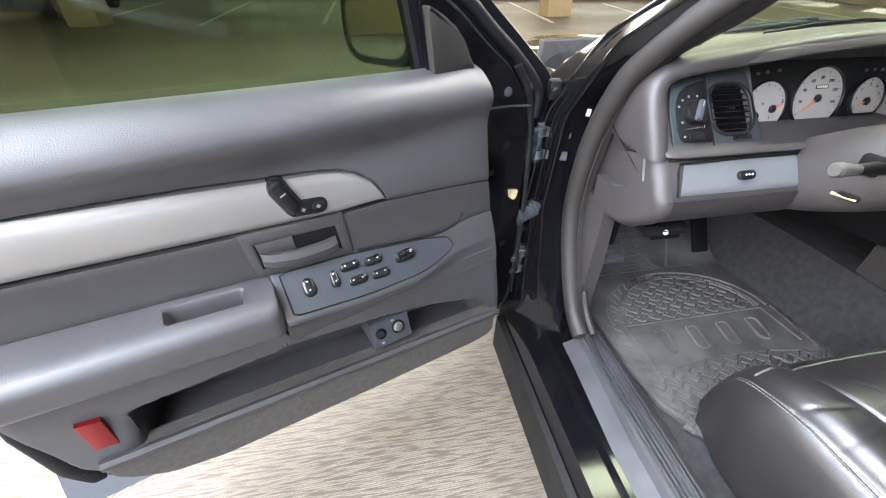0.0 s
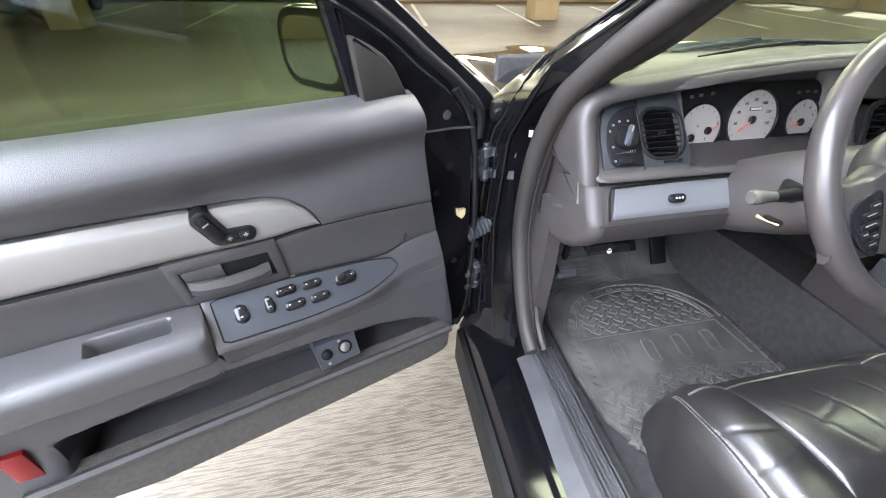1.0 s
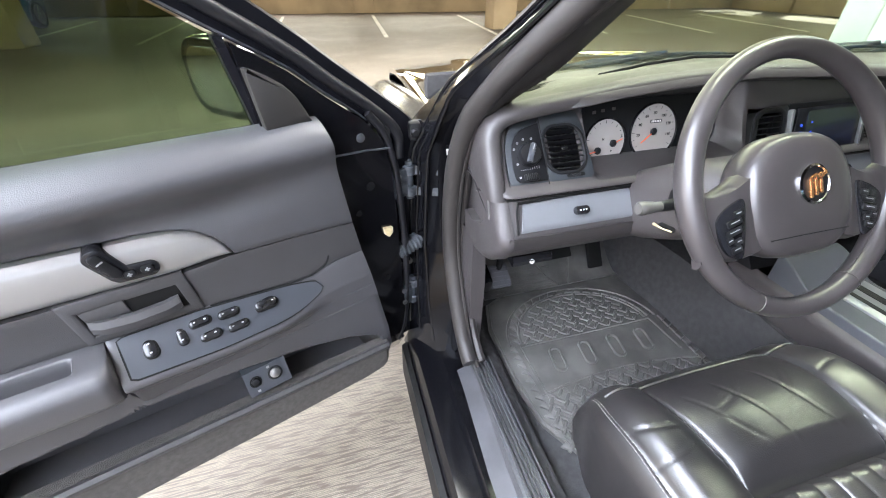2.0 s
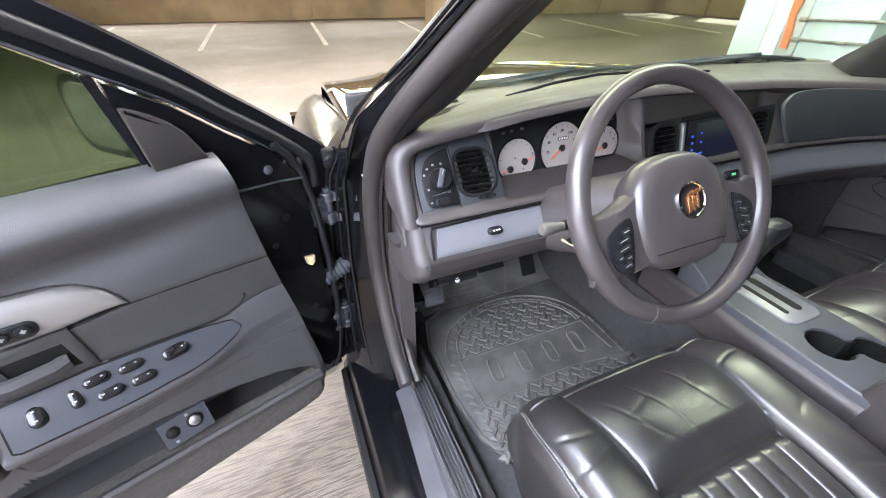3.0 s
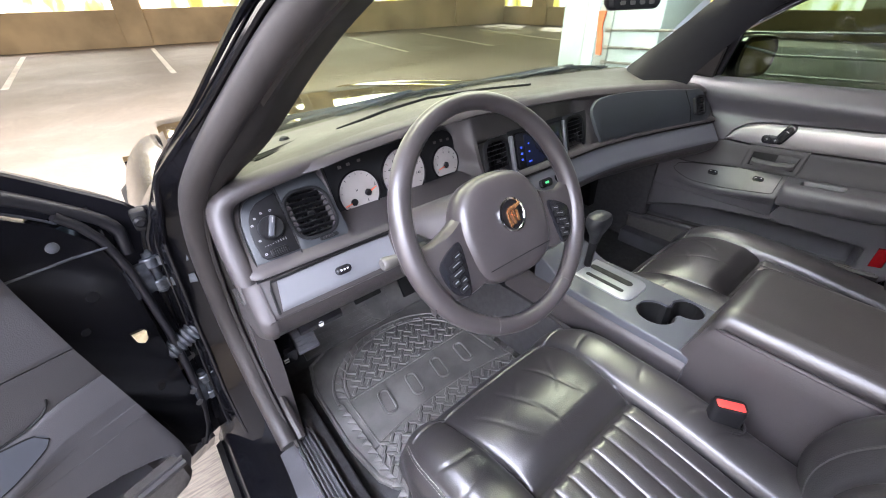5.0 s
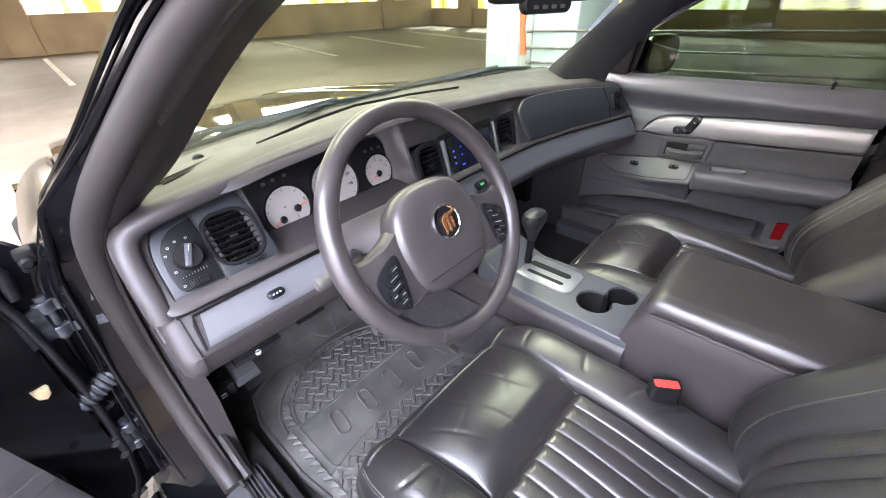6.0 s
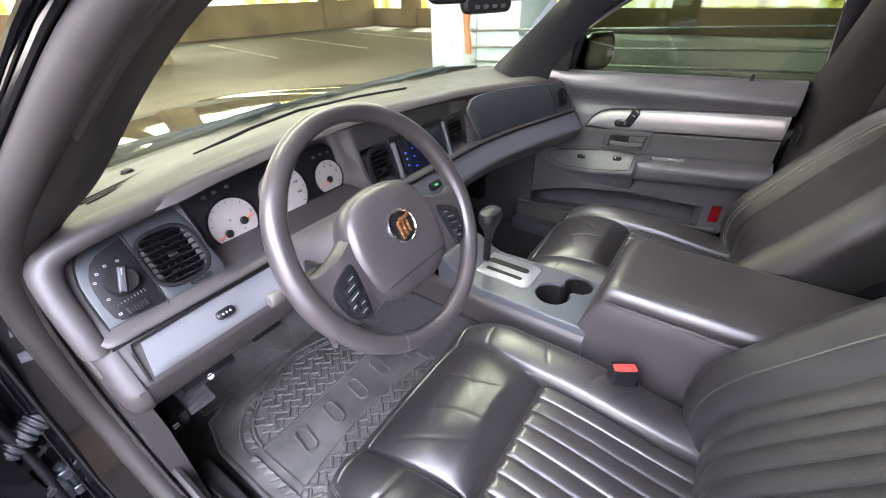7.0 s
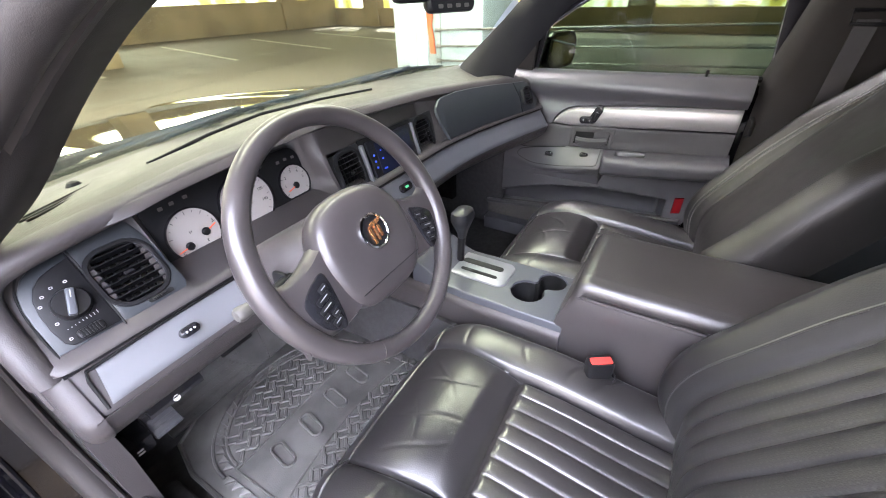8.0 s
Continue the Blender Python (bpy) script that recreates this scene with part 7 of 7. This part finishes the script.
def hood_at(s, t):
    y = 0.71 + 1.40 * t
    hw = 0.765 - 0.10 * t
    x = -hw + 2 * hw * s
    z = 0.985 - 0.15 * t - 0.05 * t ** 3 - 0.035 * (x / 0.8) ** 2 - 0.06 * smooth(0.68, 0.80, abs(x)) - 0.10 * smooth(0.93, 1.0, t)
    z += 0.012 * math.exp(-((abs(x) - 0.42 + 0.1 * t) / 0.05) ** 2)
    return Vector((x, y, z))


part("hood", sheet(hood_at, 60, 40, lambda p: p + Vector((0, 0, -0.02))), M_PAINT, car, "gloss black hood", 60)
part("cowl", sheet(lambda s, t: Vector((-0.70 + 1.44 * s, base_y(-0.68 + 1.40 * s) + 0.03 + 0.10 * t, 0.980 - 0.02 * t)), 24, 4, lambda p: p + Vector((0, 0, -0.04))), M_BLACK, car)
for sx in (-1, 1):
    rows = []
    for y, top, out in ((0.477, 0.905, 0.897), (0.485, 0.915, 0.900), (0.54, 0.922, 0.900), (0.65, 0.918, 0.900), (0.8, 0.908, 0.900), (1.0, 0.89, 0.900), (1.3, 0.85, 0.900), (1.7, 0.79, 0.89), (2.0, 0.73, 0.87), (2.15, 0.66, 0.84)):
        rows.append([Vector((sx * x, y, z)) for x, z in ((out - 0.20, top - 0.05), (out - 0.18, top - 0.004), (out - 0.155, top), (out - 0.12, top - 0.010), (out - 0.088, top - 0.032), (out - 0.058, top - 0.064), (out - 0.032, top - 0.105), (out - 0.012, top - 0.155), (out, top - 0.22), (out - 0.004, 0.42), (out - 0.14, 0.42))])
    part("fender", loft(rows), M_FENDER, car, "gloss black front fender", 60)
part("fender_flange", prism([(-0.79, 0.36), (-0.945, 0.36), (-0.94, 0.60), (-0.935, 0.80), (-0.93, 0.88), (-0.915, 0.925), (-0.885, 0.947), (-0.852, 0.963), (-0.79, 0.96)], 0.006, Matrix(((1, 0, 0, 0), (0, 0, -1, 0.476), (0, 1, 0, 0), (0, 0, 0, 1))), 0.002), M_FRAME, car, "black inner edge of the fender")
part("front_bumper", loft([[Vector((x, y, z)) for y, z in ((2.02, 0.62), (2.18, 0.60), (2.26, 0.50), (2.22, 0.35), (2.02, 0.30))] for x in (-0.86, -0.75, 0.75, 0.86)]), M_PAINT, car, "", 40)
for x0, x1, za, zm, zb in ((-0.43, 0.14, 1.004, 1.016, 1.012), (0.28, 0.76, 1.010, 1.020, 1.008)):
    wip = thing("wiper", "black windshield wiper with sky reflection tinted in blue, resting on the glass base", "wiper", None, "wipers")

    def wiper_at(k, up, out):
        x = x0 + (x1 - x0) * k
        z = lin([(0, za), (0.5, zm), (1, zb)], k) + up
        s0 = 0.5 + 0.5 * x / (lin(WS_HALF, z) * (1 + 0.03 * (1 + x / 0.75)))
        p = ws_at(s0, (z - 0.995) / 0.415)
        return Vector((x, p.y + 0.016 + out, z))
    blade = part("blade", tube([wiper_at(k / 12, 0, 0) for k in range(13)], 0.006, 6), M_RUBBER, wip)
    part("spine", tube([wiper_at(k / 12, 0.013 + 0.010 * math.sin(math.pi * k / 12), 0.010) for k in range(1, 12)], [0.003 + 0.0035 * math.sin(math.pi * k / 12) for k in range(1, 12)], 8), M_WIPER, blade)
    for k in (0.15, 0.38, 0.62, 0.85):
        part("claw", tube([wiper_at(k - 0.05, 0.002, 0), wiper_at(k, 0.018, 0.008), wiper_at(k + 0.05, 0.002, 0)], 0.005, 6), M_WIPER, blade)
    part("arm", tube([wiper_at(0.0, -0.02, 0.08), wiper_at(0.2, 0.010, 0.050), wiper_at(0.5, 0.030, 0.016)], [0.012, 0.010, 0.007], 8), M_WIPER, wip)
# mirror on the windshield
mir = thing("rear_view_mirror", "black rear-view mirror hanging from the windshield", "mirror", basis((-0.065, 0.022, 1.306), (0.94, -0.34, 0), (0, 0.10, 1)))
part("housing", loft([[Vector((x * k, y * k, z)) for x, y in rrect(0.26, 0.075, 0.03, 6)] for k, z in ((0.6, -0.04), (0.9, -0.025), (1.0, -0.008), (1.0, 0.004), (0.95, 0.008))]), M_BLACK, mir)
part("mirror_face", prism(rrect(0.238, 0.058, 0.024, 6), 0.010, Matrix.Translation((0, 0.003, 0))), M_MIRROR, mir)
part("button_bump", loft([[Vector((x * k, -0.040 + y * k, z)) for x, y in rrect(0.11, 0.03, 0.014, 5)] for k, z in ((0.8, -0.02), (1.0, -0.005), (1.0, 0.005), (0.9, 0.010))]), M_BLACK, mir)
for k in range(4):
    part("mirror_button", prism(rrect(0.010, 0.006, 0.002, 2), 0.002, Matrix.Translation((-0.03 + 0.02 * k, -0.045, 0.010))), M_GREYKNOB, mir)
part("stem", tube([(0, 0.02, -0.02), (0, 0.06, -0.06), (0, 0.10, -0.08)], 0.01, 8), M_BLACK, mir)
# right front pillar and rear closing
# charcoal trim put in black plastic, its shade being part of the colour
part("front_pillar_right", loft([[Vector((x, y, z)) for x, y in pts] for pts, z in (
    (((0.80, 0.44), (0.79, 0.30), (0.70, 0.19), (0.67, 0.33), (0.70, 0.42)), 0.98),
    (((0.78, 0.40), (0.76, 0.26), (0.70, 0.17), (0.67, 0.30), (0.70, 0.40)), 1.04),
    (((0.74, 0.20), (0.72, 0.10), (0.67, 0.04), (0.63, 0.14), (0.66, 0.22)), 1.19),
    (((0.69, 0.05), (0.67, -0.04), (0.61, -0.09), (0.57, 0.02), (0.60, 0.08)), 1.31),
    (((0.63, -0.2), (0.61, -0.26), (0.55, -0.28), (0.50, -0.2), (0.53, -0.15)), 1.42))]), M_BLACK, car, "charcoal pillar trim coloured black for its shade", 70)
part("centre_pillar", loft([[Vector((x, y, z)) for x, y in ((a, b), (a - 0.05, b - 0.012), (a - 0.085, b - 0.05), (a - 0.09, b - 0.26), (a, b - 0.27))] for a, b, z in ((0.90, -0.575, 0.30), (0.90, -0.575, 0.70), (0.885, -0.575, 1.03), (0.80, -0.60, 1.20), (0.68, -0.63, 1.42))]), M_PILTRIM, car, "charcoal centre pillar trim", 60)
part("striker", tube([(0.815, -0.585, 0.86), (0.80, -0.592, 0.87), (0.80, -0.592, 0.91), (0.815, -0.585, 0.92)], 0.006, 8), M_BLACK, car, "black coated door striker")
for sx in (-1,):
    part("centre_pillar", loft([[Vector((sx * x, y, z)) for x, y in ((0.82 - k, -0.63), (0.755 - k, -0.64), (0.745 - k, -0.80), (0.82 - k, -0.82))] for k, z in ((0.0, 0.33), (-0.01, 0.7), (0.0, 1.0), (0.10, 1.25), (0.18, 1.42))]), M_BLACK, car, "black centre pillar trim", 60)

for sx in (-1, 1):
    part("roof_rail", loft([[Vector((sx * x, y, z)) for x, z in ((0.56 + k, 1.375), (0.64 + k, 1.385), (0.63 + k, 1.45), (0.54 + k, 1.455), (0.50 + k, 1.42))] for y, k in ((-0.16, -0.02), (-0.3, 0), (-0.7, 0.01), (-1.5, 0.0))]), M_DASH, car, "charcoal roof rail trim", 60)
    part("rear_door_lining", box(sx * 0.74, -1.6, 0.30, sx * 0.80, -0.80, 1.03, 0.02), M_DOOR, car, "charcoal rear door lining")
    part("rear_window_frame", loft([[Vector((sx * x, y, z)) for x, z in ((0.74, 1.02), (0.79, 1.02), (0.64, 1.40), (0.60, 1.40))] for y in (-1.62, -1.5)]), M_PAINT, car)
part("roof", sheet(lambda s, t: Vector((-0.64 + 1.28 * s, -0.20 - 1.4 * t, 1.50 - 0.07 * (2 * s - 1) ** 2)), 12, 6, lambda p: p + Vector((0, 0, -0.008))), M_PAINT, car, "gloss black roof")
part("firewall", box(-0.74, 0.82, 0.30, 0.85, 0.86, 0.98, 0.01), M_CARPET, car)
part("kick_panel", box(0.80, 0.24, 0.30, 0.85, 0.80, 0.86, 0.015), M_CARPET, car)
part("far_sill", box(0.74, -1.05, 0.22, 0.86, 0.30, 0.385, 0.012), M_SILL, car)
rear = thing("back_bench", "black leather rear bench seat", "car seat")
part("cushion", box(-0.70, -1.65, 0.33, 0.70, -1.15, 0.58, 0.05, 4), M_LEATHER, rear)
part("backrest", move(box(-0.70, -0.09, 0, 0.70, 0.09, 0.62, 0.05, 4), Matrix.Translation((0, -1.70, 0.50)) @ Matrix.Rotation(radians(20), 4, "X")), M_LEATHER, rear)

fuse = thing("fuse_box_cover", "black plastic connector below the dash end", "connector")
part("body", move(box(-0.022, -0.03, -0.03, 0.022, 0.03, 0.03, 0.006), Matrix.Translation((-0.705, 0.40, 0.545)) @ Matrix.Rotation(radians(20), 4, "X")), M_GLOSSBLACK, fuse)
for k in (0, 1):
    part("print", move(box(-0.006, -0.0005, -0.002, 0.006, 0.0005, 0.002), Matrix.Translation((-0.712, 0.369, 0.53 + 0.008 * k))), M_WHITE, fuse)
rel = thing("hood_release", "black hood release handle under the dash", "handle")
part("handle", loft([[Vector((-0.641 + x, 0.285 + y, 0.695 + z)) for y, z in ((-0.02, -0.012), (-0.024, 0.0), (-0.015, 0.010), (0.02, 0.012), (0.02, -0.006))] for x in (-0.045, -0.03, 0.035, 0.05)]), M_GLOSSBLACK, rel)
part("handle_mark", lathe([(0.006, 0), (0.006, 0.0012), (0.0035, 0.0012), (0.0035, 0.0004), (0.001, 0.0004)], 16, basis((-0.641, 0.262, 0.692), (1, 0, 0), (0, 0.3, 1))), M_WHITE, rel)
# hinges and jamb fittings
for z, y, x in ((0.832, 0.462, -0.872), (0.512, 0.452, -0.880)):
    hinge = thing("steel_hinge", "grey-blue steel door hinge on the black jamb", "hinge", None, "door hinges")
    part("pin", tube([(x, y, z - 0.046), (x, y, z + 0.046)], [0.010, 0.010], 12), M_HINGE, hinge)
    for dz in (-0.026, 0.026):
        part("knuckle", lathe([(0.016, -0.011), (0.018, -0.009), (0.018, 0.009), (0.016, 0.011)], 16, pose(x, y, z + dz)), M_HINGE, hinge)
        part("arm", loft([[Vector((x + d * dx, y - 0.42 * d * dx + e, z + dz + f)) for e, f in ((-0.008, -0.010), (0.008, -0.010), (0.008, 0.010), (-0.008, 0.010))] for d, dx in ((0.0, 1), (0.4, 0.07), (1.0, 0.06))]), M_HINGE, hinge)
    part("door_leaf", move(box(-0.050, -0.006, -0.034, 0.0, 0.006, 0.034, 0.005), Matrix.Translation((x - 0.006, y - 0.010, z)) @ Matrix.Rotation(radians(22), 4, "Z")), M_HINGE, hinge)
    for dz in (-0.02, 0.02):
        part("bolt", lathe([(0.008, 0), (0.008, 0.004), (0.005, 0.006), (0.001, 0.006)], 6, basis((x - 0.028, y - 0.028, z + dz), (-0.92, -0.38, 0), (0, 0, 1))), M_STEEL, hinge)
boot = thing("wiring_boot", "grey corrugated rubber wiring boot between door and jamb", "wiring boot")
part("sleeve", tube([Vector((-0.838, 0.462, 0.672)).lerp(Vector((-0.918, 0.442, 0.650)), k / 32) for k in range(33)], [0.0195 + 0.0035 * (k % 4 in (1, 2)) + 0.006 * (k < 4) for k in range(33)], 16), M_BOOT, boot)
latch = thing("jamb_bracket", "small grey sealed bracket on the jamb top", "bracket")
part("block", box(-0.868, 0.445, 0.925, -0.842, 0.47, 0.965, 0.006), M_RUBBER, latch)
part("cap", lathe([(0.010, 0), (0.010, 0.006), (0.006, 0.010), (0.001, 0.010)], 12, basis((-0.857, 0.446, 0.945), (1, 0, 0), (0, 0, 1))), M_BLACK, latch)
part("jamb_sticker", prism(rrect(0.009, 0.024, 0.001, 2), 0.0008, basis((-0.7925, 0.4110, 0.9075), (0.914, -0.406, 0), (0.1, -0.8, 1))), M_WHITE, car, "small white sticker")
check = thing("door_check_strap", "steel door check strap between door and jamb", "strap")
part("strap", tube([(-0.84, 0.49, 0.60), (-0.93, 0.435, 0.60)], 0.007, 6, flat=2.0), M_STEEL, check)
# belt and guide on the far pillar
belt = thing("seat_belt", "dark grey seat belt hanging from the far pillar", "seat belt")
part("webbing", sheet(lambda s, t: Vector((0.70 + 0.05 * t, -0.70 - 0.045 * s + 0.02 * t, 1.20 - 0.75 * t)), 3, 16, lambda p: p + Vector((0.003, 0, 0))), M_CLOTH, belt)
part("guide_loop", tube([(0.695, -0.685, 1.22), (0.692, -0.76, 1.22), (0.695, -0.755, 1.19), (0.698, -0.69, 1.19)], 0.005, 8, wrap=True), M_BLACK, belt)


# ---- parked car across the garage ----
def parked_car(x, y):
    p = thing("parked_car", "blue hatchback parked across the garage", "car", pose(x, y, 0))
    secs = []
    for yy, w, zb, zs, zt, k in ((-0.95, 0.60, 0.35, 0.62, 0.66, 0.9), (-0.75, 0.82, 0.22, 0.72, 0.78, 0.9), (0.2, 0.88, 0.20, 0.88, 0.96, 0.86), (0.9, 0.89, 0.20, 0.93, 1.40, 0.62), (2.0, 0.89, 0.20, 0.95, 1.47, 0.62), (2.9, 0.87, 0.22, 0.95, 1.38, 0.60), (3.35, 0.80, 0.35, 0.90, 1.0, 0.7)):
        secs.append([Vector((sx * ww - 0.9, yy, z)) for sx, ww, z in ((1, w * 0.95, zb), (1, w, (zb + zs) / 2), (1, w * 0.97, zs), (1, w * k, zt), (-1, w * k, zt), (-1, w * 0.97, zs), (-1, w, (zb + zs) / 2), (-1, w * 0.95, zb))])
    part("body", loft(secs), M_BLUECAR, p, "gloss blue car body", 40)
    part("side_window", loft([[Vector((xx, yy, z)) for yy, z in ((0.75, 0.98), (1.05, 1.32), (2.5, 1.36), (2.8, 1.0))] for xx in (-0.20, -0.05)]), M_SCREEN, p)
    for yy in (0.0, 2.65):
        for sx in (-1, 1):
            wh = part("wheel", lathe([(0.19, -0.10), (0.30, -0.10), (0.325, -0.07), (0.325, 0.07), (0.30, 0.10), (0.22, 0.10), (0.21, 0.06), (0.001, 0.05)], 32, basis((-0.9 + sx * 0.80, yy, 0.325), (0, sx, 0), (0, 0, 1))), M_RUBBER, p, "black tyre")
            part("rim", join(*[move(box(0.03, -0.022, 0.07, 0.215, 0.022, 0.095, 0.006, 1), basis((-0.9 + sx * 0.80, yy, 0.325), (0, sx, 0), (0, 0, 1)) @ Matrix.Rotation(2 * math.pi * k / 5, 4, "Z")) for k in range(5)], lathe([(0.225, 0.06), (0.225, 0.10), (0.205, 0.10), (0.205, 0.06)], 28, basis((-0.9 + sx * 0.80, yy, 0.325), (0, sx, 0), (0, 0, 1)))), M_CHROME, wh, "silver five-spoke rim")
    return p


parked_car(-8.25, 12.0)


# ---- rest of the car body ----
for sx in (-1, 1):
    part("rear_door", loft([[Vector((sx * x, y, z)) for x, z in ((0.82, 0.30), (0.905, 0.30), (0.925, 0.48), (0.915, 0.75), (0.87, 0.985), (0.82, 0.995))] for y in (-0.70, -0.72, -1.2, -1.60, -1.62)]), M_PAINT, car, "gloss black rear door", 50)
    part("rear_sash", tube([(sx * 0.86, -0.72, 0.99), (sx * 0.70, -0.78, 1.36), (sx * 0.665, -1.1, 1.415), (sx * 0.68, -1.45, 1.39), (sx * 0.78, -1.62, 1.2), (sx * 0.86, -1.66, 0.99)], 0.022, 8), M_JAMB, car, "black rear window frame")
    g = part("rear_side_glass", sheet(lambda s, t: Vector((sx * (0.855 - 0.175 * t), -0.74 - 0.88 * s, 0.985 + 0.40 * t - 0.10 * t * smooth(0.7, 1.0, s))), 6, 6, lambda p: p + Vector((-sx * 0.004, 0, 0))), M_DARKGLASS, car, "dark tinted rear side glass")
    part("rear_quarter", loft([[Vector((sx * x, y, z)) for x, z in ((0.76, 0.34), (w - 0.02, 0.30), (w, 0.55), (w - 0.01, 0.78), (w - 0.05, 0.99), (0.70, 1.03), (0.70, 0.9))] for y, w in ((-1.63, 0.915), (-1.9, 0.915), (-2.4, 0.905), (-2.75, 0.87), (-2.90, 0.80))]), M_PAINT, car, "gloss black rear quarter panel", 50)
    part("rear_pillar", loft([[Vector((sx * x, y, z)) for x, y in ((a, y0), (a - 0.03, y1), (a - 0.08, y1), (a - 0.05, y0))] for a, y0, y1, z in ((0.86, -1.64, -2.10, 1.0), (0.78, -1.58, -1.92, 1.2), (0.68, -1.50, -1.66, 1.42))]), M_PAINT, car, "gloss black rear pillar", 50)
part("trunk_lid", sheet(lambda s, t: Vector((-0.72 + 1.44 * s, -2.08 - 0.82 * t, 1.045 - 0.02 * t - 0.09 * t ** 4 - 0.02 * (2 * s - 1) ** 2)), 16, 10, lambda p: p + Vector((0, 0, -0.02))), M_PAINT, car, "gloss black trunk lid")
part("tail_panel", loft([[Vector((x, y, z)) for y, z in ((-2.86, 0.94), (-2.96, 0.78), (-3.02, 0.60), (-3.0, 0.38), (-2.8, 0.32), (-2.8, 0.9))] for x in (-0.86, -0.80, 0.80, 0.86)]), M_PAINT, car, "gloss black tail and bumper", 40)
part("rear_shelf", box(-0.72, -2.12, 0.95, 0.72, -1.78, 1.0, 0.01), M_CARPET, car)
part("rear_glass", sheet(lambda s, t: Vector(((-0.70 + 1.40 * s) * (1 - 0.16 * t), -2.10 + 0.48 * t - 0.03 * (2 * s - 1) ** 2, 1.04 + 0.40 * t)), 12, 8, lambda p: p + Vector((0, 0.004, -0.004))), M_DARKGLASS, car, "dark tinted rear glass")
for sx in (-1, 1):
    for y in (1.52, -1.38 - 0.55):
        wm2 = basis((sx * 0.80, y, 0.33), (0, sx, 0), (0, 0, 1))
        tyre = part("wheel", lathe([(0.20, -0.10), (0.31, -0.10), (0.33, -0.08), (0.33, 0.08), (0.31, 0.105), (0.225, 0.105), (0.215, 0.07), (0.001, 0.06)], 40, wm2), M_RUBBER, car, "black tyre")
        part("rim", join(*[move(box(0.03, -0.020, 0.075, 0.212, 0.020, 0.10, 0.006, 1), wm2 @ Matrix.Rotation(2 * math.pi * k / 9, 4, "Z")) for k in range(9)], lathe([(0.228, 0.07), (0.228, 0.108), (0.208, 0.108), (0.208, 0.07)], 32, wm2), lathe([(0.05, 0.07), (0.05, 0.106), (0.03, 0.112), (0.001, 0.112)], 18, wm2)), M_STEEL, tyre, "silver alloy rim")
